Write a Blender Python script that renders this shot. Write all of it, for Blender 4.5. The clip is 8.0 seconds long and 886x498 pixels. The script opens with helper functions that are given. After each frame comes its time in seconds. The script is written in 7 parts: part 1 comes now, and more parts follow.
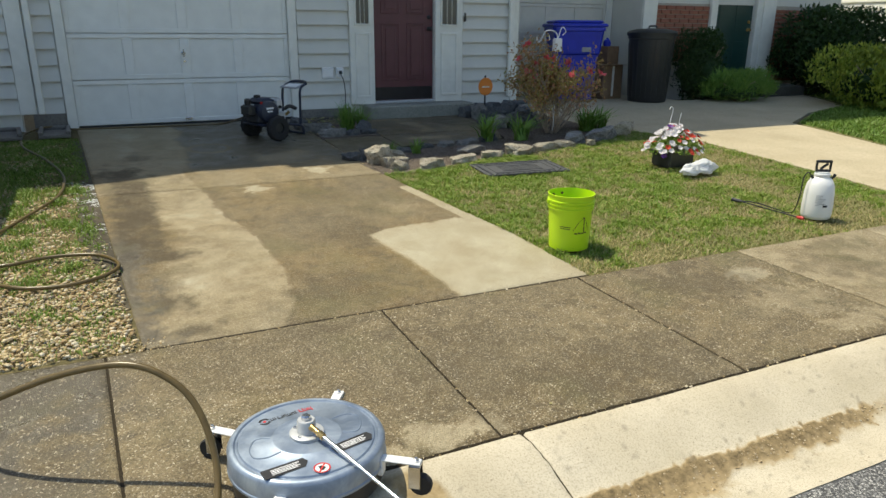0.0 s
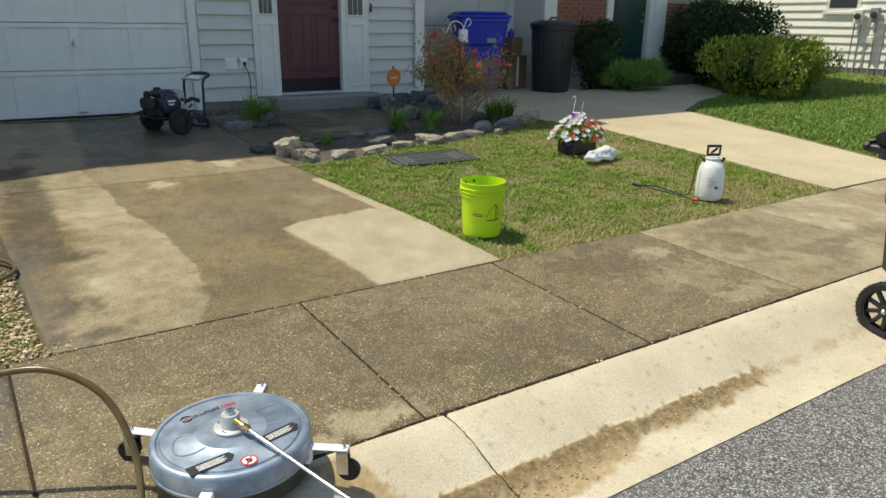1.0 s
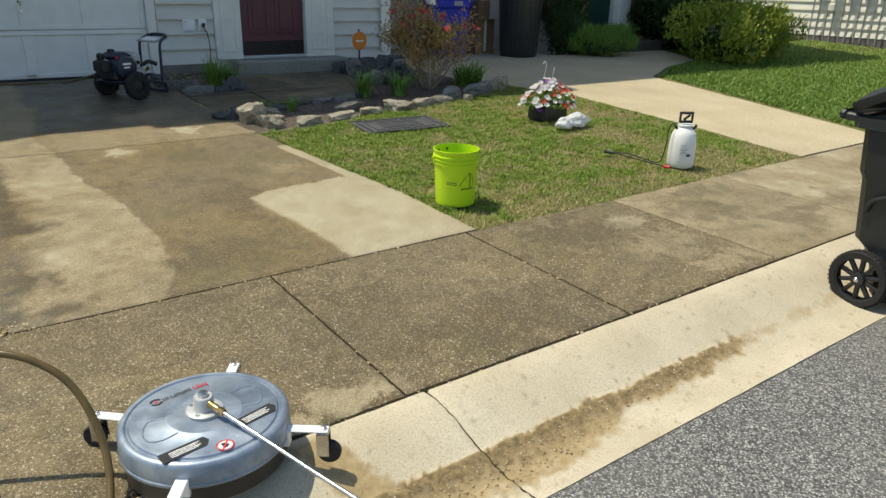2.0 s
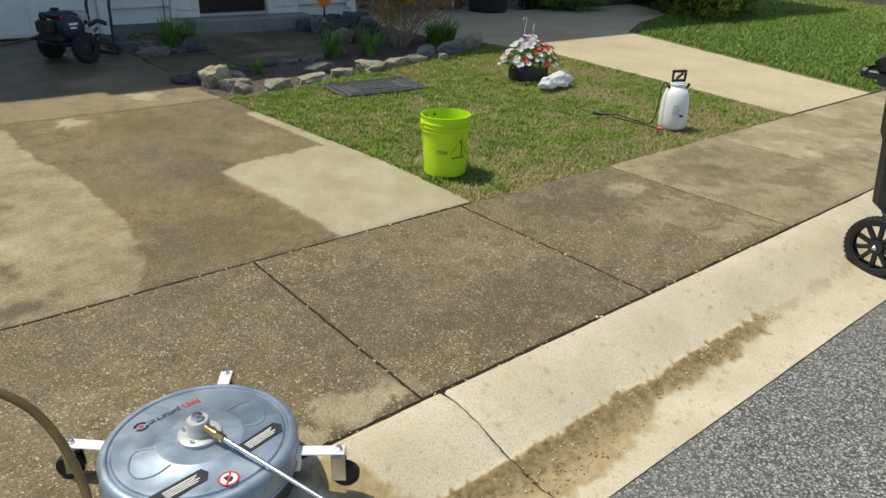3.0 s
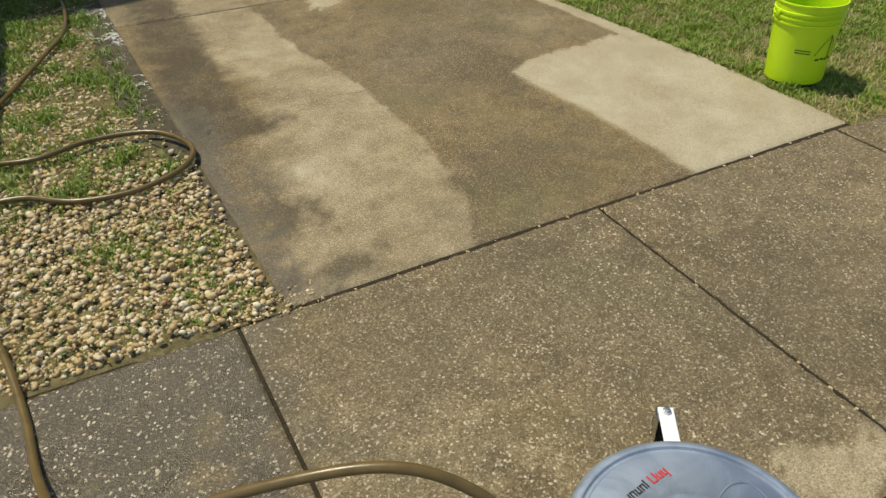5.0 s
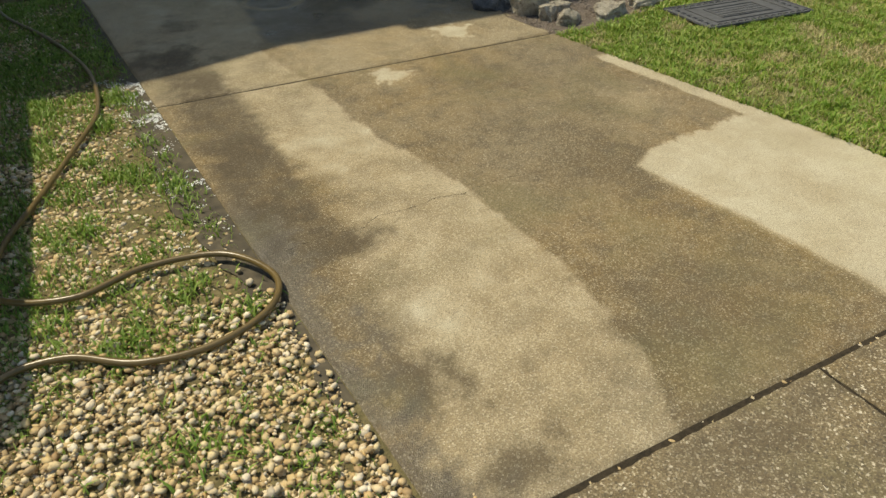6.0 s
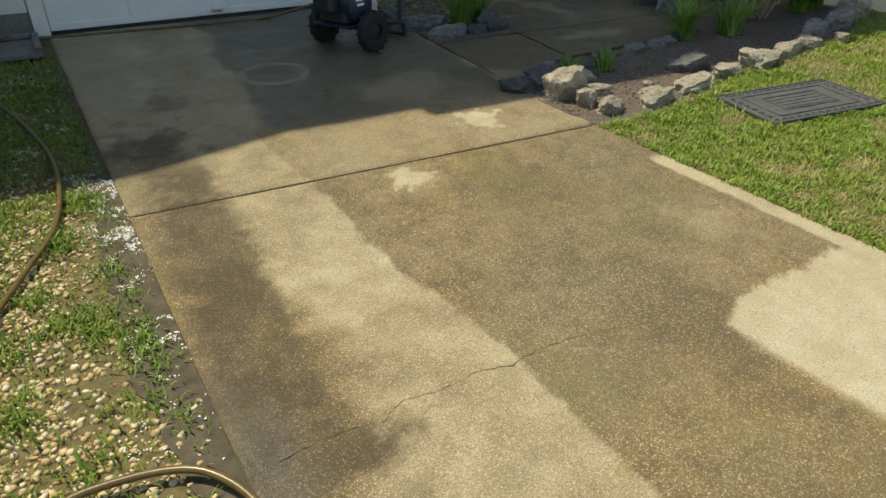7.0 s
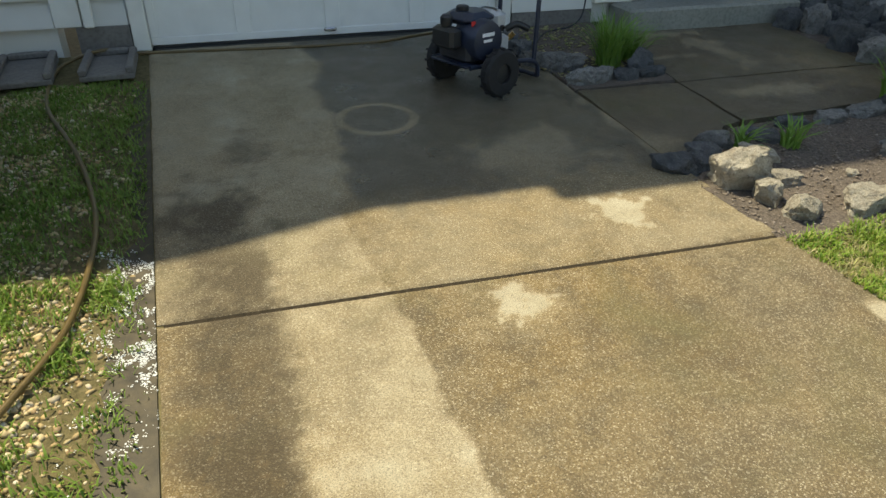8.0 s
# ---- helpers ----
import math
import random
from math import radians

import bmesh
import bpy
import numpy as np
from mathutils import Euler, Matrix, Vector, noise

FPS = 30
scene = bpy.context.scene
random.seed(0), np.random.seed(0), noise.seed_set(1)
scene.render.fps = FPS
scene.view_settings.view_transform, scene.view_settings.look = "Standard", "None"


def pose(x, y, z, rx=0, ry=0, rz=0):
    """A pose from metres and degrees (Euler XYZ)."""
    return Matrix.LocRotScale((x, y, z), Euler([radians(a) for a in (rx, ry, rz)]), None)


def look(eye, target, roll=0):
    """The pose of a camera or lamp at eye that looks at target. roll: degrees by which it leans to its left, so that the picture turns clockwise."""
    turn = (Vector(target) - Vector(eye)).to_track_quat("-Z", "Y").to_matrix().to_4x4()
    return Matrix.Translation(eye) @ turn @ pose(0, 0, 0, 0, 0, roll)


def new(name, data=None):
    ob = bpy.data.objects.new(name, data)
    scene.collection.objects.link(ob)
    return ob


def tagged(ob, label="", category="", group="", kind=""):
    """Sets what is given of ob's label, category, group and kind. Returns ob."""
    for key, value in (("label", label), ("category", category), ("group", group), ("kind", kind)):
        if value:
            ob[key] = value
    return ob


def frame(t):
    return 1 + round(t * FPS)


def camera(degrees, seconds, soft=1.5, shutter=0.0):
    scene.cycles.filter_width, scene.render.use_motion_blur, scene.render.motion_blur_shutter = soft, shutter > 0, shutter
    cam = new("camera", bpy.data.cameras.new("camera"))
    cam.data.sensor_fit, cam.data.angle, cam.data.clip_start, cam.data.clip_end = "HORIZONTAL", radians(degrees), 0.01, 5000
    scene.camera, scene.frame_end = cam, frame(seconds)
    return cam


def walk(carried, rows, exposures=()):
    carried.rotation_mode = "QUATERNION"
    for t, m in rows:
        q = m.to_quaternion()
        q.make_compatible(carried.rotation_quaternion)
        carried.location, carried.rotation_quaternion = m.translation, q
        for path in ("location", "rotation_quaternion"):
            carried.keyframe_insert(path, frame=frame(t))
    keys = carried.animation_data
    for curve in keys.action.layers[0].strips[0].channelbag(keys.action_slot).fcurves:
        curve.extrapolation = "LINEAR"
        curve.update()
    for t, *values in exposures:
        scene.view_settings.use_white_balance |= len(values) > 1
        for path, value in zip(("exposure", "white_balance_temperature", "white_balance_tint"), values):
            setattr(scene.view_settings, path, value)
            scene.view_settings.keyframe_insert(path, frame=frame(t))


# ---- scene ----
cam = camera(65.2, 8.0)
PATH = [
    (0, (-2.519, -3.198, 1.405), (-1.697, -1.476, 0.804), 0.4),
    (0.5, (-2.56, -3.245, 1.418), (-1.615, -1.589, 0.815), 0.1),
    (1, (-2.563, -3.234, 1.407), (-1.525, -1.642, 0.785), 0.7),
    (1.5, (-2.571, -3.205, 1.404), (-1.476, -1.666, 0.747), 1.4),
    (2.8, (-2.525, -2.854, 1.369), (-1.391, -1.414, 0.569), 1.0),
    (3, (-2.52, -2.766, 1.366), (-1.352, -1.362, 0.55), 1.3),
    (3.5, (-2.481, -2.522, 1.36), (-1.275, -1.212, 0.45), 1.7),
    (4, (-2.505, -2.235, 1.365), (-1.347, -0.974, 0.332), 2.3),
    (4.5, (-2.554, -1.963, 1.356), (-1.621, -0.605, 0.222), 0.8),
    (5, (-2.785, -1.675, 1.357), (-2.081, -0.205, 0.198), -2.6),
    (5.2, (-2.876, -1.502, 1.38), (-2.194, -0.032, 0.207), -2.6),
    (6.3, (-2.926, -0.595, 1.36), (-2.139, 0.924, 0.324), -2.2),
    (6.5, (-2.91, -0.45, 1.389), (-2.108, 1.07, 0.368), -1.9),
    (7, (-2.707, -0.081, 1.439), (-1.913, 1.463, 0.447), -0.8),
    (7.5, (-2.512, 0.347, 1.472), (-1.823, 1.944, 0.484), -0.1),
    (8, (-2.315, 0.794, 1.488), (-1.819, 2.455, 0.49), 0.2),
]
walk(cam, [(t, look(eye, target, roll)) for t, eye, target, roll in PATH],
     [(0, 0.37, 6950, 5), (1.5, 0.27, 6950, 5), (3.5, 0.08, 6750, 5), (4.5, -0.02, 6950, 6), (5.0, 0.08, 7150, 6), (6.5, 0.33, 7450, 4), (7.2, 0.46, 7500, 3), (8.0, 0.70, 7500, 3)])

# ---- light ----
SUN_DIR = Vector((0.30, -0.34, -1.0)).normalized()   # the way the sunlight travels
world = bpy.data.worlds.new("sky")
scene.world = world
world.use_nodes = True
wn = world.node_tree
sky = wn.nodes.new("ShaderNodeTexSky")
sky.sky_type = "NISHITA"
sky.sun_disc = False
sky.sun_elevation = math.asin(-SUN_DIR.z)
sky.sun_rotation = math.atan2(-SUN_DIR.x, -SUN_DIR.y)
wn.nodes["Background"].inputs["Strength"].default_value = 0.14
wn.links.new(sky.outputs[0], wn.nodes["Background"].inputs[0])
sun_data = bpy.data.lights.new("sun", "SUN")
sun_data.energy, sun_data.angle, sun_data.color = 3.9, radians(0.53), (1.0, 0.935, 0.80)
sun = new("sun", sun_data)
sun.matrix_world = Matrix.Translation((0, 0, 20)) @ SUN_DIR.to_track_quat("-Z", "Y").to_matrix().to_4x4()
scene.view_settings.exposure = 0.0

# ---- materials ----
class Nodes:
    """A small writer of node materials."""

    def __init__(self, name, rough=0.8, metal=0.0, spec=0.5):
        self.m = bpy.data.materials.new(name)
        self.m.use_nodes = True
        self.t = self.m.node_tree
        self.b = self.t.nodes["Principled BSDF"]
        self.b.inputs["Roughness"].default_value = rough
        self.b.inputs["Metallic"].default_value = metal
        self.b.inputs["Specular IOR Level"].default_value = spec
        self.co = self.t.nodes.new("ShaderNodeTexCoord").outputs["Object"]

    def put(self, sock, v):
        if hasattr(v, "is_linked"):
            self.t.links.new(v, sock)
        elif isinstance(v, tuple) and sock.type == "RGBA":
            sock.default_value = (*v[:3], 1.0)
        else:
            sock.default_value = v

    def noise(self, scale, detail=4.0, rough=0.55, warp=0.0, co=None):
        n = self.t.nodes.new("ShaderNodeTexNoise")
        self.t.links.new(co or self.co, n.inputs["Vector"])
        n.inputs["Scale"].default_value, n.inputs["Detail"].default_value = scale, detail
        n.inputs["Roughness"].default_value, n.inputs["Distortion"].default_value = rough, warp
        return n.outputs["Fac"]

    def cells(self, scale, out="Color", feature="F1"):
        n = self.t.nodes.new("ShaderNodeTexVoronoi")
        n.feature = feature
        self.t.links.new(self.co, n.inputs["Vector"])
        n.inputs["Scale"].default_value = scale
        return n.outputs[out]

    def ramp(self, v, *stops):
        n = self.t.nodes.new("ShaderNodeValToRGB")
        self.t.links.new(v, n.inputs[0])
        e = n.color_ramp.elements
        while len(e) < len(stops):
            e.new(0.5)
        for el, (p, c) in zip(e, stops):
            el.position, el.color = p, (*(c if isinstance(c, tuple) else (c, c, c)), 1)
        return n.outputs[0]

    def mix(self, f, a, b, kind="MIX"):
        n = self.t.nodes.new("ShaderNodeMix")
        n.data_type, n.blend_type = "RGBA", kind
        self.put(n.inputs["Factor"], f), self.put(n.inputs["A"], a), self.put(n.inputs["B"], b)
        return n.outputs["Result"]

    def math(self, op, a, b=0.0, clamp=False):
        n = self.t.nodes.new("ShaderNodeMath")
        n.operation, n.use_clamp = op, clamp
        self.put(n.inputs[0], a), self.put(n.inputs[1], b)
        return n.outputs[0]

    def attr(self, name):
        n = self.t.nodes.new("ShaderNodeAttribute")
        n.attribute_name = name
        s = self.t.nodes.new("ShaderNodeSeparateColor")
        self.t.links.new(n.outputs["Color"], s.inputs[0])
        return s.outputs

    def rand(self):
        return self.t.nodes.new("ShaderNodeObjectInfo").outputs["Random"]

    def island(self):
        return self.t.nodes.new("ShaderNodeNewGeometry").outputs["Random Per Island"]

    def bump(self, h, strength=0.3, dist=0.005):
        n = self.t.nodes.new("ShaderNodeBump")
        n.inputs["Strength"].default_value, n.inputs["Distance"].default_value = strength, dist
        self.t.links.new(h, n.inputs["Height"])
        self.t.links.new(n.outputs[0], self.b.inputs["Normal"])
        return self

    def color(self, c):
        self.put(self.b.inputs["Base Color"], c)
        return self

    def rough(self, r):
        self.put(self.b.inputs["Roughness"], r)
        return self


def simple(name, c, rough=0.6, metal=0.0, var=0.12, scale=14.0, bump=0.15, spec=0.5):
    """A plain surface with grain and soft stains."""
    n = Nodes(name, rough, metal, spec)
    dark = tuple(v * (1 - var * 1.6) for v in c)
    lite = tuple(min(1.0, v * (1 + var)) for v in c)
    a = n.mix(n.ramp(n.noise(scale, 6), (0.3, 0.0), (0.7, 1.0)), dark, lite)
    n.color(n.mix(n.ramp(n.noise(scale * 0.13, 3), (0.35, 0.0), (0.75, 0.35)), a, dark))
    n.rough(n.math("ADD", n.math("MULTIPLY", n.noise(scale * 2, 3), 0.16), rough - 0.08, True))
    if bump:
        n.bump(n.noise(scale * 7, 5), bump, 0.003)
    return n.m


def aggregate(name, loose=1.0, rust=(0.225, 0.155, 0.054)):
    """Exposed-aggregate concrete; the wear attribute holds washed (r), grimy (g) and damp (b) areas."""
    n = Nodes(name, 0.85)
    w = n.attr("wear")
    stone = n.cells(250.0)
    tone = n.math("ADD", n.cells(250.0, "Distance"), 0.0)
    sep = n.t.nodes.new("ShaderNodeSeparateColor")
    n.t.links.new(stone, sep.inputs[0])
    pick = sep.outputs[0]
    fine = n.noise(260.0, 3)
    big = n.noise(2.3, 5, 0.6)
    grime = n.mix(n.ramp(big, (0.3, 0.0), (0.7, 1.0)), (0.118, 0.084, 0.039), (0.196, 0.147, 0.073))
    grime = n.mix(n.ramp(n.noise(0.9, 4), (0.38, 0.0), (0.66, 0.85)), grime, rust)
    peb = n.ramp(pick, (0.0, (0.055, 0.040, 0.024)), (0.4, (0.135, 0.100, 0.055)), (0.76, (0.212, 0.166, 0.100)), (0.9, (0.42, 0.37, 0.24)), (1.0, (0.78, 0.71, 0.54)))
    dirty = n.mix(0.46, grime, peb)
    washed = n.mix(n.ramp(n.noise(3.2, 5), (0.3, 0.0), (0.75, 1.0)), (0.40, 0.325, 0.195), (0.50, 0.425, 0.275))
    washed = n.mix(0.28, washed, n.ramp(pick, (0.0, (0.20, 0.15, 0.085)), (0.5, (0.44, 0.37, 0.24)), (1.0, (0.74, 0.67, 0.52))))
    washed = n.mix(n.ramp(w[0], (0.70, 0.0), (0.95, 0.8)), washed, n.mix(n.ramp(n.noise(4.5, 5), (0.35, 0.0), (0.65, 1.0)), (0.40, 0.355, 0.24), (0.52, 0.475, 0.35)))
    c = n.mix(w[0], dirty, washed)
    c = n.mix(n.math("MULTIPLY", w[1], 0.92), c, n.mix(0.12, (0.044, 0.031, 0.014), peb))
    c = n.mix(n.math("MULTIPLY", w[2], 0.80), c, n.mix(0.12, (0.026, 0.025, 0.022), peb))
    c = n.mix(n.math("MULTIPLY", n.ramp(n.noise(8.0, 7, 0.7), (0.44, 0.0), (0.66, 0.72)), n.math("SUBTRACT", 1.0, w[0])), c, n.mix(0.25, (0.070, 0.056, 0.032), peb))
    c = n.mix(n.math("MULTIPLY", n.ramp(n.noise(1.5, 5, 0.6, 0.4), (0.52, 0.0), (0.68, 0.45)), n.math("SUBTRACT", 1.0, w[0])), c, (0.125, 0.118, 0.048))
    c = n.mix(n.ramp(fine, (0.45, 0.0), (0.70, 0.62)), c, (0.042, 0.032, 0.020))
    sep2 = n.t.nodes.new("ShaderNodeSeparateColor")
    n.t.links.new(n.cells(165.0), sep2.inputs[0])
    show = n.math("MULTIPLY", n.ramp(sep2.outputs[1], (0.925, 0.0), (0.945, 0.78 * loose)), n.math("SUBTRACT", 1.0, n.math("MULTIPLY", w[1], 0.8)))
    c = n.mix(n.math("MULTIPLY", show, n.math("SUBTRACT", 1.0, w[0])), c, n.mix(sep2.outputs[0], (0.34, 0.27, 0.16), (0.66, 0.60, 0.47)))
    c = n.mix(n.math("MULTIPLY", n.ramp(sep2.outputs[2], (0.10, 0.6 * loose), (0.14, 0.0)), n.math("SUBTRACT", 1.0, w[0])), c, (0.045, 0.036, 0.024))
    n.color(c)
    n.rough(n.math("SUBTRACT", 0.88, n.math("MULTIPLY", w[2], n.ramp(n.noise(5.0, 4), (0.35, 0.38), (0.65, 0.66)))))
    n.bump(n.math("ADD", tone, n.math("MULTIPLY", fine, 0.4)), 0.55, 0.004)
    return n.m


def concrete(name, lo, hi, speck=(0.16, 0.12, 0.07), bump=0.35):
    n = Nodes(name, 0.88)
    a = n.mix(n.ramp(n.noise(1.7, 6, 0.6), (0.3, 0.0), (0.7, 1.0)), lo, hi)
    a = n.mix(n.ramp(n.noise(40.0, 6, 0.7), (0.38, 0.5), (0.55, 0.0)), a, tuple(0.62 * v for v in lo))
    a = n.mix(n.ramp(n.noise(11.0, 8, 0.75), (0.64, 0.0), (0.72, 0.7)), a, speck)
    n.color(n.mix(n.ramp(n.noise(0.45, 4, 0.6), (0.45, 0.0), (0.8, 0.5)), a, tuple(0.7 * v for v in lo)))
    n.bump(n.noise(120.0, 6, 0.7), bump, 0.004)
    return n.m


def wear_kerb(name):
    """Pale kerb concrete, with dried mud where the wear attribute says so."""
    n = Nodes(name, 0.9)
    w = n.attr("wear")
    a = n.mix(n.ramp(n.noise(2.1, 6, 0.6), (0.3, 0.0), (0.7, 1.0)), (0.46, 0.40, 0.285), (0.60, 0.535, 0.41))
    a = n.mix(n.ramp(n.noise(150.0, 6, 0.7), (0.38, 0.55), (0.52, 0.0)), a, (0.27, 0.22, 0.15))
    a = n.mix(n.ramp(n.noise(6.0, 7, 0.7), (0.52, 0.0), (0.72, 0.35)), a, (0.36, 0.31, 0.23))
    a = n.mix(n.ramp(n.noise(85.0, 4, 0.6), (0.66, 0.0), (0.71, 0.8)), a, (0.13, 0.10, 0.065))
    tan = n.mix(n.ramp(n.noise(30.0, 7, 0.7), (0.35, 0.0), (0.65, 1.0)), (0.25, 0.178, 0.080), (0.41, 0.305, 0.160))
    mud = n.mix(n.ramp(n.noise(42.0, 7, 0.7), (0.35, 0.0), (0.68, 1.0)), (0.098, 0.070, 0.032), (0.31, 0.225, 0.112))
    a = n.mix(n.ramp(w[0], (0.05, 0.0), (0.5, 0.92)), a, tan)
    a = n.mix(n.ramp(w[0], (0.5, 0.0), (0.92, 1.0)), a, mud)
    n.color(n.mix(w[1], a, (0.16, 0.135, 0.10)))
    n.bump(n.math("ADD", n.noise(130.0, 6, 0.7), n.math("MULTIPLY", w[0], n.noise(60.0, 5))), 0.45, 0.005)
    return n.m


def asphalt(name):
    """Weathered asphalt: pale worn stones in a dark binder."""
    n = Nodes(name, 0.85)
    s = n.t.nodes.new("ShaderNodeSeparateColor")
    n.t.links.new(n.cells(135.0), s.inputs[0])
    a = n.ramp(s.outputs[0], (0.0, (0.045, 0.045, 0.046)), (0.3, (0.15, 0.149, 0.147)), (0.65, (0.30, 0.295, 0.285)), (0.9, (0.46, 0.45, 0.425)), (1.0, (0.62, 0.60, 0.56)))
    a = n.mix(n.ramp(n.cells(135.0, "Distance"), (0.42, 0.0), (0.66, 0.75)), a, (0.035, 0.035, 0.036))
    a = n.mix(n.ramp(n.noise(420.0, 3), (0.35, 0.5), (0.5, 0.0)), a, (0.04, 0.04, 0.04))
    n.color(n.mix(n.ramp(n.noise(1.3, 4), (0.4, 0.0), (0.75, 0.35)), a, (0.17, 0.165, 0.155)))
    n.bump(n.math("SUBTRACT", 1.0, n.cells(135.0, "Distance")), 0.8, 0.006)
    return n.m


def soil(name, a, b, scale=30.0):
    n = Nodes(name, 0.95, spec=0.2)
    c = n.mix(n.ramp(n.noise(scale, 7, 0.7), (0.35, 0.0), (0.65, 1.0)), a, b)
    n.color(n.mix(n.ramp(n.noise(2.2, 4), (0.4, 0.0), (0.7, 0.6)), c, tuple(0.5 * (p + q) * 0.8 for p, q in zip(a, b))))
    n.bump(n.noise(scale * 2, 6, 0.7), 0.8, 0.012)
    return n.m


def leafy(name, *cols, rough=0.5, through_light=0.25):
    """Leaves and blades, each island in its own tone."""
    n = Nodes(name, rough, spec=0.35)
    k = len(cols) - 1
    c = n.ramp(n.island(), *[(i / k, col) for i, col in enumerate(cols)])
    c = n.mix(n.ramp(n.noise(1.1, 4), (0.4, 0.0), (0.66, 0.55)), c, cols[-1])
    n.color(c)
    tr = n.t.nodes.new("ShaderNodeBsdfTranslucent")
    n.put(tr.inputs[0], c)
    mx = n.t.nodes.new("ShaderNodeMixShader")
    mx.inputs[0].default_value = through_light
    n.t.links.new(n.b.outputs[0], mx.inputs[1]), n.t.links.new(tr.outputs[0], mx.inputs[2])
    n.t.links.new(mx.outputs[0], n.t.nodes["Material Output"].inputs[0])
    return n.m


def pebbles(name, *cols):
    n = Nodes(name, 0.75)
    k = len(cols) - 1
    c = n.ramp(n.island(), *[(i / k, col) for i, col in enumerate(cols)])
    n.color(n.mix(n.ramp(n.noise(70.0, 5), (0.4, 0.0), (0.7, 0.4)), c, (0.12, 0.085, 0.05)))
    n.bump(n.noise(160.0, 4), 0.3, 0.003)
    return n.m


def rocky(name, a, b, c):
    """Broken field stone: layered tones, dark pits, lichen and a rough skin."""
    n = Nodes(name, 0.85)
    v = n.mix(n.ramp(n.noise(14.0, 9, 0.75, 0.8), (0.38, 0.0), (0.58, 1.0)), a, b)
    v = n.mix(n.ramp(n.noise(46.0, 6, 0.7), (0.33, 0.8), (0.43, 0.0)), v, tuple(0.22 * q for q in a))
    v = n.mix(n.ramp(n.noise(5.0, 6, 0.6), (0.50, 0.0), (0.64, 0.75)), v, c)
    v = n.mix(n.ramp(n.noise(9.0, 7, 0.7, 0.5), (0.62, 0.0), (0.68, 0.6)), v, tuple(min(0.8, 1.35 * q) for q in b))
    n.color(n.mix(n.math("MULTIPLY", n.rand(), 0.45), v, tuple(0.55 * q for q in a)))
    n.bump(n.noise(30.0, 10, 0.75), 1.0, 0.035)
    return n.m


AGG = aggregate("exposed aggregate")
DRIVE_AGG = aggregate("finer driveway aggregate", 0.18, (0.275, 0.170, 0.040))
KERB = wear_kerb("kerb concrete")
PALE = concrete("pale concrete", (0.43, 0.36, 0.235), (0.53, 0.455, 0.315))
GREY = concrete("damp grey concrete", (0.050, 0.051, 0.043), (0.125, 0.124, 0.105), (0.22, 0.21, 0.18))
FOAM = simple("soap foam", (0.72, 0.73, 0.70), 0.6, 0, 0.1, 30, 0.2)
STEP = concrete("step concrete", (0.20, 0.205, 0.175), (0.31, 0.31, 0.27), (0.14, 0.13, 0.11))
BLOCK = concrete("block concrete", (0.13, 0.12, 0.11), (0.23, 0.215, 0.19))
ROAD = asphalt("asphalt")
JOINT = soil("joint dirt", (0.022, 0.018, 0.012), (0.065, 0.050, 0.031), 60)
TURF = soil("turf soil", (0.105, 0.115, 0.035), (0.245, 0.225, 0.095), 34)
EARTH = soil("lawn earth", (0.085, 0.062, 0.032), (0.20, 0.150, 0.080), 26)
MULCH = soil("bark mulch", (0.060, 0.048, 0.038), (0.230, 0.190, 0.155), 75)
GRIT = soil("gravel bed earth", (0.085, 0.075, 0.034), (0.215, 0.175, 0.085), 34)
DAMP = simple("damp mud", (0.068, 0.054, 0.031), 0.62, 0, 0.35, 22, 0.35, 0.35)
GRASS = leafy("grass", (0.095, 0.200, 0.018), (0.165, 0.295, 0.028), (0.250, 0.350, 0.048), (0.42, 0.40, 0.13), (0.165, 0.270, 0.030))
STRAW = leafy("dry grass", (0.42, 0.34, 0.16), (0.55, 0.46, 0.25), (0.30, 0.25, 0.11), (0.18, 0.22, 0.06))
GRASS_FAR = leafy("shaded side lawn grass", (0.085, 0.175, 0.022), (0.145, 0.25, 0.036), (0.185, 0.28, 0.05))
WEED = leafy("weed leaves", (0.10, 0.19, 0.025), (0.17, 0.28, 0.04), (0.24, 0.32, 0.07))
BLADE = leafy("lily blades", (0.075, 0.18, 0.028), (0.14, 0.27, 0.045), (0.23, 0.34, 0.07))
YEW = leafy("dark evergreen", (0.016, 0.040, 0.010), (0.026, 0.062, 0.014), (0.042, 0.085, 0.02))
SHRUB = leafy("yellow green shrub", (0.17, 0.24, 0.025), (0.28, 0.36, 0.04), (0.42, 0.46, 0.07), (0.09, 0.14, 0.02))
AZALEA = leafy("bronzed leaves", (0.22, 0.26, 0.06), (0.42, 0.24, 0.10), (0.30, 0.30, 0.08), (0.46, 0.20, 0.13))
TWIG = simple("twig bark", (0.34, 0.26, 0.19), 0.85, 0, 0.25, 40)
STONES = pebbles("river gravel", (0.58, 0.47, 0.26), (0.46, 0.31, 0.13), (0.74, 0.66, 0.50), (0.53, 0.39, 0.18), (0.32, 0.21, 0.10), (0.66, 0.53, 0.29), (0.45, 0.39, 0.29))
SAND = pebbles("gutter grit", (0.34, 0.25, 0.13), (0.46, 0.35, 0.20), (0.22, 0.155, 0.078), (0.60, 0.52, 0.38), (0.38, 0.28, 0.15))
CHIPS = pebbles("bark chips", (0.16, 0.125, 0.095), (0.27, 0.22, 0.175), (0.11, 0.085, 0.065), (0.34, 0.285, 0.235))
ROCK = rocky("bed stone", (0.34, 0.295, 0.22), (0.62, 0.56, 0.44), (0.30, 0.22, 0.14))
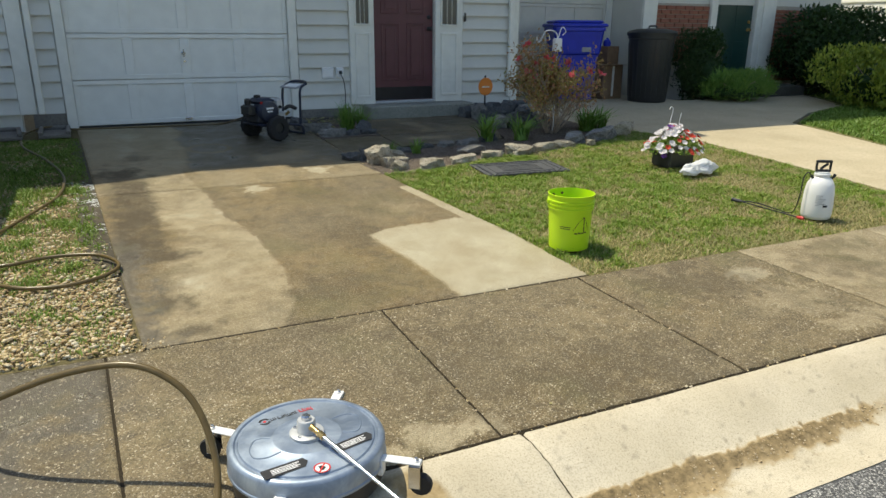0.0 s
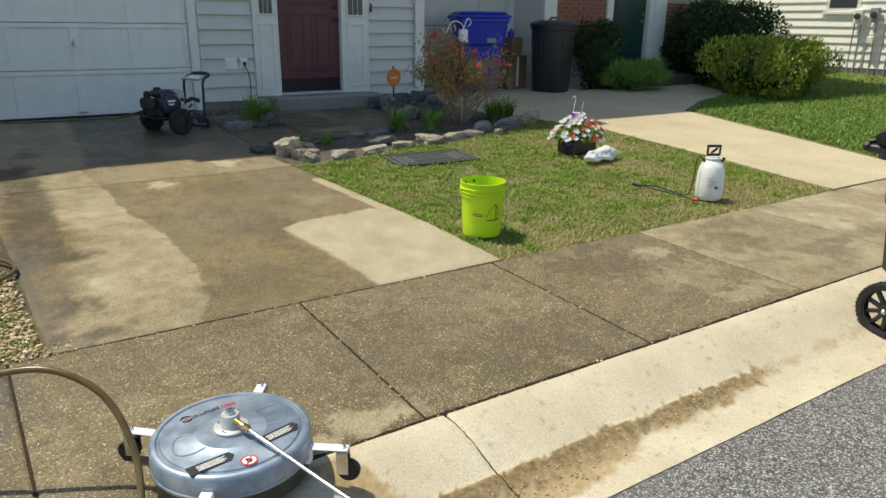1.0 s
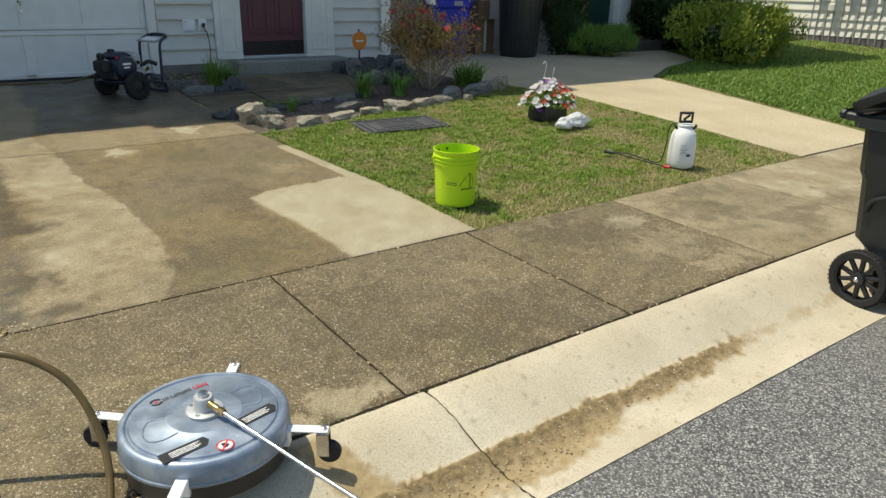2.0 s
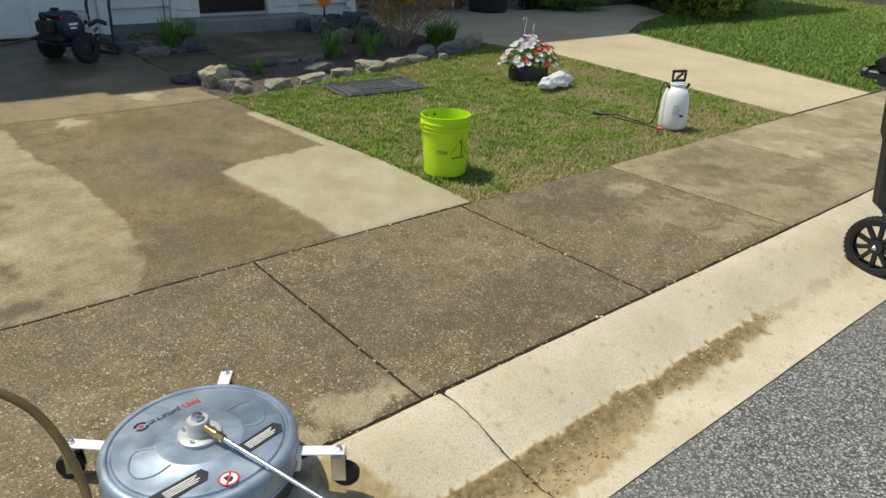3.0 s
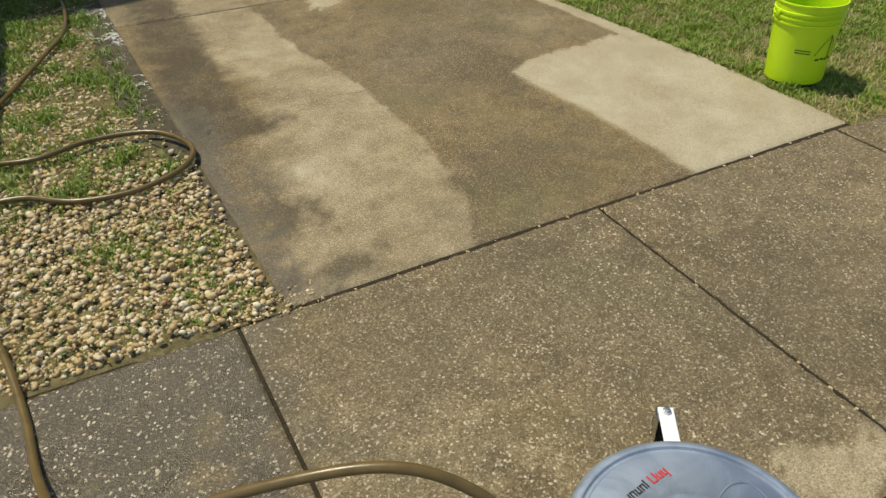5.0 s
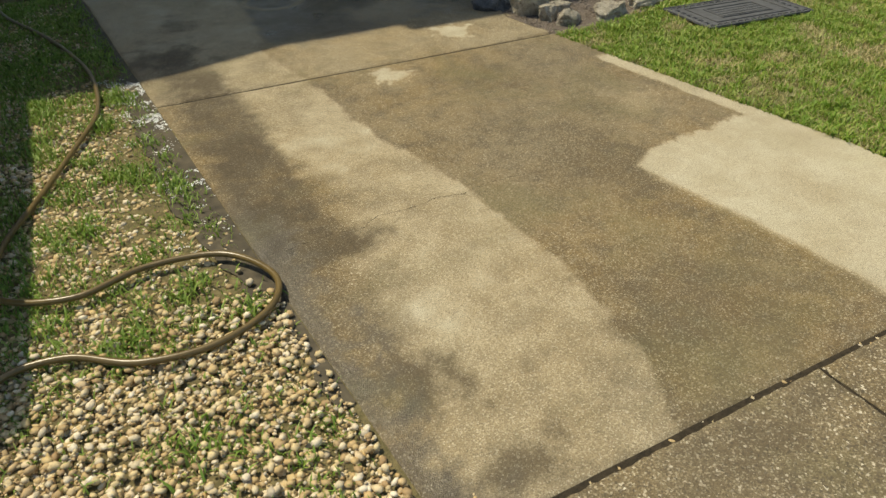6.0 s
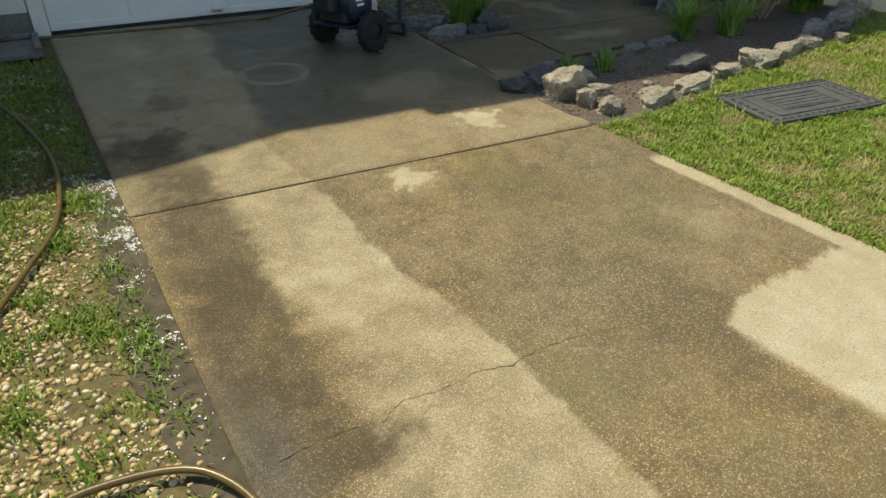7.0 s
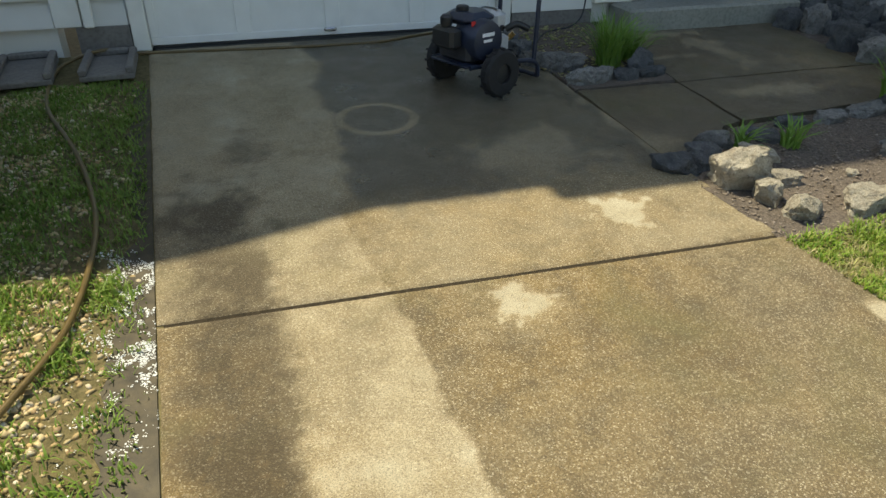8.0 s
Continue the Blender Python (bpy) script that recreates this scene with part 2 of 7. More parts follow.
GREY_ROCK = rocky("grey bed stone", (0.17, 0.165, 0.155), (0.33, 0.32, 0.30), (0.12, 0.11, 0.10))
SLATE = rocky("dark stone", (0.075, 0.08, 0.085), (0.17, 0.175, 0.175), (0.05, 0.05, 0.05))
SIDING = simple("grey beige vinyl siding", (0.62, 0.61, 0.56), 0.55, 0, 0.03, 5, 0.05)
WHITE_SIDING = simple("white vinyl siding", (0.80, 0.78, 0.70), 0.55, 0, 0.03, 4, 0.05)
TRIM = simple("off white painted trim", (0.76, 0.75, 0.69), 0.5, 0, 0.05, 8, 0.06)
GARAGE = simple("white painted garage door", (0.78, 0.78, 0.74), 0.45, 0, 0.04, 6, 0.06)
BEIGE = simple("beige painted garage door", (0.64, 0.61, 0.54), 0.5, 0, 0.04, 6, 0.06)
MAROON = simple("maroon painted door", (0.115, 0.035, 0.042), 0.45, 0, 0.12, 7, 0.05)
KICK = simple("dark kick plate", (0.022, 0.020, 0.024), 0.35, 0.3, 0.2, 12, 0.05)
GREEN_DOOR = simple("dark green painted door", (0.010, 0.045, 0.036), 0.4, 0, 0.1, 7, 0.04)
BRICK = simple("red brick", (0.30, 0.115, 0.07), 0.85, 0, 0.25, 20, 0.4)
MORTAR = simple("mortar", (0.40, 0.36, 0.30), 0.9, 0, 0.1, 30, 0.3)
BLACK_PLASTIC = simple("black plastic", (0.020, 0.021, 0.022), 0.42, 0, 0.12, 20, 0.08)
CART_GREY = simple("charcoal cart plastic", (0.020, 0.024, 0.027), 0.48, 0, 0.15, 24, 0.12)
RUBBER = simple("tyre rubber", (0.014, 0.014, 0.015), 0.75, 0, 0.2, 30, 0.2)
BLUE_BIN = simple("blue bin plastic", (0.014, 0.034, 0.46), 0.42, 0, 0.1, 12, 0.08)
LIME = simple("lime plastic bucket", (0.50, 0.74, 0.015), 0.38, 0, 0.04, 8, 0.04)
WHITE_POLY = simple("white translucent plastic", (0.82, 0.82, 0.80), 0.38, 0, 0.03, 9, 0.04)
WHITE_PLASTIC = simple("white plastic", (0.80, 0.80, 0.79), 0.45, 0, 0.04, 10, 0.04)
ORANGE = simple("orange sign face", (0.80, 0.24, 0.03), 0.5, 0, 0.05, 10, 0.03)
RED = simple("red print", (0.55, 0.03, 0.03), 0.45, 0, 0.05, 10, 0)
INK = simple("black print", (0.020, 0.020, 0.022), 0.5, 0, 0.1, 20, 0)
CHALK = simple("white print", (0.78, 0.78, 0.78), 0.5, 0, 0.04, 20, 0)
PALE_INK = simple("grey print", (0.30, 0.31, 0.32), 0.5, 0, 0.1, 20, 0)
GREEN_INK = simple("dark olive print", (0.06, 0.085, 0.015), 0.5, 0, 0.1, 20, 0)
BRASS = simple("brass", (0.60, 0.40, 0.15), 0.28, 1.0, 0.15, 30, 0.05)
STEEL = simple("polished steel", (0.62, 0.63, 0.64), 0.22, 1.0, 0.08, 30, 0.03)
ALLOY = simple("cast grey alloy", (0.50, 0.51, 0.52), 0.45, 0.25, 0.1, 30, 0.1)
NAVY = simple("navy painted steel", (0.022, 0.030, 0.055), 0.4, 0.2, 0.15, 20, 0.05)
ENGINE = simple("dusty engine black", (0.035, 0.036, 0.042), 0.55, 0.1, 0.3, 25, 0.2)
HOSE = simple("brown rubber hose", (0.125, 0.085, 0.028), 0.32, 0, 0.15, 25, 0.08)
CARDBOARD = simple("brown cardboard", (0.26, 0.165, 0.095), 0.85, 0, 0.12, 9, 0.1)
MAT_RUBBER = simple("grey rubber mat", (0.075, 0.078, 0.082), 0.7, 0, 0.25, 22, 0.3)
PETAL_W = leafy("white petals", (0.80, 0.78, 0.76), (0.70, 0.66, 0.68), (0.85, 0.83, 0.82), through_light=0.3)
PETAL_R = leafy("red petals", (0.55, 0.035, 0.025), (0.68, 0.09, 0.04), (0.40, 0.02, 0.03), through_light=0.3)
PETAL_P = leafy("purple petals", (0.10, 0.03, 0.22), (0.16, 0.05, 0.30), (0.07, 0.02, 0.15), through_light=0.3)
PETAL_PINK = leafy("pink petals", (0.75, 0.10, 0.14), (0.82, 0.20, 0.20), (0.60, 0.06, 0.10), through_light=0.3)
BAG = leafy("white plastic bag", (0.80, 0.81, 0.82), (0.78, 0.79, 0.80), (0.82, 0.82, 0.83), rough=0.35, through_light=0.3)
SHINGLE = simple("roof shingles", (0.10, 0.095, 0.09), 0.9, 0, 0.25, 20, 0.4)


def brushed_lid():
    """Spun aluminium lid: dull, streaked and water-spotted."""
    n = Nodes("spun aluminium", 0.40, 0.6)
    blot = n.noise(7.0, 6, 0.65, 0.6)
    n.color(n.mix(n.ramp(blot, (0.38, 0.0), (0.62, 1.0)), (0.20, 0.25, 0.33), (0.34, 0.40, 0.485)))
    n.rough(n.ramp(n.noise(13.0, 6, 0.7), (0.3, 0.34), (0.7, 0.62)))
    n.bump(n.noise(5.0, 4), 0.15, 0.006)
    return n.m


LID = brushed_lid()


def pane_glass():
    n = Nodes("window glass", 0.06)
    n.color((0.05, 0.055, 0.06))
    return n.m


GLASS = pane_glass()


# ---- mesh tools ----
class Mesh:
    """Vertices and faces gathered for one mesh."""

    def __init__(self):
        self.v, self.f, self.smooth = [], [], False

    def add(self, verts, faces):
        k = len(self.v)
        self.v.extend(tuple(p) for p in verts)
        self.f.extend(tuple(i + k for i in face) for face in faces)
        return self

    def box(self, x0, x1, y0, y1, z0, z1, b=0.0):
        """A box; b chamfers its top and side edges."""
        if b <= 0:
            return self.add([(x, y, z) for z in (z0, z1) for x, y in ((x0, y0), (x1, y0), (x1, y1), (x0, y1))],
                            [(3, 2, 1, 0), (4, 5, 6, 7), (0, 1, 5, 4), (1, 2, 6, 5), (2, 3, 7, 6), (3, 0, 4, 7)])
        rings = []
        for z, i in ((z0, b), (z0 + b, 0), (z1 - b, 0), (z1, b)):
            c = b if i == 0 else b * 1.6
            a0, a1, c0, c1 = x0 + i, x1 - i, y0 + i, y1 - i
            rings.append([(a0 + c, c0, z), (a1 - c, c0, z), (a1, c0 + c, z), (a1, c1 - c, z), (a1 - c, c1, z), (a0 + c, c1, z), (a0, c1 - c, z), (a0, c0 + c, z)])
        return self.rings(rings, True)

    def rings(self, rings, caps=False):
        n = len(rings[0])
        faces = [(r * n + i, r * n + (i + 1) % n, (r + 1) * n + (i + 1) % n, (r + 1) * n + i) for r in range(len(rings) - 1) for i in range(n)]
        if caps:
            faces += [tuple(reversed(range(n))), tuple(range((len(rings) - 1) * n, len(rings) * n))]
        return self.add([p for r in rings for p in r], faces)

    def lathe(self, prof, seg=32, at=(0, 0, 0), caps=True):
        """Turn a profile of (radius, z) round the z axis."""
        rr = [[(at[0] + r * math.cos(2 * math.pi * i / seg), at[1] + r * math.sin(2 * math.pi * i / seg), at[2] + z) for i in range(seg)] for r, z in prof]
        return self.rings(rr, caps)

    def tube(self, pts, r, seg=8, caps=True):
        """A round bar along points; r a number or one for each point."""
        pts = [Vector(p) for p in pts]
        rr, side = [], None
        for i, p in enumerate(pts):
            d = (pts[min(i + 1, len(pts) - 1)] - pts[max(i - 1, 0)]).normalized()
            if side is None:
                side = d.orthogonal().normalized()
            side = (side - d * side.dot(d)).normalized()
            up = d.cross(side)
            q = r[i] if isinstance(r, (list, tuple)) else r
            rr.append([p + q * (math.cos(2 * math.pi * k / seg) * side + math.sin(2 * math.pi * k / seg) * up) for k in range(seg)])
        return self.rings(rr, caps)

    def prism(self, poly, z0, z1):
        """A flat polygon (counter-clockwise) raised from z0 to z1."""
        return self.rings([[(x, y, z0) for x, y in poly], [(x, y, z1) for x, y in poly]], True)

    def moved(self, m, k=0):
        self.v[k:] = [tuple(m @ Vector(p)) for p in self.v[k:]]
        return self

    def data(self, name):
        me = bpy.data.meshes.new(name)
        me.from_pydata(self.v, [], self.f)
        if self.smooth:
            me.polygons.foreach_set("use_smooth", [True] * len(me.polygons))
            me.set_sharp_from_angle(angle=radians(38))
        me.update()
        return me


def part(name, mesh, material, parent=None, label="", smooth=False):
    """One mesh object under a thing or under a part."""
    if isinstance(mesh, Mesh):
        mesh.smooth = smooth
        mesh = mesh.data(name)
    if material and not mesh.materials:
        mesh.materials.append(material)
    ob = new(name, mesh)
    ob.parent = parent
    return tagged(ob, label) if label else ob


def thing(name, m, label, category, group="", kind=""):
    """The root of a thing made of parts."""
    ob = new(name)
    ob.empty_display_size = 0.1
    ob.matrix_world = m
    return tagged(ob, label, category, group, kind)


def curve(pts, n=10):
    """A smooth line through points."""
    p = [Vector(q) for q in pts]
    p = [2 * p[0] - p[1], *p, 2 * p[-1] - p[-2]]
    out = []
    for i in range(1, len(p) - 2):
        for k in range(n):
            t = k / n
            a, b, c, d = p[i - 1:i + 3]
            out.append(0.5 * (2 * b + (c - a) * t + (2 * a - 5 * b + 4 * c - d) * t * t + (3 * b - a - 3 * c + d) * t ** 3))
    return out + [p[-2]]


def step(a, b, v):
    t = min(1.0, max(0.0, (v - a) / (b - a)))
    return t * t * (3 - 2 * t)


def lerp_at(v, pts):
    """The value at v along (position, value) pairs in rising order."""
    if v <= pts[0][0]:
        return pts[0][1]
    for (a, p), (b, q) in zip(pts, pts[1:]):
        if v <= b:
            return p + (q - p) * (v - a) / (b - a)
    return pts[-1][1]


def fuzz(x, y, s, k=0.0):
    return noise.fractal(Vector((x * s, y * s, k)), 0.6, 2.0, 4)


def inside(x, y, poly):
    hit = False
    for (x0, y0), (x1, y1) in zip(poly, poly[1:] + poly[:1]):
        if (y0 > y) != (y1 > y) and x < (x1 - x0) * (y - y0) / (y1 - y0) + x0:
            hit = not hit
    return hit


def ground_z(x, y):
    """Height of the finished ground: the site climbs gently to the house."""
    if y > 0:
        return 0.048 * min(y, 6.0)
    if y > -1.27:
        return 0.02 * y
    return -0.15 if y < -1.7 else -0.025 - (-1.27 - y) * 0.29


def set_wear(me, fn):
    """Store how each vertex is worn: washed, grimy, damp."""
    lay = me.color_attributes.new("wear", "FLOAT_COLOR", "POINT")
    vals = []
    for p in me.vertices:
        r, g, b = fn(p.co.x, p.co.y)
        vals += [min(1, max(0, r)), min(1, max(0, g)), min(1, max(0, b)), 1.0]
    lay.data.foreach_set("color", vals)


def sheet(us, vs, at, low):
    """A slab on a grid: at(u, v) gives a point of its top, low the depth of its skirt."""
    m, nu, nv = Mesh(), len(us), len(vs)
    top = [at(u, v) for v in vs for u in us]
    m.add(top, [(j * nu + i, j * nu + i + 1, (j + 1) * nu + i + 1, (j + 1) * nu + i) for j in range(nv - 1) for i in range(nu - 1)])
    rim = [i for i in range(nu)] + [j * nu + nu - 1 for j in range(1, nv)] + [(nv - 1) * nu + i for i in range(nu - 2, -1, -1)] + [j * nu for j in range(nv - 2, 0, -1)]
    k = len(m.v)
    m.v += [(m.v[i][0], m.v[i][1], m.v[i][2] - low) for i in rim]
    n = len(rim)
    m.f += [(rim[(i + 1) % n], rim[i], k + i, k + (i + 1) % n) for i in range(n)]
    return m


def steps(a, b, d):
    n = max(1, round(abs(b - a) / d))
    return [a + (b - a) * i / n for i in range(n + 1)]


# ---- ground, road and paving ----
def drive_left(y):
    return -2.51 - 0.0625 * y


def drive_right(y):
    return lerp_at(y, [(0, 0.0), (0.83, -0.03), (2.8, -0.28), (4.5, -0.36), (6.0, -0.36)])


def build_ground():
    xs = [-60, -30, -15, -8, -5, -3.4, -2.5, -1, 0, 2, 3.9, 6, 8, 11, 15, 20, 30, 60, 120]
    ys = [-90, -40, -20, -10, -5, -1.9, -1.5, -1.2, 0, 1.5, 3, 4.5, 6, 8, 12, 20, 40, 90, 160]
    m = Mesh()
    m.add([(x, y, ground_z(x, y) - 0.09) for y in ys for x in xs],
          [(j * len(xs) + i, j * len(xs) + i + 1, (j + 1) * len(xs) + i + 1, (j + 1) * len(xs) + i) for j in range(len(ys) - 1) for i in range(len(xs) - 1)])
    tagged(part("ground", m, EARTH), "bare brown earth under the whole site", "ground", kind="structure")
    m = sheet(steps(-40, 60, 2), [-9.5, -6, -3, -1.872], lambda x, y: (x, y, -0.148 - 0.012 * step(-1.9, -4, y)), 0.08)
    tagged(part("road", m, ROAD), "grey weathered asphalt street with coarse stones", "road", kind="structure")


def drive_wear(x, y):
    f1, f2, f3 = fuzz(x, y, 2.2), fuzz(x, y, 7.0, 3.0), fuzz(x, y, 16.0, 9.0)
    w = 0.05 * f1 + 0.035 * f2
    # washed lane made by the surface cleaner
    lo = lerp_at(y, [(0, -2.50), (0.5, -2.42), (1.1, -2.30), (1.5, -2.16), (2.1, -2.30), (2.8, -2.36), (5, -2.45)])
    hi = lerp_at(y, [(0, -1.86), (0.3, -1.74), (0.7, -1.69), (1.4, -1.72), (2.0, -1.85), (2.8, -1.90), (3.4, -1.99), (4.4, -1.86), (5.0, -1.9), (5.4, -1.78), (6, -1.95)])
    lane = step(-0.13, 0.12, x - lo + 1.4 * w) * step(-0.012, 0.012, hi - x + 0.02 * f2)
    clean = lane * (0.63 + 0.20 * f1 + 0.16 * f2 - 0.10 * step(0.9, 0.1, y))
    # pale fully washed patch
    pl = lerp_at(y, [(0, -0.89), (0.4, -0.91), (0.75, -0.95), (1.0, -1.0), (1.16, -1.01), (1.25, -0.86), (1.3, -0.6)]) + 0.012 * f2
    top = 1.28 + 0.045 * f2 + 0.02 * f3 + 0.05 * step(-0.5, -0.25, x)
    patch = step(-0.02, 0.03, x - pl) * step(-0.015, 0.02, top - y)
    strip = step(-0.012, 0.012, x - (drive_right(y) - 0.115 + 0.015 * f2)) * step(2.35, 2.28, y) * step(1.1, 1.3, y)
    clean = max(clean, patch * (0.90 + 0.10 * f1), strip * 0.85)
    haze = step(0.26, 0.05, math.hypot((x + 0.52) * 1.1, (y - 1.70) * 0.75) + 0.10 * f2 + 0.05 * f3)
    clean = max(clean, 0.34 * haze)
    for cx, cy, r in ((-1.5, 2.63, 0.13), (-0.80, 3.13, 0.15)):
        d = math.hypot(x - cx, (y - cy) * 1.1) + 0.10 * f2 + 0.06 * f3
        clean = max(clean, 0.92 * step(r, r - 0.05, d), 0.28 * step(r + 0.12, r - 0.05, d + 0.05 * f1))
    clean = max(clean, 0.32 + 0.24 * f1 + 0.38 * step(3.3, 3.8, y) if y > 2.8 else 0.06 + 0.14 * f1)
    # grimy strip along the lane and blotches
    grime = 0.95 * step(-2.66, -2.52, x + w) * step(-2.24, -2.33, x + 0.6 * w - 0.02 * f3) * step(1.05, 1.35, y + 2 * w) * step(3.5, 3.1, y)
    grime *= min(1.0, 0.68 + 1.25 * max(0, 0.16 + f1 + 0.7 * f2 + 0.5 * f3))
    for cx, cy, rx, ry, a in ((-2.33, 1.22, 0.24, 0.12, 0.9), (-2.36, 0.50, 0.18, 0.16, 0.9), (-2.30, 0.12, 0.2, 0.10, 0.8), (-2.30, 0.75, 0.12, 0.16, 0.4), (-1.15, 1.15, 0.35, 0.3, 0.40),
                             (-1.35, 0.35, 0.5, 0.35, 0.42), (-1.0, 2.3, 0.4, 0.25, 0.3), (-2.50, 3.55, 0.22, 0.30, 0.85), (-2.35, 4.15, 0.10, 0.40, 0.55)):
        d = math.hypot((x - cx) / rx, (y - cy) / ry) + 0.55 * f2 + 0.35 * f1 + 0.3 * f3
        grime = max(grime, a * step(1.35, 0.05, d))
    grime += 0.20 * max(0, f1) * (1 - lane) * (1 - patch)
    grime *= 1 - patch
    # damp concrete at the washer and along the lower left edge
    edge = lerp_at(y, [(3.2, -1.95), (4.4, -1.86), (5.0, -1.9), (5.4, -1.78), (6, -1.95)]) + 0.03 * f2
    # paler patch: sheen on the wet slab, painted in as less damp colour
    dry = math.hypot((x + 0.95) / 0.42, (y - 3.75) / 0.32) + 0.6 * f1 + 0.35 * f2
    damp = step(3.36, 3.62, y + 0.14 * f1 - 0.05 * x) * step(-0.03, 0.05, x - edge) * (0.92 - 0.5 * step(1.1, 0.5, dry)) * step(-0.30, -0.42, x - 0.1 * f1)
    damp = max(damp, 0.08 * step(3.2, 3.6, y))
    ring = abs(math.hypot(x + 1.62, y - 4.40) - 0.205)
    rim = step(0.034, 0.014, ring + 0.008 * f3)
    damp *= 1 - 0.75 * rim
    clean = max(clean, 0.55 * rim)
    wet_edge = step(0.19, 0.02, x - drive_left(y) + 0.12 * f2 + 0.06 * f3) * step(2.0, 1.2, y) * 0.85
    damp = max(damp, wet_edge)
    return clean, grime, damp


CRACK = [(-2.56, 1.27), (-2.32, 1.30), (-2.20, 1.285), (-2.12, 1.33), (-1.98, 1.32), (-1.86, 1.34), (-1.77, 1.32), (-1.60, 1.345), (-1.42, 1.33)]


def build_drive():
    root = thing("driveway", Matrix(), "stained exposed-aggregate concrete driveway, half pressure-washed", "driveway", kind="structure")
    spans = ((0.006, 1.0, 0.0, 2.8), (0.0, 1.0, 2.8, 5.985))
    for k, (_, _, y0, y1) in enumerate(spans):
        def at(u, v, y0=y0, y1=y1, k=k):
            tilt = (0.5 - u) * 0.045
            a = y0 + (0.008 if k == 0 else 0.008 + tilt)
            b = y1 - (0.008 - tilt if k == 0 else 0)
            y = a + (b - a) * v
            x = drive_left(y) + (drive_right(y) - drive_left(y)) * u
            z = ground_z(x, y) + 0.003 * fuzz(x, y, 1.5)
            rim = min(u * 2.5, (1 - u) * 2.5, v * (b - a), (1 - v) * (b - a))
            z -= 0.008 * step(0.012, 0.0, rim)
            if k == 0:
                c = lerp_at(x, CRACK) + 0.012 * fuzz(x, 3.0, 22)
                z -= 0.0012 * step(0.008, 0.0, abs(y - c)) * step(-1.4, -1.55, x)
            return x, y, z
        us = [0, 0.004, *steps(0.012, 0.988, 0.0066), 0.996, 1.0]
        m = sheet(us, [0, 0.003, *steps(0.01, 0.99, 0.0066), 0.997, 1.0], at, 0.09)
        slab = part("slab", m, DRIVE_AGG, root, smooth=True)
        set_wear(slab.data, drive_wear)
    m = Mesh()
    pts = [(x + 0.006 * fuzz(x, 1, 9), lerp_at(x, CRACK) + 0.012 * fuzz(x, 3.0, 22)) for x in steps(-2.5, -1.45, 0.02)]
    m.add([(x, y + s * max(0.0001, 0.0008 + 0.0016 * fuzz(x, 5, 30)), ground_z(x, y) + 0.0005) for x, y in pts for s in (-1, 1)], [(2 * i, 2 * i + 2, 2 * i + 3, 2 * i + 1) for i in range(len(pts) - 1)])
    part("crack", m, JOINT, root, "thin dark crack")
    m = sheet(steps(-2.9, 0.1, 0.25), steps(-0.03, 5.95, 0.25), lambda x, y: (max(drive_left(max(y, 0)) + 0.02, min(drive_right(max(y, 0)) - 0.01, x)), y, ground_z(x, y) - 0.0065), 0.02)
    part("joint_filler", m, JOINT, root, "dark dirt in the joints")


WALK_JOINTS = [-13.0, -11.7, -10.4, -9.1, -7.8, -6.5, -5.2, -3.94, -2.67, -1.35, -0.10, 1.20, 2.50, 3.76, 5.0, 6.25, 7.5, 8.75, 10.0, 11.25, 12.5, 13.75, 15.0]


def walk_wear(x, y):
    f1, f2, f3 = fuzz(x, y, 2.0, 20), fuzz(x, y, 6.5, 23), fuzz(x, y, 15.0, 29)
    clean = 0.10 + 0.14 * f1
    clean += (0.40 + 0.22 * f1 + 0.20 * f2) * step(1.185, 1.215, x) + 0.14 * step(2.49, 2.51, x)
    for cx, cy, rx, ry, a in ((0.92, -0.38, 0.16, 0.12, 0.85), (0.85, -0.75, 0.3, 0.25, 0.45), (-1.55, -1.19, 0.22, 0.10, 0.75), (-1.85, -1.235, 0.22, 0.05, 0.7), (0.95, -1.1, 0.3, 0.12, 0.5),
                             (2.7, -0.25, 0.4, 0.14, 0.5), (3.2, -0.6, 0.4, 0.15, 0.4), (-2.4, -0.75, 0.3, 0.4, 0.22), (-0.5, -0.6, 0.3, 0.3, 0.18)):
        d = math.hypot((x - cx) / rx, (y - cy) / ry) + 0.75 * f2 + 0.25 * f3
        clean = max(clean, a * step(1.02, 0.80, d))
    grime = 0.34 * max(0, f1 + 0.3 + 0.4 * f3) * step(1.21, 1.19, x) + 0.35 * max(0, f2) * step(0.1, 0.0, y + 0.35 + 0.3 * f1) * 0.6
    for cx, cy, rx, ry, a in ((-1.75, -0.12, 0.22, 0.14, 0.55), (0.5, -0.35, 0.55, 0.36, 0.62), (-0.6, -1.0, 0.6, 0.3, 0.6), (-1.2, -0.75, 0.35, 0.5, 0.5), (1.6, -0.5, 0.34, 0.3, 0.42), (2.0, -0.9, 0.4, 0.2, 0.45), (1.9, -0.2, 0.35, 0.12, 0.4), (2.9, -0.85, 0.4, 0.2, 0.35)):
        d = math.hypot((x - cx) / rx, (y - cy) / ry) + 0.9 * f2
        grime = max(grime, a * step(1.2, 0.3, d))
    damp = 0.85 * step(-2.45, -2.75, x + 0.2 * f1) * step(-0.75, -0.35, y + 0.3 * f2) + 0.58 * step(-2.66, -2.72, x) * (0.8 + f2)
    return clean, grime, damp


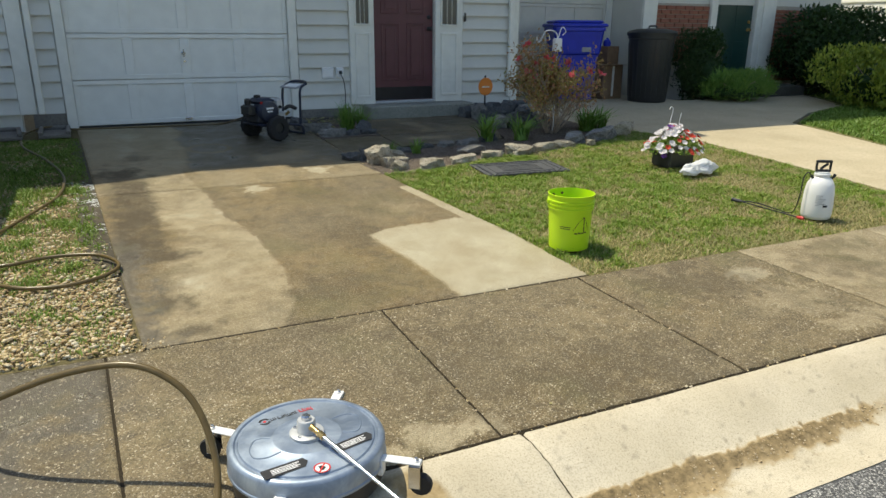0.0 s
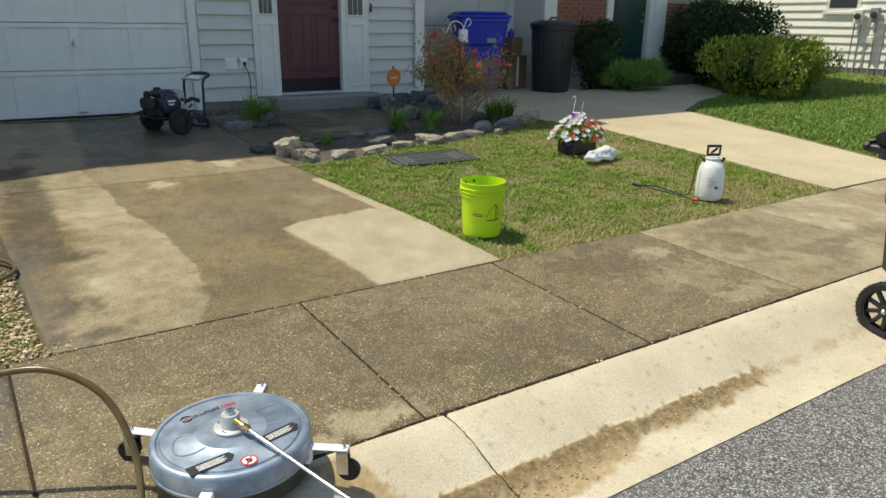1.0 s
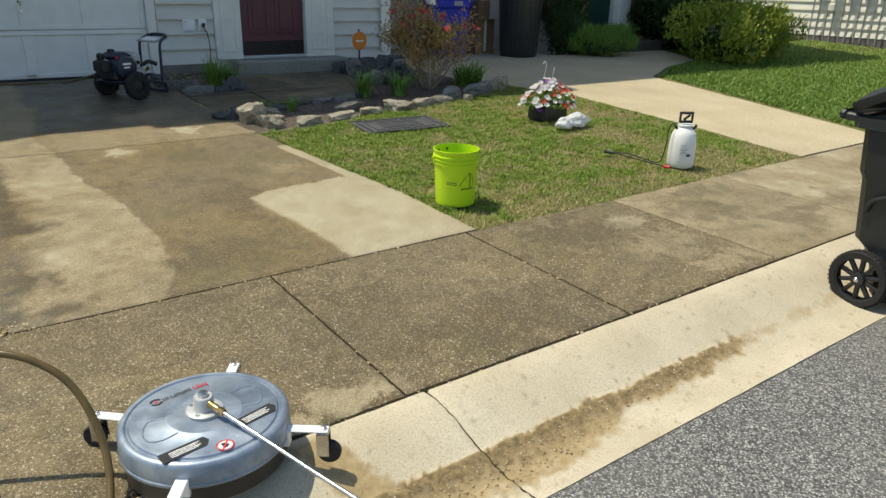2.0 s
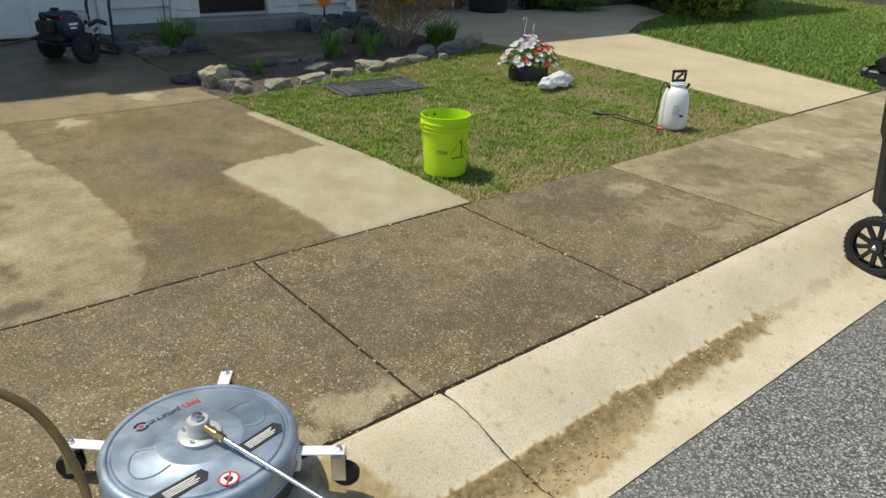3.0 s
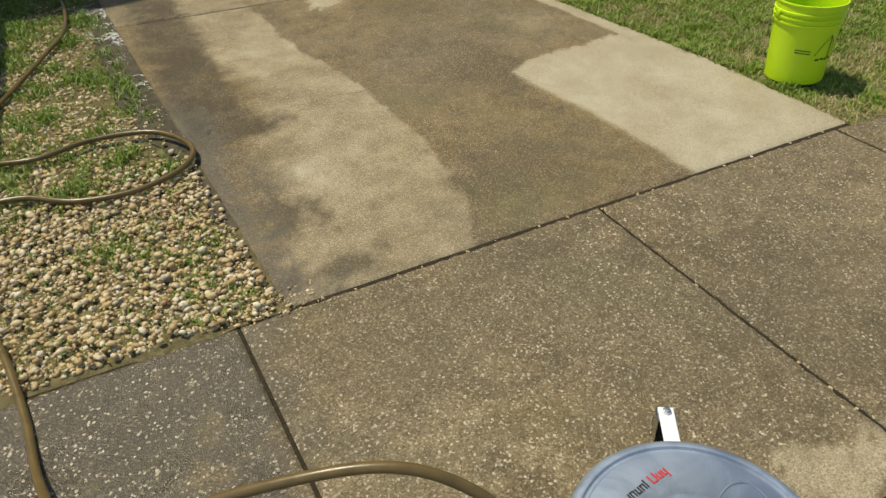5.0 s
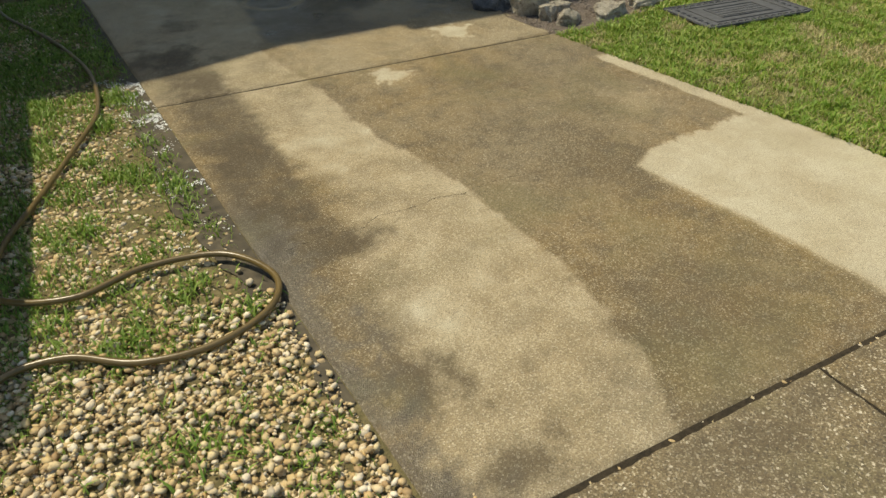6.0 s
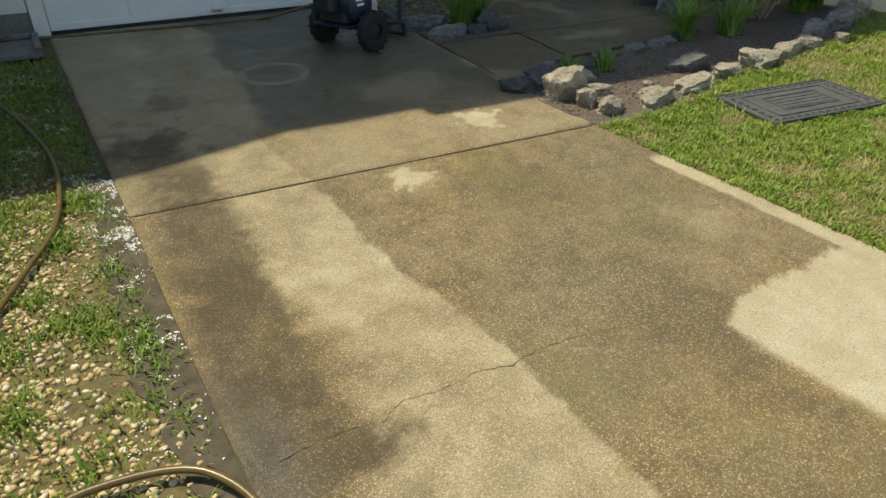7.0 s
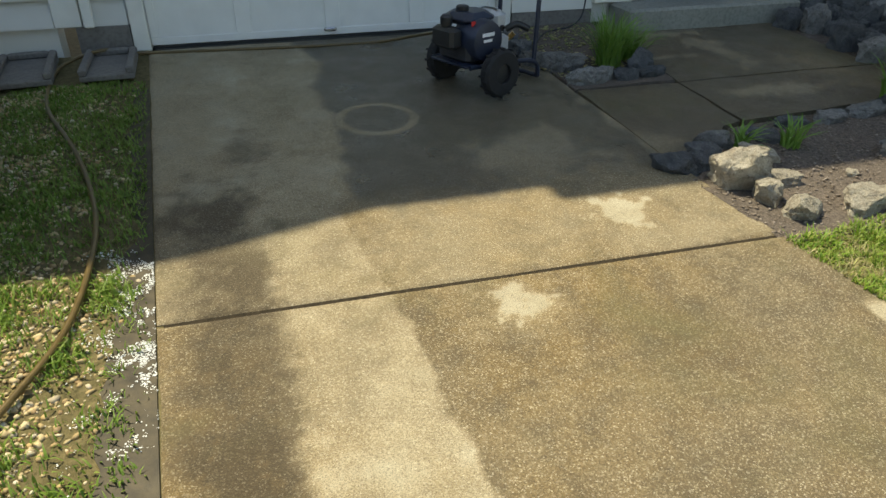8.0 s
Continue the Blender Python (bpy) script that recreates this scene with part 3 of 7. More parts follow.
def build_sidewalk():
    root = thing("pavement", Matrix(), "stained exposed-aggregate concrete sidewalk in square panels", "sidewalk", kind="structure")
    for a, b in zip(WALK_JOINTS, WALK_JOINTS[1:]):
        near = -5 < a < 6
        g = 0.02 if near else 0.3
        ga, gb = (0.0085 if a > -0.5 else 0.006), (0.0085 if b > -0.5 else 0.006)
        def at(x, y, a=a, b=b):
            xx = x + 0.045 * y * step(-3, -2.6, x) * step(-2.5, -2.7, x) * -1
            z = 0.02 * y + 0.002 * fuzz(x, y, 1.2)
            rim = min(x - a, b - x, -y, y + 1.265)
            return xx, y, z - (0.006 + 0.006 * fuzz(x, y, 28.0, 31)) * step(0.009, 0.0, rim - 0.006)
        xs = [a + ga, a + ga + 0.004, *steps(a + 0.017, b - 0.017, g), b - gb - 0.004, b - gb]
        m = sheet(xs, [-1.264, -1.258, *steps(-1.249, -0.018, g), -0.010, -0.006], at, 0.1)
        p = part("panel", m, AGG, root, smooth=True)
        set_wear(p.data, walk_wear)
    m = sheet([-13, -3, 4, 15], [-1.272, -0.6, 0.006], lambda x, y: (x, y, 0.02 * y - 0.0085), 0.05)
    part("joint_filler", m, JOINT, root, "dark dirt in the joints")


KERB_PROFILE = [(-1.273, -0.038), (-1.286, -0.030), (-1.34, -0.034), (-1.40, -0.047), (-1.47, -0.070), (-1.54, -0.098), (-1.60, -0.122), (-1.66, -0.140), (-1.72, -0.150), (-1.80, -0.150), (-1.868, -0.146)]


def kerb_wear(x, y):
    f1, f2, f3 = fuzz(x, y, 3.0, 40), fuzz(x, y, 9.0, 43), fuzz(x, y, 22.0, 44)
    up = -1.592 + 0.014 * f2 + 0.012 * f3
    low = lerp_at(x, [(-3.5, -1.74), (-2, -1.78), (-1.1, -1.81), (-0.8, -1.75), (0.0, -1.70), (0.3, -1.665), (0.5, -1.62)]) + 0.05 * f1 + 0.045 * f2
    deep = step(0.13, 0.02, up - y + 0.05 * f2 + 0.03 * f3) * step(0.35, -0.1, x + 0.15 * f1)
    mud = step(-0.004, 0.006, up - y) * step(-0.012, 0.05, y - low + 0.02 * f3) * step(0.55, 0.2, x + 0.1 * f2)
    mud *= 0.50 + 0.55 * deep + 0.22 * f2
    mud = max(mud, 0.30 * step(0.05, 0.0, abs(y + 1.62) + 0.05 * f2) * step(0.2, 0.5, x))
    run = step(0.10, 0.05, abs(x + 1.75 + 0.42 * (y + 1.4)) + 0.05 * f2 + 0.02 * f3) * step(-1.28, -1.34, y)
    mud = max(mud, 0.52 * run)
    grime = 0.45 * step(0.55, 0.95, f3 + 0.4 * f2) + 0.6 * step(0.055, 0.03, math.hypot(x + 1.875, y + 1.335) + 0.03 * f2)
    return mud, grime, 0


def build_kerb():
    root = thing("kerb", Matrix(), "pale rolled concrete kerb with dried mud in the gutter", "kerb", kind="structure")
    joints = [-13.8, -10.65, -7.52, -4.40, -1.27, 1.86, 4.98, 8.1, 11.2, 14.4]
    ys = []
    for (a, p), (b, q) in zip(KERB_PROFILE, KERB_PROFILE[1:]):
        ys += steps(a, b, 0.014)[:-1]
    ys.append(KERB_PROFILE[-1][0])
    prof = list(reversed(KERB_PROFILE))
    for a, b in zip(joints, joints[1:]):
        near = -5 < a < 3
        def at(x, y, a=a, b=b):
            rim = min(x - a, b - x)
            return x - 0.08 * (y + 1.28) * (1 if near else 0), y, lerp_at(y, prof) + 0.003 * fuzz(x, y, 2.5) - (0.006 + 0.006 * fuzz(x, y, 30.0, 7)) * step(0.012, 0.0, rim - 0.003) + (0.010 * step(0.45, 0.95, kerb_wear(x, y)[0]) * (0.7 + 0.5 * fuzz(x, y, 26.0, 8)) if near else 0.0)
        xs = [a + 0.003, a + 0.007, *steps(a + 0.016, b - 0.016, 0.016 if near else 0.4), b - 0.007, b - 0.003]
        p = part("kerb_stone", sheet(xs, list(reversed(ys)), at, 0.12), KERB, root, smooth=True)
        set_wear(p.data, kerb_wear)
    m = sheet([-13, 0, 14], list(reversed([y for y, _ in KERB_PROFILE])), lambda x, y: (x, y, lerp_at(y, prof) - 0.008), 0.05)
    part("joint_filler", m, JOINT, root, "dark dirt in the joints")
    m = sheet(steps(-13, 14, 0.5), [-1.282, -1.262], lambda x, y: (x, y, -0.035), 0.05)
    part("joint_filler", m, JOINT, root, "dark dirt between kerb and sidewalk")


LAWN = [(-0.02, -0.02), (3.79, -0.02), (3.86, 1.5), (3.90, 3.0), (3.55, 3.85), (3.2, 3.72), (2.9, 3.46), (1.95, 3.20), (1.05, 3.08), (0.6, 2.92), (0.2, 2.78), (-0.10, 2.75), (-0.30, 2.74), (-0.05, 0.83)]
BED = [(-0.30, 2.71), (0.2, 2.71), (0.6, 2.86), (1.05, 3.02), (1.95, 3.14), (2.9, 3.40), (3.2, 3.66), (3.45, 3.95), (3.20, 4.6), (3.05, 6.0), (2.16, 6.0), (1.92, 5.5), (1.92, 4.6), (1.7, 3.95), (0.2, 3.80), (-0.1, 3.45), (-0.36, 3.3)]


def fan(poly, lift=0.0, low=0.06, d=0.12):
    """A ground sheet that fills a polygon: grid cells inside it, with rim points drawn to its edge."""
    bm = bmesh.new()
    vs = [bm.verts.new((x, y, 0)) for x, y in poly]
    bm.faces.new(vs)
    x0, x1, y0, y1 = min(p[0] for p in poly), max(p[0] for p in poly), min(p[1] for p in poly), max(p[1] for p in poly)
    for axis, a, b in ((0, x0, x1), (1, y0, y1)):
        for c in steps(a, b, d)[1:-1]:
            co, no = ((c, 0, 0), (1, 0, 0)) if axis == 0 else ((0, c, 0), (0, 1, 0))
            bmesh.ops.bisect_plane(bm, geom=bm.verts[:] + bm.edges[:] + bm.faces[:], plane_co=co, plane_no=no)
    for v in bm.verts:
        v.co.z = ground_z(v.co.x, v.co.y) + lift + 0.005 * fuzz(v.co.x, v.co.y, 2.0)
    rim = [e for e in bm.edges if e.is_boundary]
    out = bmesh.ops.extrude_edge_only(bm, edges=rim)["geom"]
    for v in out:
        if isinstance(v, bmesh.types.BMVert):
            v.co.z -= low
    bmesh.ops.recalc_face_normals(bm, faces=bm.faces)
    me = bpy.data.meshes.new("sheet")
    bm.to_mesh(me)
    bm.free()
    return me


NDRIVE = [(3.78, 0.01), (5.5, 0.01), (6.0, 2.2), (6.30, 3.70), (7.4, 4.30), (8.9, 4.80), (9.4, 5.9), (8.6, 6.5), (7.3, 6.0), (6.35, 6.0), (6.3, 7.6), (3.06, 7.6), (3.06, 6.02), (3.22, 4.6), (3.47, 3.95), (3.57, 3.87), (3.92, 3.0), (3.88, 1.5)]


def build_lawns():
    tagged(part("lawn", fan(LAWN, -0.007), TURF), "mossy brown earth of the small front lawn", "lawn", kind="structure")
    tagged(part("flower_bed", fan(BED, -0.003), MULCH), "dark bark mulch in the flower bed", "flower bed", kind="structure")
    tagged(part("neighbour_driveway", fan(NDRIVE, 0.004, 0.09, 0.5), PALE), "clean pale concrete driveway of the next house", "driveway", kind="structure")
    side = [(5.53, 0.01), (16.0, 0.01), (16.1, 14), (10.6, 9), (9.9, 6.8), (9.45, 5.9), (8.95, 4.77), (7.42, 4.26), (6.34, 3.66), (6.04, 2.2)]
    tagged(part("side_lawn", fan(side, 0.0, 0.06, 0.5), TURF), "earth of the next house's lawn", "lawn", kind="structure")
    strip = [(-2.48, -0.02), (-2.69, 3.3), (-2.82, 5.3), (-2.86, 5.98), (-3.9, 5.98), (-3.79, 5.2), (-3.46, 0.7), (-3.40, 0.3), (-3.37, -0.02)]
    tagged(part("gravel_strip", fan(strip, -0.009, 0.06, 0.1), GRIT), "gritty earth strip between two driveways", "ground", kind="structure")
    left = [(-7.2, 0.0), (-3.345, 0.0), (-3.375, 0.3), (-3.44, 0.7), (-3.77, 5.2), (-3.92, 5.98), (-7.2, 5.98)]
    tagged(part("left_driveway", fan(left, 0.0, 0.09, 0.5), PALE), "pale concrete driveway beside the gravel strip", "driveway", kind="structure")


def front_walk_wear(x, y):
    """Wet concrete, with paler patches that have begun to dry."""
    f1, f2, f3 = fuzz(x, y, 2.4, 61), fuzz(x, y, 7.0, 63), fuzz(x, y, 16.0, 64)
    dry = 0.0
    for cx, cy, rx, ry, a in ((0.90, 5.52, 0.34, 0.07, 0.85), (1.02, 5.02, 0.13, 0.34, 0.7), (0.95, 4.24, 0.42, 0.09, 0.7), (0.55, 5.0, 0.18, 0.05, 0.6), (-0.28, 3.72, 0.16, 0.12, 0.6), (1.5, 4.6, 0.3, 0.2, 0.4)):
        d = math.hypot((x - cx) / rx, (y - cy) / ry) + 0.7 * f2 + 0.4 * f1 + 0.2 * f3
        dry = max(dry, a * step(1.15, 0.6, d))
    return 0.16 + 0.55 * dry + 0.12 * f1, 0.0, 0.70 - 0.66 * dry + 0.20 * f1


def build_front_walk():
    root = thing("front_walk", Matrix(), "damp grey concrete walk to the front door", "walkway", kind="structure")
    walk_poly = [[(-0.345, 3.42), (-0.12, 3.47), (0.18, 3.82), (0.32, 3.86), (0.34, 4.51), (-0.345, 4.53)],
                 [(0.345, 3.86), (1.68, 3.97), (1.9, 4.52), (0.355, 4.51)],
                 [(0.36, 4.53), (1.9, 4.54), (1.9, 5.5), (1.9, 5.70), (0.45, 5.70)]]
    for poly in walk_poly:
        slab = part("slab", fan(poly, 0.004, 0.08, 0.06), DRIVE_AGG, root)
        set_wear(slab.data, front_walk_wear)
    m = Mesh().box(0.62, 2.18, 5.62, 5.992, 0.2, 0.44, 0.02)
    tagged(part("door_step", m, STEP), "low grey concrete step before the front door", "step", kind="structure")


build_ground()
build_drive()
build_sidewalk()
build_kerb()
build_lawns()
build_front_walk()


# ---- houses ----
def siding(name, parent, x0, x1, z0, z1, y, material, lap=0.178, turn=None):
    """Lapped boards, each its own piece, proud at the lower edge, facing -y."""
    n = math.ceil((z1 - z0) / lap)
    for k in range(n):
        a, b = z0 + k * lap, min(z1, z0 + (k + 1) * lap)
        m = Mesh().add([(x0, y - 0.042, a), (x1, y - 0.042, a), (x1, y - 0.004, b), (x0, y - 0.004, b), (x0, y, a), (x1, y, a), (x1, y, b), (x0, y, b), (x0, y - 0.040, a + 0.016), (x1, y - 0.040, a + 0.016)],
                       [(0, 1, 9, 8), (8, 9, 2, 3), (4, 0, 8, 3, 7), (1, 5, 6, 2, 9), (5, 4, 7, 6), (3, 2, 6, 7), (4, 5, 1, 0)])
        if turn:
            m.moved(turn)
        part(name, m, material, parent)


def panel_door(root, x0, x1, z0, z1, y, cols, rows, material):
    """A sectional garage door: sections with raised frames round sunk panels."""
    w, h = (x1 - x0) / cols, (z1 - z0) / rows
    for r in range(rows):
        a = z0 + r * h
        sec = part("door_section", Mesh().box(x0, x1, y, y + 0.035, a + 0.002, a + h - 0.002), material, root)
        m = Mesh()
        for c in range(cols + 1):
            s = x0 + c * w
            m.box(max(x0, s - 0.055), min(x1, s + 0.055), y - 0.016, y - 0.001, a + 0.055, a + h - 0.055, 0.004)
        m.box(x0, x1, y - 0.017, y - 0.001, a + 0.004, a + 0.056, 0.004)
        m.box(x0, x1, y - 0.017, y - 0.001, a + h - 0.056, a + h - 0.004, 0.004)
        part("raised_frame", m, material, sec)


def build_house():
    root = thing("house", Matrix(), "grey-sided townhouse with a white garage door", "house", kind="structure")
    top = 6.4
    m = Mesh()
    for a, b, c, d in ((-3.30, -2.86, 0.1, top), (-2.86, -0.34, 2.32, top), (-0.34, 0.80, 0.1, top), (0.80, 1.70, 2.46, top), (1.70, 3.05, 0.1, top)):
        m.box(a, b, 6.0, 6.18, c, d)
    m.box(3.0, 3.05, 6.18, 13, 0.1, top).box(-3.30, -3.25, 6.18, 13, 0.1, top).box(-3.3, 3.05, 13, 13.1, 0.1, top)
    part("wall", m, SIDING, root)
    part("foundation", Mesh().box(-3.30, -2.97, 5.955, 5.998, 0.1, 0.47, 0.004), BLOCK, root, "rough grey concrete foundation")
    part("foundation", Mesh().box(-0.22, 0.46, 5.965, 5.998, 0.1, 0.40, 0.004), BLOCK, root, "rough grey concrete foundation")
    part("foundation", Mesh().box(2.13, 3.04, 5.965, 5.998, 0.1, 0.36, 0.004), BLOCK, root, "rough grey concrete foundation")
    siding("siding_board", root, -3.25, -2.975, 0.47, 3.3, 6.0, SIDING)
    siding("siding_board", root, -0.225, 0.455, 0.40, 3.3, 6.0, SIDING)
    siding("siding_board", root, 2.125, 2.95, 0.36, 3.3, 6.0, SIDING)
    siding("siding_board", root, -3.25, 3.05, 3.3, top, 6.0, SIDING)
    part("floor_slab", Mesh().box(-2.86, 3.0, 6.0, 12.9, 0.14, 0.285), GREY, root)
    part("dark_interior", Mesh().box(-3.2, 3.0, 8.0, 8.1, 0.28, 3.0), TRIM, root)
    # roof: eaves forward, with a small step over the garage
    # roof, unseen: eaves forward, stepped in pieces to shape the shadow on the driveway
    m = Mesh()
    for x0, x1, ye, z0, z1 in ((-9.0, -4.75, 5.60, 7.06, 7.06), (-4.75, -3.75, 5.60, 7.06, 6.46), (-3.75, -2.4, 5.60, 6.46, 6.50), (-3.06, 2.2, 5.60, 6.87, 6.90)):
        for ya, yb, ra, rb in ((ye, 9.5, 0.0, 1.7), (9.5, 13.5, 1.7, 0.0)):
            m.add([(x0, ya, z0 + ra), (x1, ya, z1 + ra), (x1, yb, z1 + rb), (x0, yb, z0 + rb), (x0, ya, z0 + ra + 0.14), (x1, ya, z1 + ra + 0.14), (x1, yb, z1 + rb + 0.14), (x0, yb, z0 + rb + 0.14)],
                  [(3, 2, 1, 0), (4, 5, 6, 7), (0, 1, 5, 4), (1, 2, 6, 5), (2, 3, 7, 6), (3, 0, 4, 7)])
    part("roof", m, SHINGLE, root)
    # garage opening
    for x0, x1 in ((-2.965, -2.86), (-0.34, -0.235)):
        part("garage_casing", Mesh().box(x0, x1, 5.955, 6.0, 0.29, 2.40, 0.006), TRIM, root)
    part("garage_casing", Mesh().box(-2.965, -0.235, 5.955, 6.0, 2.40, 2.52, 0.006), TRIM, root)
    g = thing("garage_door", Matrix(), "closed white panelled garage door in shade", "garage door", kind="structure")
    panel_door(g, -2.858, -0.342, 0.305, 2.40, 6.035, 4, 4, GARAGE)
    part("weather_strip", Mesh().box(-2.85, -0.35, 6.02, 6.07, 0.283, 0.306, 0.004), BLACK_PLASTIC, g, "black rubber bottom seal")
    hnd = Mesh().lathe([(0.022, 0), (0.024, 0.006), (0.012, 0.012), (0.012, 0.03)], 16)
    hnd.moved(pose(-1.62, 6.018, 1.13, 90))
    k = len(hnd.v)
    hnd.tube([(-1.62, 5.985, 1.175), (-1.62, 5.985, 1.085)], 0.009, 8)
    part("door_handle", hnd, STEEL, g, "small metal twist handle", True)
    part("keyhole", Mesh().lathe([(0.014, 0), (0.014, 0.012)], 14).moved(pose(-1.615, 6.018, 1.03, 90)), STEEL, g, smooth=True)
    part("lift_handle", Mesh().box(-1.67, -1.58, 5.99, 6.018, 0.34, 0.365, 0.006), STEEL, g)
    # entry: pilasters, door
    door_top = 2.46
    for x0, x1, side in ((0.46, 0.80, 0), (1.70, 2.12, 1)):
        p = part("pilaster", Mesh().box(x0, x1, 5.93, 6.0, 0.441, door_top, 0.006), TRIM, root, "white panelled sidelight surround")
        m = Mesh()
        c0, c1 = (x0 + 0.07, x1 - 0.06) if not side else (x0 + 0.08, x1 - 0.08)
        for z0, z1 in ((0.53, 1.38),):
            for a, b, c, d in ((c0, c1, z0, z0 + 0.03), (c0, c1, z1 - 0.03, z1), (c0, c0 + 0.03, z0 + 0.03, z1 - 0.03), (c1 - 0.03, c1, z0 + 0.03, z1 - 0.03)):
                m.box(a, b, 5.918, 5.929, c, d, 0.003)
        part("moulding", m, TRIM, p)
        w = part("sidelight", Mesh().box(c0 + 0.02, c1 - 0.02, 5.924, 5.929, 1.49, 2.35), GLASS, p, "narrow leaded sidelight pane")
        m = Mesh()
        for a, b, c, d in ((c0 - 0.005, c0 + 0.018, 1.47, 2.37), (c1 - 0.018, c1 + 0.005, 1.47, 2.37), (c0 + 0.018, c1 - 0.018, 1.47, 1.489)):
            m.box(a, b, 5.912, 5.9285, c, d, 0.003)
        for i in range(1, 3):
            q = c0 + 0.02 + (c1 - c0 - 0.04) * i / 3
            m.box(q - 0.003, q + 0.003, 5.919, 5.9235, 1.49, 2.35)
        part("pane_frame", m, TRIM, w)
    part("lintel", Mesh().box(0.46, 2.12, 5.93, 6.0, door_top + 0.002, 2.75, 0.006), TRIM, root)
    part("threshold", Mesh().box(0.80, 1.70, 5.94, 6.10, 0.441, 0.475, 0.006), ALLOY, root, "dull aluminium threshold")
    d = thing("door_1", Matrix(), "closed maroon panelled front door with dark kick plate", "door", kind="structure")
    part("leaf", Mesh().box(0.805, 1.695, 6.02, 6.065, 0.478, 2.455), MAROON, d)
    m = Mesh()
    for x0, x1 in ((0.93, 1.20), (1.30, 1.57)):
        for z0, z1 in ((0.74, 1.50), (1.62, 2.25)):
            m.box(x0, x1, 6.012, 6.0185, z0, z0 + 0.022, 0.003).box(x0, x1, 6.012, 6.0185, z1 - 0.022, z1, 0.003)
            m.box(x0, x0 + 0.022, 6.012, 6.0185, z0 + 0.022, z1 - 0.022, 0.003).box(x1 - 0.022, x1, 6.012, 6.0185, z0 + 0.022, z1 - 0.022, 0.003)
            m.box(x0 + 0.06, x1 - 0.06, 6.011, 6.0185, z0 + 0.06, z1 - 0.06, 0.004)
    part("panel_moulding", m, MAROON, d)
    part("kick_plate", Mesh().box(0.82, 1.68, 6.0145, 6.0185, 0.485, 0.655, 0.001), KICK, d, "dark scuffed kick plate")
    knob = Mesh().lathe([(0.030, 0), (0.030, 0.006), (0.011, 0.012), (0.011, 0.035), (0.026, 0.045), (0.029, 0.058), (0.020, 0.070), (0.0, 0.072)], 20).moved(pose(1.635, 6.019, 1.43, 90))
    part("door_knob", knob, KICK, d, "dark door knob", True)
    part("dead_bolt", Mesh().lathe([(0.028, 0), (0.028, 0.014), (0.018, 0.022), (0, 0.023)], 18).moved(pose(1.635, 6.019, 1.58, 90)), KICK, d, smooth=True)
    part("door_bell", Mesh().box(2.16, 2.19, 5.955, 5.975, 1.53, 1.65, 0.004), BLACK_PLASTIC, root, "small dark doorbell button")
    # corner trims and downspouts
    part("corner_trim", Mesh().box(2.955, 3.06, 5.965, 6.0, 0.36, top, 0.005), TRIM, root)
    part("corner_trim", Mesh().box(-3.42, -3.255, 5.955, 6.0, 0.47, top, 0.005), TRIM, root)
    for x0, w, y, z0 in ((-3.235, 0.062, 5.90, 0.47), (2.875, 0.07, 5.90, 0.48)):
        s = part("downspout", Mesh().box(x0, x0 + w, y, y + 0.05, z0, 6.7, 0.008), TRIM, root, "white ribbed metal downspout")
        part("strap", Mesh().box(x0 - 0.012, x0 + w + 0.012, y - 0.004, y + 0.07, 1.9, 1.93, 0.002), TRIM, s)
    part("left_wall", Mesh().box(-9.0, -3.42, 6.0, 6.2, 0.1, 6.4), SIDING, root)
    siding("siding_board", root, -9.0, -3.425, 0.47, 2.2, 6.0, SIDING)


def brick_wall(parent, x0, x1, z0, z1, y):
    part("mortar_bed", Mesh().box(x0, x1, y, y + 0.1, z0, z1), MORTAR, parent)
    made = {}
    for r in range(int((z1 - z0) / 0.0745)):
        z, off = z0 + r * 0.0745, 0.108 * (r % 2)
        c = x0 - off
        while c < x1:
            a, b = max(x0, c), min(x1, c + 0.205)
            if b - a > 0.03:
                key = round(b - a, 3)
                if key not in made:
                    made[key] = Mesh().box(0, key, 0, 0.02, 0, 0.0645, 0.003).data("brick")
                    made[key].materials.append(BRICK)
                ob = part("brick", made[key], None, parent)
                ob.location = (a, y - 0.014 - 0.003 * random.random(), z)
            c += 0.216


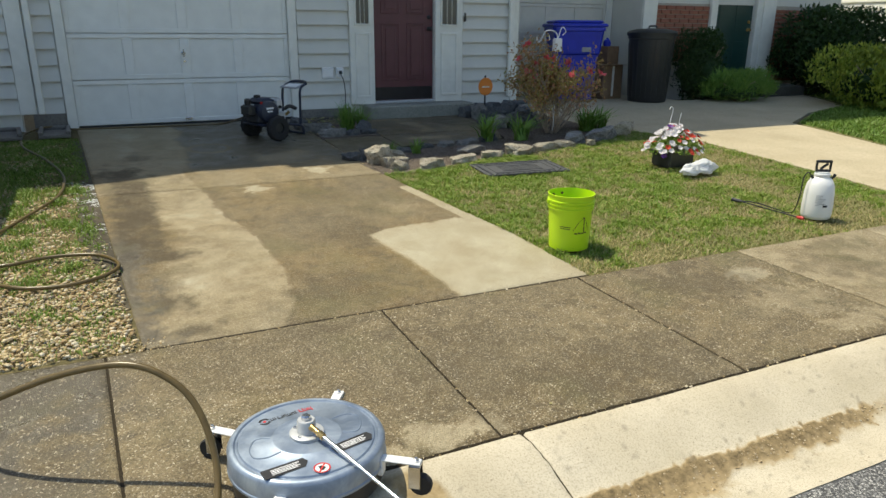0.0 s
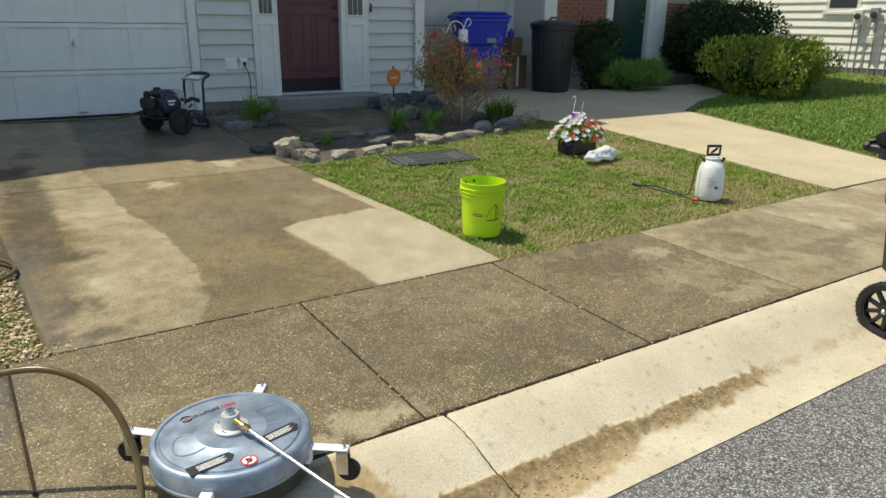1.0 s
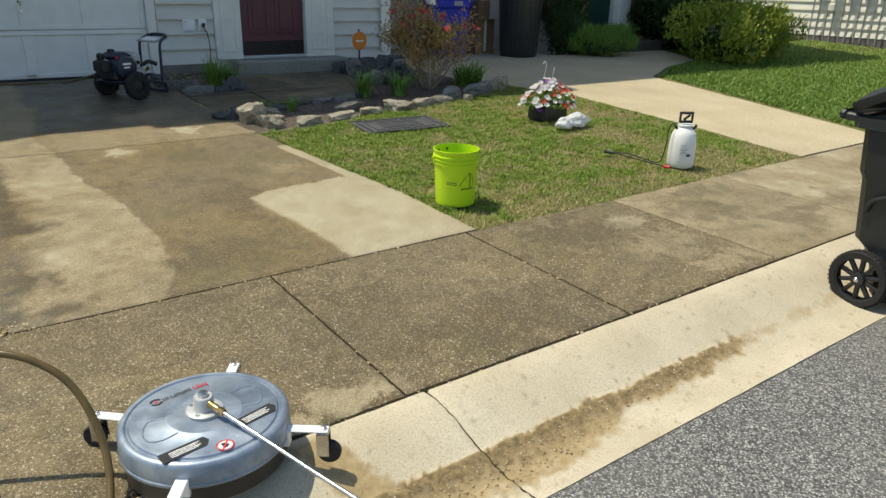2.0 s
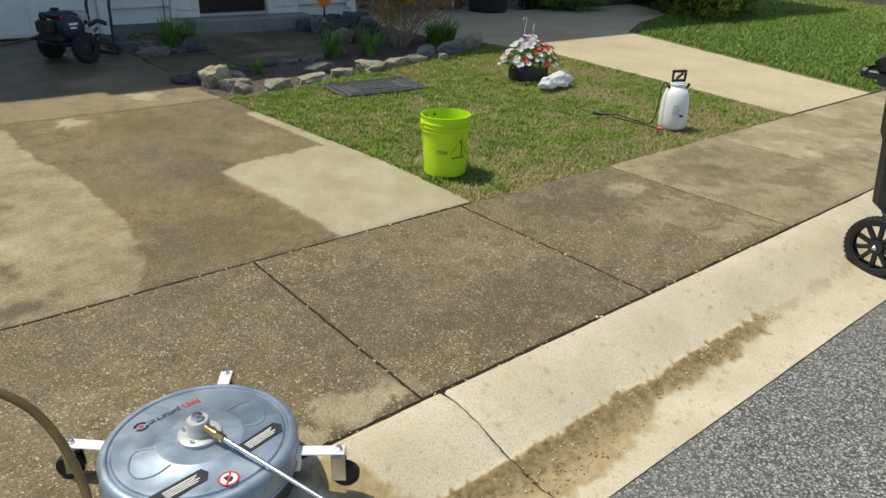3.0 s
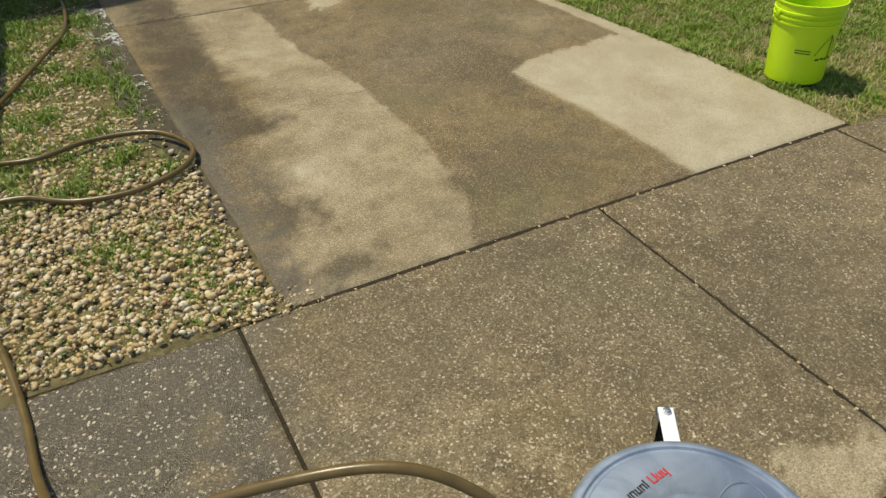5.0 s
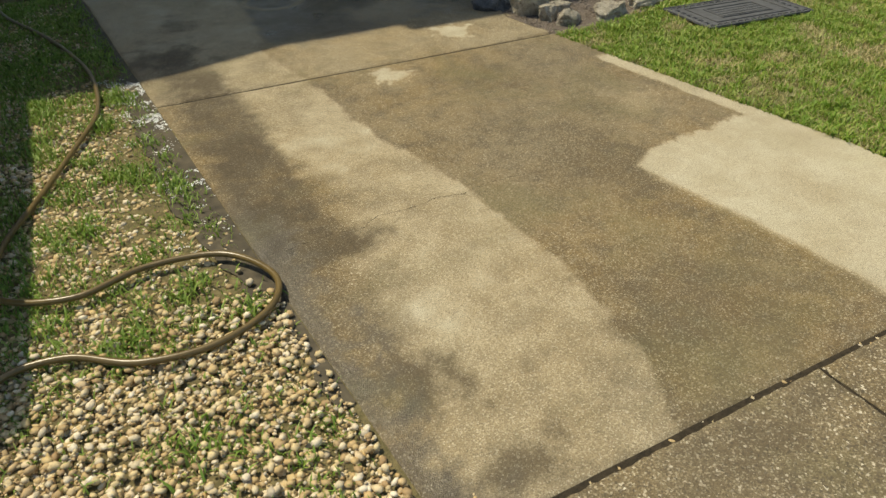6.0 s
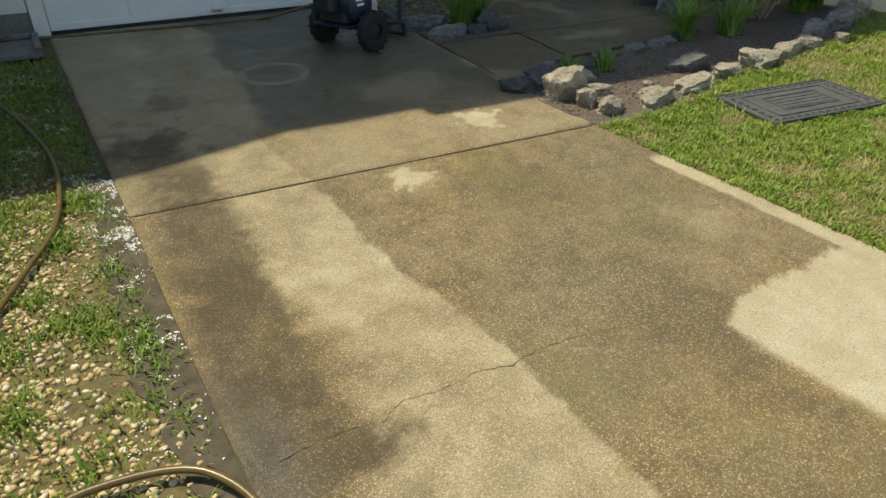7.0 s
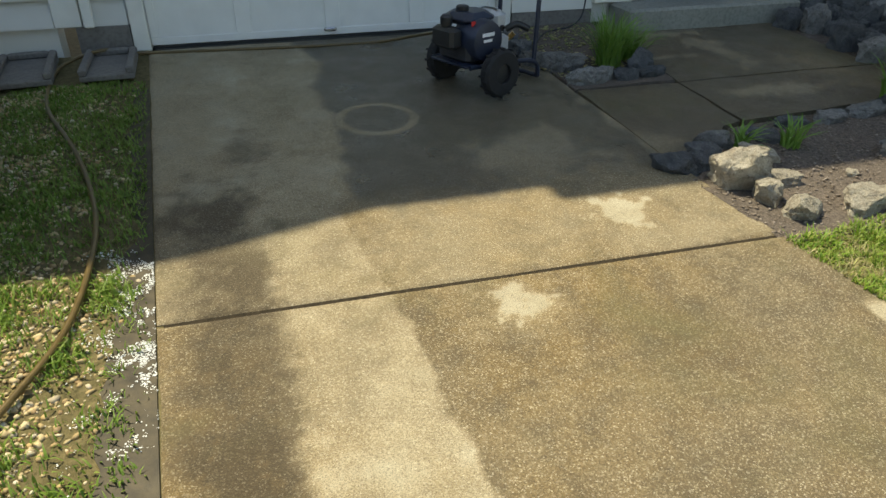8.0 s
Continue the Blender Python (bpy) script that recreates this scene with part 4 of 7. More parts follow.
def build_neighbour():
    root = thing("neighbour_house", Matrix(), "adjoining townhouse with brick entry and beige garage door", "house", kind="structure")
    part("wall", Mesh().box(3.06, 6.10, 7.75, 7.9, 0.2, 7.0).box(6.10, 11.2, 6.83, 7.9, 1.9, 7.0).box(6.10, 6.4, 6.83, 7.74, 0.2, 1.9).box(6.4, 7.62, 6.9, 7.1, 0.2, 1.9).box(9.25, 11.2, 6.9, 7.1, 0.2, 1.9).box(11.1, 11.2, 7.1, 13, 0.2, 7), SIDING, root)
    # unseen roof, overlapping the first house, its eave set to the shadow edge
    part("roof", Mesh().add([(1.9, 5.95, 7.05), (11.6, 5.95, 7.05), (11.6, 9.5, 8.7), (1.9, 9.5, 8.7), (1.9, 5.95, 7.2), (11.6, 5.95, 7.2), (11.6, 9.5, 8.85), (1.9, 9.5, 8.85)],
         [(3, 2, 1, 0), (4, 5, 6, 7), (0, 1, 5, 4), (1, 2, 6, 5), (2, 3, 7, 6), (3, 0, 4, 7)]), SHINGLE, root)
    g = thing("neighbour_garage_door", Matrix(), "closed beige garage door behind the bins", "garage door", kind="structure")
    panel_door(g, 3.45, 5.95, 0.30, 2.40, 7.70, 4, 4, BEIGE)
    part("garage_casing", Mesh().box(3.30, 3.45, 7.66, 7.75, 0.29, 2.5, 0.006), TRIM, root)
    part("garage_casing", Mesh().box(5.95, 6.09, 7.66, 7.75, 0.29, 2.5, 0.006), TRIM, root)
    part("corner_post", Mesh().box(6.06, 6.36, 6.76, 6.83, 0.25, 2.4, 0.008), TRIM, root)
    brick_wall(root, 6.37, 7.60, 0.9, 1.90, 6.80)
    brick_wall(root, 9.28, 10.6, 0.5, 1.90, 6.80)
    for x0, x1 in ((7.61, 7.77), (8.77, 9.27)):
        part("door_surround", Mesh().box(x0, x1, 6.74, 6.9, 0.48, 2.6, 0.01), TRIM, root)
    part("door_surround", Mesh().box(8.90, 9.16, 6.715, 6.738, 0.70, 2.3, 0.01), TRIM, root)
    part("stoop", Mesh().box(7.4, 9.4, 5.95, 6.9, 0.2, 0.47, 0.015), GREY, root)
    d = thing("door_2", Matrix(), "closed dark green door with brass knob", "door", kind="structure")
    part("leaf", Mesh().box(7.775, 8.765, 6.85, 6.9, 0.48, 2.55), GREEN_DOOR, d)
    m = Mesh()
    for x0, x1 in ((7.92, 8.20), (8.34, 8.62)):
        m.box(x0, x1, 6.838, 6.849, 0.66, 1.25, 0.004).box(x0, x1, 6.838, 6.849, 1.40, 2.3, 0.004)
    part("raised_panel", m, GREEN_DOOR, d)
    part("door_knob", Mesh().lathe([(0.03, 0), (0.012, 0.01), (0.012, 0.04), (0.03, 0.05), (0.022, 0.07), (0, 0.072)], 16).moved(pose(8.69, 6.849, 1.46, 90)), BRASS, d, "brass knob", True)
    part("dead_bolt", Mesh().lathe([(0.03, 0), (0.03, 0.015), (0, 0.02)], 16).moved(pose(8.69, 6.849, 1.60, 90)), BRASS, d, smooth=True)


def build_white_house():
    root = thing("white_house", pose(16.3, 0, 0), "white-sided house across the side lawn", "house", kind="structure")
    part("wall", Mesh().box(0.0, 8, -6.5, 16, 0.1, 6.5), WHITE_SIDING, root)
    turn = pose(0, 0, 0, 0, 0, -90)
    # boards run along the wall that faces the lawn
    siding("siding_board", root, -16, 6.5, 0.42, 3.2, 0.0, WHITE_SIDING, 0.2, turn)
    part("foundation", Mesh().box(-0.03, 0.0, -6.5, 16, 0.1, 0.42), BLOCK, root)
    part("roof", Mesh().add([(-0.4, -7, 6.5), (8.4, -7, 6.5), (8.4, 16.5, 6.5), (-0.4, 16.5, 6.5), (4, -7, 9.5), (4, 16.5, 9.5)], [(0, 1, 4), (1, 2, 5, 4), (2, 3, 5), (3, 0, 4, 5), (3, 2, 1, 0)]), SHINGLE, root)
    w = part("window", Mesh().box(-0.04, 0.02, 6.55, 7.45, 1.78, 3.2, 0.01), TRIM, root, "white-framed window")
    part("pane", Mesh().box(-0.046, -0.041, 6.65, 7.35, 1.88, 3.1), GLASS, w)
    part("sill", Mesh().box(-0.08, -0.041, 6.5, 7.5, 1.72, 1.79, 0.006), TRIM, w)


build_house()
build_neighbour()
build_white_house()


# ---- things: on the sidewalk and lawn ----
def at_ground(x, y, rz=0.0, lift=0.0, rx=0.0, ry=0.0):
    return pose(x, y, ground_z(x, y) + lift, rx, ry, rz)


def build_surface_cleaner():
    root = thing("surface_cleaner", pose(-2.065, -1.225, -0.0245), "round aluminium pressure-washer surface cleaner on four casters", "surface cleaner")
    R = 0.254
    disc = part("housing", Mesh().lathe([(R - 0.012, 0.083), (R, 0.085), (R + 0.003, 0.088), (R + 0.003, 0.096), (R, 0.099), (R, 0.152), (R - 0.006, 0.161), (R - 0.016, 0.165), (R - 0.022, 0.164), (R - 0.026, 0.1585), (R - 0.032, 0.1585), (R - 0.036, 0.164), (R - 0.05, 0.1655), (0.118, 0.1665), (0.114, 0.1695), (0.109, 0.170), (0.04, 0.1705), (0.0, 0.1705)], 72), LID, root, "spun aluminium housing with water spots", True)
    part("skirt", Mesh().lathe([(R - 0.016, 0.022), (R - 0.010, 0.022), (R - 0.008, 0.095), (R - 0.018, 0.095)], 64, caps=False), BLACK_PLASTIC, root, "black brush skirt", True)
    # pressed ridges: a wing on two sides of the hub
    for q in (0, 180):
        pts = [(0.100, 0.052), (0.15, 0.062), (0.185, 0.045), (0.188, 0.0), (0.165, -0.045), (0.14, -0.052), (0.108, -0.036)]
        line = [pose(0, 0, 0, 0, 0, q + 4) @ Vector((x, y, 0.1662)) for x, y in pts]
        part("pressed_ridge", Mesh().tube(curve(line, 6), 0.0026, 6), LID, disc, smooth=True)
    hub = part("hub", Mesh().lathe([(0.056, 0.170), (0.056, 0.180), (0.052, 0.183), (0.032, 0.183), (0.030, 0.186), (0.030, 0.222), (0.027, 0.226), (0, 0.226)], 36), ALLOY, root, "cast grey swivel hub", True)
    for k in range(4):
        a = radians(45 + 90 * k)
        part("bolt", Mesh().lathe([(0.006, 0.183), (0.006, 0.188), (0.0, 0.189)], 6, (0.044 * math.cos(a), 0.044 * math.sin(a), 0)), STEEL, hub)
    part("cap", Mesh().lathe([(0.016, 0.226), (0.016, 0.237), (0.012, 0.241), (0, 0.242)], 6), STEEL, hub, "hexagonal steel cap")
    d = Vector((0.365, -0.918, -0.155)).normalized()
    p = Vector((0.006, -0.016, 0.210))
    part("elbow", Mesh().tube([p - 0.010 * d, p + 0.012 * d, p + 0.022 * d, p + 0.05 * d], [0.012, 0.012, 0.009, 0.009], 12), BRASS, hub, "brass elbow fitting", True)
    d = Vector((0.365, -0.918, -0.155)).normalized()
    e = p + 0.80 * d
    lance = part("lance", Mesh().tube(curve([p + 0.04 * d, p + 0.4 * d, e, e + Vector((0.07, -0.17, -0.09)), Vector((e.x + 0.12, e.y - 0.30, -0.112))], 5), 0.0068, 12), STEEL, root, "steel wand lying over the kerb", True)
    part("collar", Mesh().tube([p + 0.05 * d, p + 0.075 * d], 0.0115, 6), BRASS, lance, "brass nut", False)
    part("grip", Mesh().tube([e - 0.14 * d, e], 0.015, 12), BLACK_PLASTIC, lance, smooth=True)
    for a in (57, 137, -37, -123):
        t = pose(0, 0, 0, 0, 0, a)
        arm = part("arm", Mesh().box(R - 0.01, 0.382, -0.018, 0.018, 0.114, 0.120, 0.002).moved(t), WHITE_PLASTIC, root, "white-painted steel bracket")
        k = Mesh().box(R - 0.012, R + 0.006, -0.018, 0.018, 0.06, 0.114, 0.002).moved(t)
        part("lug", k, WHITE_PLASTIC, arm)
        part("bolt", Mesh().lathe([(0.010, 0.120), (0.010, 0.126), (0.006, 0.128), (0.006, 0.133), (0, 0.134)], 8, (0.366, 0, 0)).moved(t), STEEL, arm)
        c = part("caster", Mesh().box(0.346, 0.384, -0.022, -0.018, 0.030, 0.113, 0.002).box(0.346, 0.384, 0.018, 0.022, 0.030, 0.113, 0.002).box(0.346, 0.384, -0.022, 0.022, 0.106, 0.113, 0.002).moved(t), STEEL, root, "steel caster fork")
        w = Mesh().lathe([(0.012, -0.014), (0.034, -0.014), (0.038, -0.008), (0.038, 0.008), (0.034, 0.014), (0.012, 0.014)], 24)
        part("wheel", w.moved(t @ pose(0.382, 0, 0.039, 90)), RUBBER, c, "black caster wheel", True)
    # lettering and warning labels, kept as plain shapes
    t = pose(-0.028, 0.149, 0.1672, 0, 0, 8)
    mark = Mesh()
    for a0, a1 in ((20, 170), (200, 350)):
        arc = [(0.016 * math.cos(radians(q)), 0.016 * math.sin(radians(q))) for q in range(a0, a1, 12)]
        for (x0, y0), (x1, y1) in zip(arc, arc[1:]):
            mark.add([(0.75 * x0, 0.75 * y0, 0), (1.25 * x0, 1.25 * y0, 0), (1.25 * x1, 1.25 * y1, 0), (0.75 * x1, 0.75 * y1, 0)], [(0, 1, 2, 3)])
    part("emblem", mark.moved(t @ pose(-0.082, 0, 0)), INK, disc, "black swirl emblem")
    part("emblem_dot", Mesh().lathe([(0.006, 0), (0, 0.0002)], 14).moved(t @ pose(-0.082, 0, 0)), RED, disc)
    word = Mesh()
    for i, (x, w) in enumerate(((-0.047, 0.009), (-0.036, 0.006), (-0.028, 0.014), (-0.012, 0.009), (-0.001, 0.009), (0.010, 0.009), (0.021, 0.006))):
        word.box(1.3 * x, 1.3 * x + 0.0032, -0.008, 0.007 + (0.006 if i == 6 else 0), 0, 0.0006)
        if w > 0.007:
            word.box(1.3 * (x + w) - 0.0034, 1.3 * (x + w) - 0.0002, -0.008, 0.007, 0, 0.0006).box(1.3 * x + 0.0033, 1.3 * (x + w) - 0.0035, 0.0042 if i % 2 else -0.008, 0.007 if i % 2 else -0.0052, 0, 0.0006)
    part("word_bar", word.moved(t), INK, disc, "black lettering bars")
    word = Mesh()
    for x, w, lo in ((0.032, 0.013, 0), (0.047, 0.009, 0), (0.058, 0.009, -0.004)):
        hi = 0.013 if x < 0.04 else 0.007
        word.box(1.3 * x, 1.3 * x + 0.0034, -0.008, hi, 0, 0.0006).box(1.3 * (x + w) - 0.0034, 1.3 * (x + w), -0.008 + 2 * lo, hi, 0, 0.0006)
        word.box(1.3 * x + 0.0035, 1.3 * (x + w) - 0.0035, -0.008, -0.0052, 0, 0.0006)
    part("word_bar", word.moved(t), RED, disc, "red lettering bars")
    for x, y, a in ((0.122, -0.102, 14), (-0.108, -0.152, 8)):
        t = pose(x, y, 0.1672, 0, 0, a)
        lab = part("warning_label", Mesh().prism([(-0.070, -0.023), (0.058, -0.023), (0.074, 0.0), (0.066, 0.023), (-0.070, 0.023)], 0, 0.0006).moved(t), INK, disc, "black warning label")
        k = Mesh()
        for r in range(4):
            k.box(-0.042, 0.040 + 0.008 * (r % 2), -0.013 + r * 0.0072, -0.0098 + r * 0.0072, 0.0006, 0.0009)
        part("text_bar", k.moved(t), CHALK, lab)
    t = pose(-0.005, -0.195, 0.1672, 0, 0, 10)
    r0 = part("prohibition_label", Mesh().lathe([(0.026, 0), (0, 0.0003)], 28).moved(t), CHALK, disc, "round red and white warning label")
    ring = Mesh().rings([[(r * math.cos(q * math.pi / 16), r * math.sin(q * math.pi / 16), 0.0008) for q in range(32)] for r in (0.026, 0.021)])
    ring.box(-0.022, 0.022, -0.0025, 0.0025, 0.0005, 0.0009)
    part("red_ring", ring.moved(t @ pose(0, 0, 0, 0, 0, 45)), RED, r0)
    part("symbol", Mesh().box(-0.008, 0.004, -0.012, 0.012, 0.0003, 0.0007).box(0.004, 0.010, -0.008, 0.002, 0.0003, 0.0007).moved(t), INK, r0)


def build_hose():
    """One long brown hose: from the washer, along the garage, over the gravel in a loop, and up to the cleaner."""
    g = lambda x, y, h=0.009: (x, y, ground_z(x, y) + h)
    pts = [(-1.02, 5.25, 0.46), (-1.10, 5.6, 0.36), g(-1.30, 5.80), g(-1.76, 5.80), g(-2.37, 5.85), g(-2.92, 5.90), (-3.15, 5.84, 0.34), g(-3.37, 5.66, 0.03), g(-3.40, 5.35), g(-3.34, 4.92), g(-3.12, 4.30), g(-2.97, 3.70), g(-2.93, 3.26, 0.02), g(-2.96, 2.84, 0.02), g(-3.07, 2.52, 0.02),
           g(-3.24, 2.09, 0.02), g(-3.38, 1.75, 0.02), g(-3.40, 1.45, 0.02), g(-3.18, 1.31, 0.03), g(-2.95, 1.37, 0.03), g(-2.70, 1.32, 0.03), g(-2.58, 1.12, 0.03), g(-2.64, 0.96, 0.03), g(-2.83, 0.88, 0.025), g(-3.04, 0.91, 0.025), g(-3.22, 1.03, 0.025), g(-3.40, 1.02, 0.02), g(-3.45, 0.80, 0.015),
           g(-3.39, 0.55, 0.015), g(-3.33, 0.34, 0.015), g(-3.28, 0.14, 0.015), g(-3.24, -0.10), (-3.21, -0.34, 0.02), (-3.13, -0.60, 0.11), (-2.98, -0.75, 0.24), (-2.76, -0.86, 0.34), (-2.565, -0.95, 0.375), (-2.44, -1.03, 0.325), (-2.375, -1.11, 0.235), (-2.352, -1.22, 0.10), (-2.39, -1.36, -0.005), (-2.47, -1.45, -0.05), (-2.62, -1.50, -0.075)]
    root = tagged(part("pressure_hose", Mesh().tube(curve(pts, 9), 0.0112, 12), HOSE, None, "", True), "long brown rubber pressure hose looped over the gravel", "hose")
    part("coupling", Mesh().tube([(-1.02, 5.25, 0.46), (-1.02, 5.17, 0.48)], 0.013, 10), BRASS, root, "brass coupling", True)


def build_bucket():
    root = thing("bucket", at_ground(0.150, 0.445, -18, 0.012), "lime green plastic bucket with dark print", "bucket")
    prof = [(0.0, 0.002), (0.124, 0.0), (0.130, 0.006), (0.1435, 0.272), (0.151, 0.274), (0.151, 0.282), (0.145, 0.284), (0.1455, 0.296), (0.153, 0.298), (0.153, 0.306), (0.146, 0.308), (0.147, 0.320), (0.154, 0.322), (0.154, 0.330), (0.148, 0.332), (0.149, 0.360), (0.153, 0.362), (0.153, 0.368), (0.147, 0.369), (0.145, 0.34), (0.127, 0.012), (0.0, 0.010)]
    part("shell", Mesh().lathe(prof, 56, caps=False), LIME, root, "lime plastic shell with ribbed rim", True)
    bail = [(0.157 * math.cos(a), 0.157 * math.sin(a), 0.315 - 0.075 * math.sin(a)) for a in [math.pi * k / 24 for k in range(25)]]
    part("bail", Mesh().tube(bail, 0.0022, 6), STEEL, root, "thin wire handle", True)
    for s in (-1, 1):
        part("ear", Mesh().lathe([(0.013, 0), (0.013, 0.010), (0, 0.012)], 12).moved(pose(0.151 * s, 0, 0.315, 0, 90 * s)), LIME, root, smooth=True)

    def on_shell(a, z, lift=0.0012):
        r = 0.130 + (z - 0.006) / 0.266 * 0.0135 + lift
        return r * math.cos(radians(a)), r * math.sin(radians(a)), z

    def stroke(m, line, w=0.0035):
        for (a0, z0), (a1, z1) in zip(line, line[1:]):
            n = max(1, int(abs(a1 - a0) / 6))
            for k in range(n):
                p, q = (a0 + (a1 - a0) * k / n, z0 + (z1 - z0) * k / n), (a0 + (a1 - a0) * (k + 1) / n, z0 + (z1 - z0) * (k + 1) / n)
                dz = w if abs(q[1] - p[1]) < abs(q[0] - p[0]) * 0.0023 else 0
                da = 0 if dz else w / 0.0024
                m.add([on_shell(p[0] - da / 2, p[1] - dz / 2), on_shell(q[0] - da / 2, q[1] - dz / 2), on_shell(q[0] + da / 2, q[1] + dz / 2), on_shell(p[0] + da / 2, p[1] + dz / 2)], [(0, 1, 2, 3)])
    m = Mesh()
    c = -72
    stroke(m, [(c - 26, 0.145), (c - 12, 0.20), (c + 2, 0.235), (c + 12, 0.20), (c + 20, 0.145)], 0.004)
    stroke(m, [(c + 2, 0.235), (c + 4, 0.21), (c + 6, 0.13)], 0.007)
    for k in range(4):
        stroke(m, [(c - 22 + 10 * k, 0.125 + 0.004 * (k % 2)), (c - 14 + 10 * k, 0.125)], 0.010)
    for z in (0.165, 0.153):
        stroke(m, [(c - 62, z + 0.004), (c - 34, z)], 0.005)
    stroke(m, [(c + 36, 0.25), (c + 44, 0.245)], 0.02)
    tagged(part("print", m, GREEN_INK, root, "dark printed outline and bars"), kind="stuff")
    for a, z, w in ((128, 0.325, 0.018), (150, 0.338, 0.012), (98, 0.335, 0.010)):
        spot = Mesh().lathe([(w, 0), (w * 0.6, 0.003), (0, 0.004)], 9).moved(pose(0.141 * math.cos(radians(a)), 0.141 * math.sin(radians(a)), z, 0, -86, a))
        part("dirt_spot", spot, EARTH, root, "speck of mud inside the rim")


def build_sprayer():
    root = thing("garden_sprayer", at_ground(2.385, 0.30, -28, 0.014), "white plastic pump sprayer with black handle on the grass", "sprayer")
    tank = part("tank", Mesh().lathe([(0.0, 0.0), (0.092, 0.0), (0.104, 0.010), (0.109, 0.03), (0.110, 0.11), (0.106, 0.20), (0.097, 0.262), (0.080, 0.300), (0.056, 0.323), (0.047, 0.330), (0.0, 0.330)], 44), WHITE_POLY, root, "white translucent tank", True)
    part("neck_ring", Mesh().lathe([(0.048, 0.330), (0.058, 0.334), (0.058, 0.348), (0.050, 0.352), (0.050, 0.362), (0.0, 0.364)], 36), WHITE_PLASTIC, root, smooth=True)
    h = Mesh().box(-0.058, 0.058, -0.014, 0.014, 0.362, 0.380, 0.005)
    h.box(-0.058, -0.046, -0.012, 0.012, 0.378, 0.435, 0.004).box(0.046, 0.058, -0.012, 0.012, 0.378, 0.435, 0.004).box(-0.060, 0.060, -0.013, 0.013, 0.432, 0.452, 0.005)
    hd = part("pump_handle", h, BLACK_PLASTIC, root, "black pump handle loop")
    part("pump_rod", Mesh().tube([(-0.02, 0, 0.385), (0.03, 0, 0.425)], 0.010, 10), BLACK_PLASTIC, hd, smooth=True)
    part("relief_valve", Mesh().tube([(0.055, 0, 0.30), (0.090, 0.0, 0.325), (0.098, 0, 0.345)], [0.010, 0.010, 0.013], 10), BLACK_PLASTIC, root, smooth=True)
    part("outlet", Mesh().tube([(-0.055, 0, 0.30), (-0.083, 0, 0.335)], 0.011, 10), BLACK_PLASTIC, root, smooth=True)
    k = Mesh()
    for i, (x0, x1) in enumerate(((-42, -18), (-42, -26), (-42, -8), (-42, -12), (-42, -20), (-40, -4), (-42, -30))):
        for q in range(x0, x1, 6):
            z = 0.19 - i * 0.0125
            ring = [(0.1112 * math.cos(radians(-90 + w * 1.0)), 0.1112 * math.sin(radians(-90 + w * 1.0))) for w in (q + 8, q + 12.6)]
            k.add([(*ring[0], z), (*ring[1], z), (*ring[1], z + 0.005), (*ring[0], z + 0.005)], [(0, 1, 2, 3)])
    part("text_bar", k, PALE_INK, tank, "grey print bars")
    k = Mesh()
    ring = [(0.1114 * math.cos(radians(-90 + w)), 0.1114 * math.sin(radians(-90 + w))) for w in (-6, 0, 6, 12)]
    k.add([(x, y, z) for z in (0.105, 0.122) for x, y in ring], [(i, i + 1, i + 5, i + 4) for i in range(3)])
    part("label_block", k, INK, tank)
    part("thin_hose", Mesh().tube(curve([(-0.083, 0, 0.335), (-0.11, 0.0, 0.355), (-0.138, -0.005, 0.31), (-0.15, -0.01, 0.16), (-0.17, 0.03, 0.03), (-0.25, 0.12, 0.03), (-0.36, 0.24, 0.05), (-0.46, 0.30, 0.05)], 7), 0.0045, 7), BLACK_PLASTIC, root, "thin dark supply hose", True)
    w = part("wand", Mesh().tube([(-0.475, 0.29, 0.05), (-0.19, -0.13, 0.03)], 0.005, 8), BLACK_PLASTIC, root, "black spray wand on the grass", True)
    part("trigger_grip", Mesh().tube([(-0.53, 0.34, 0.055), (-0.47, 0.285, 0.05)], [0.016, 0.013], 10), ENGINE, w, "dark trigger grip", True)
    part("nozzle", Mesh().tube([(-0.195, -0.122, 0.03), (-0.18, -0.145, 0.03), (-0.165, -0.165, 0.03)], [0.010, 0.015, 0.012], 12), RED, w, "red-orange nozzle", True)


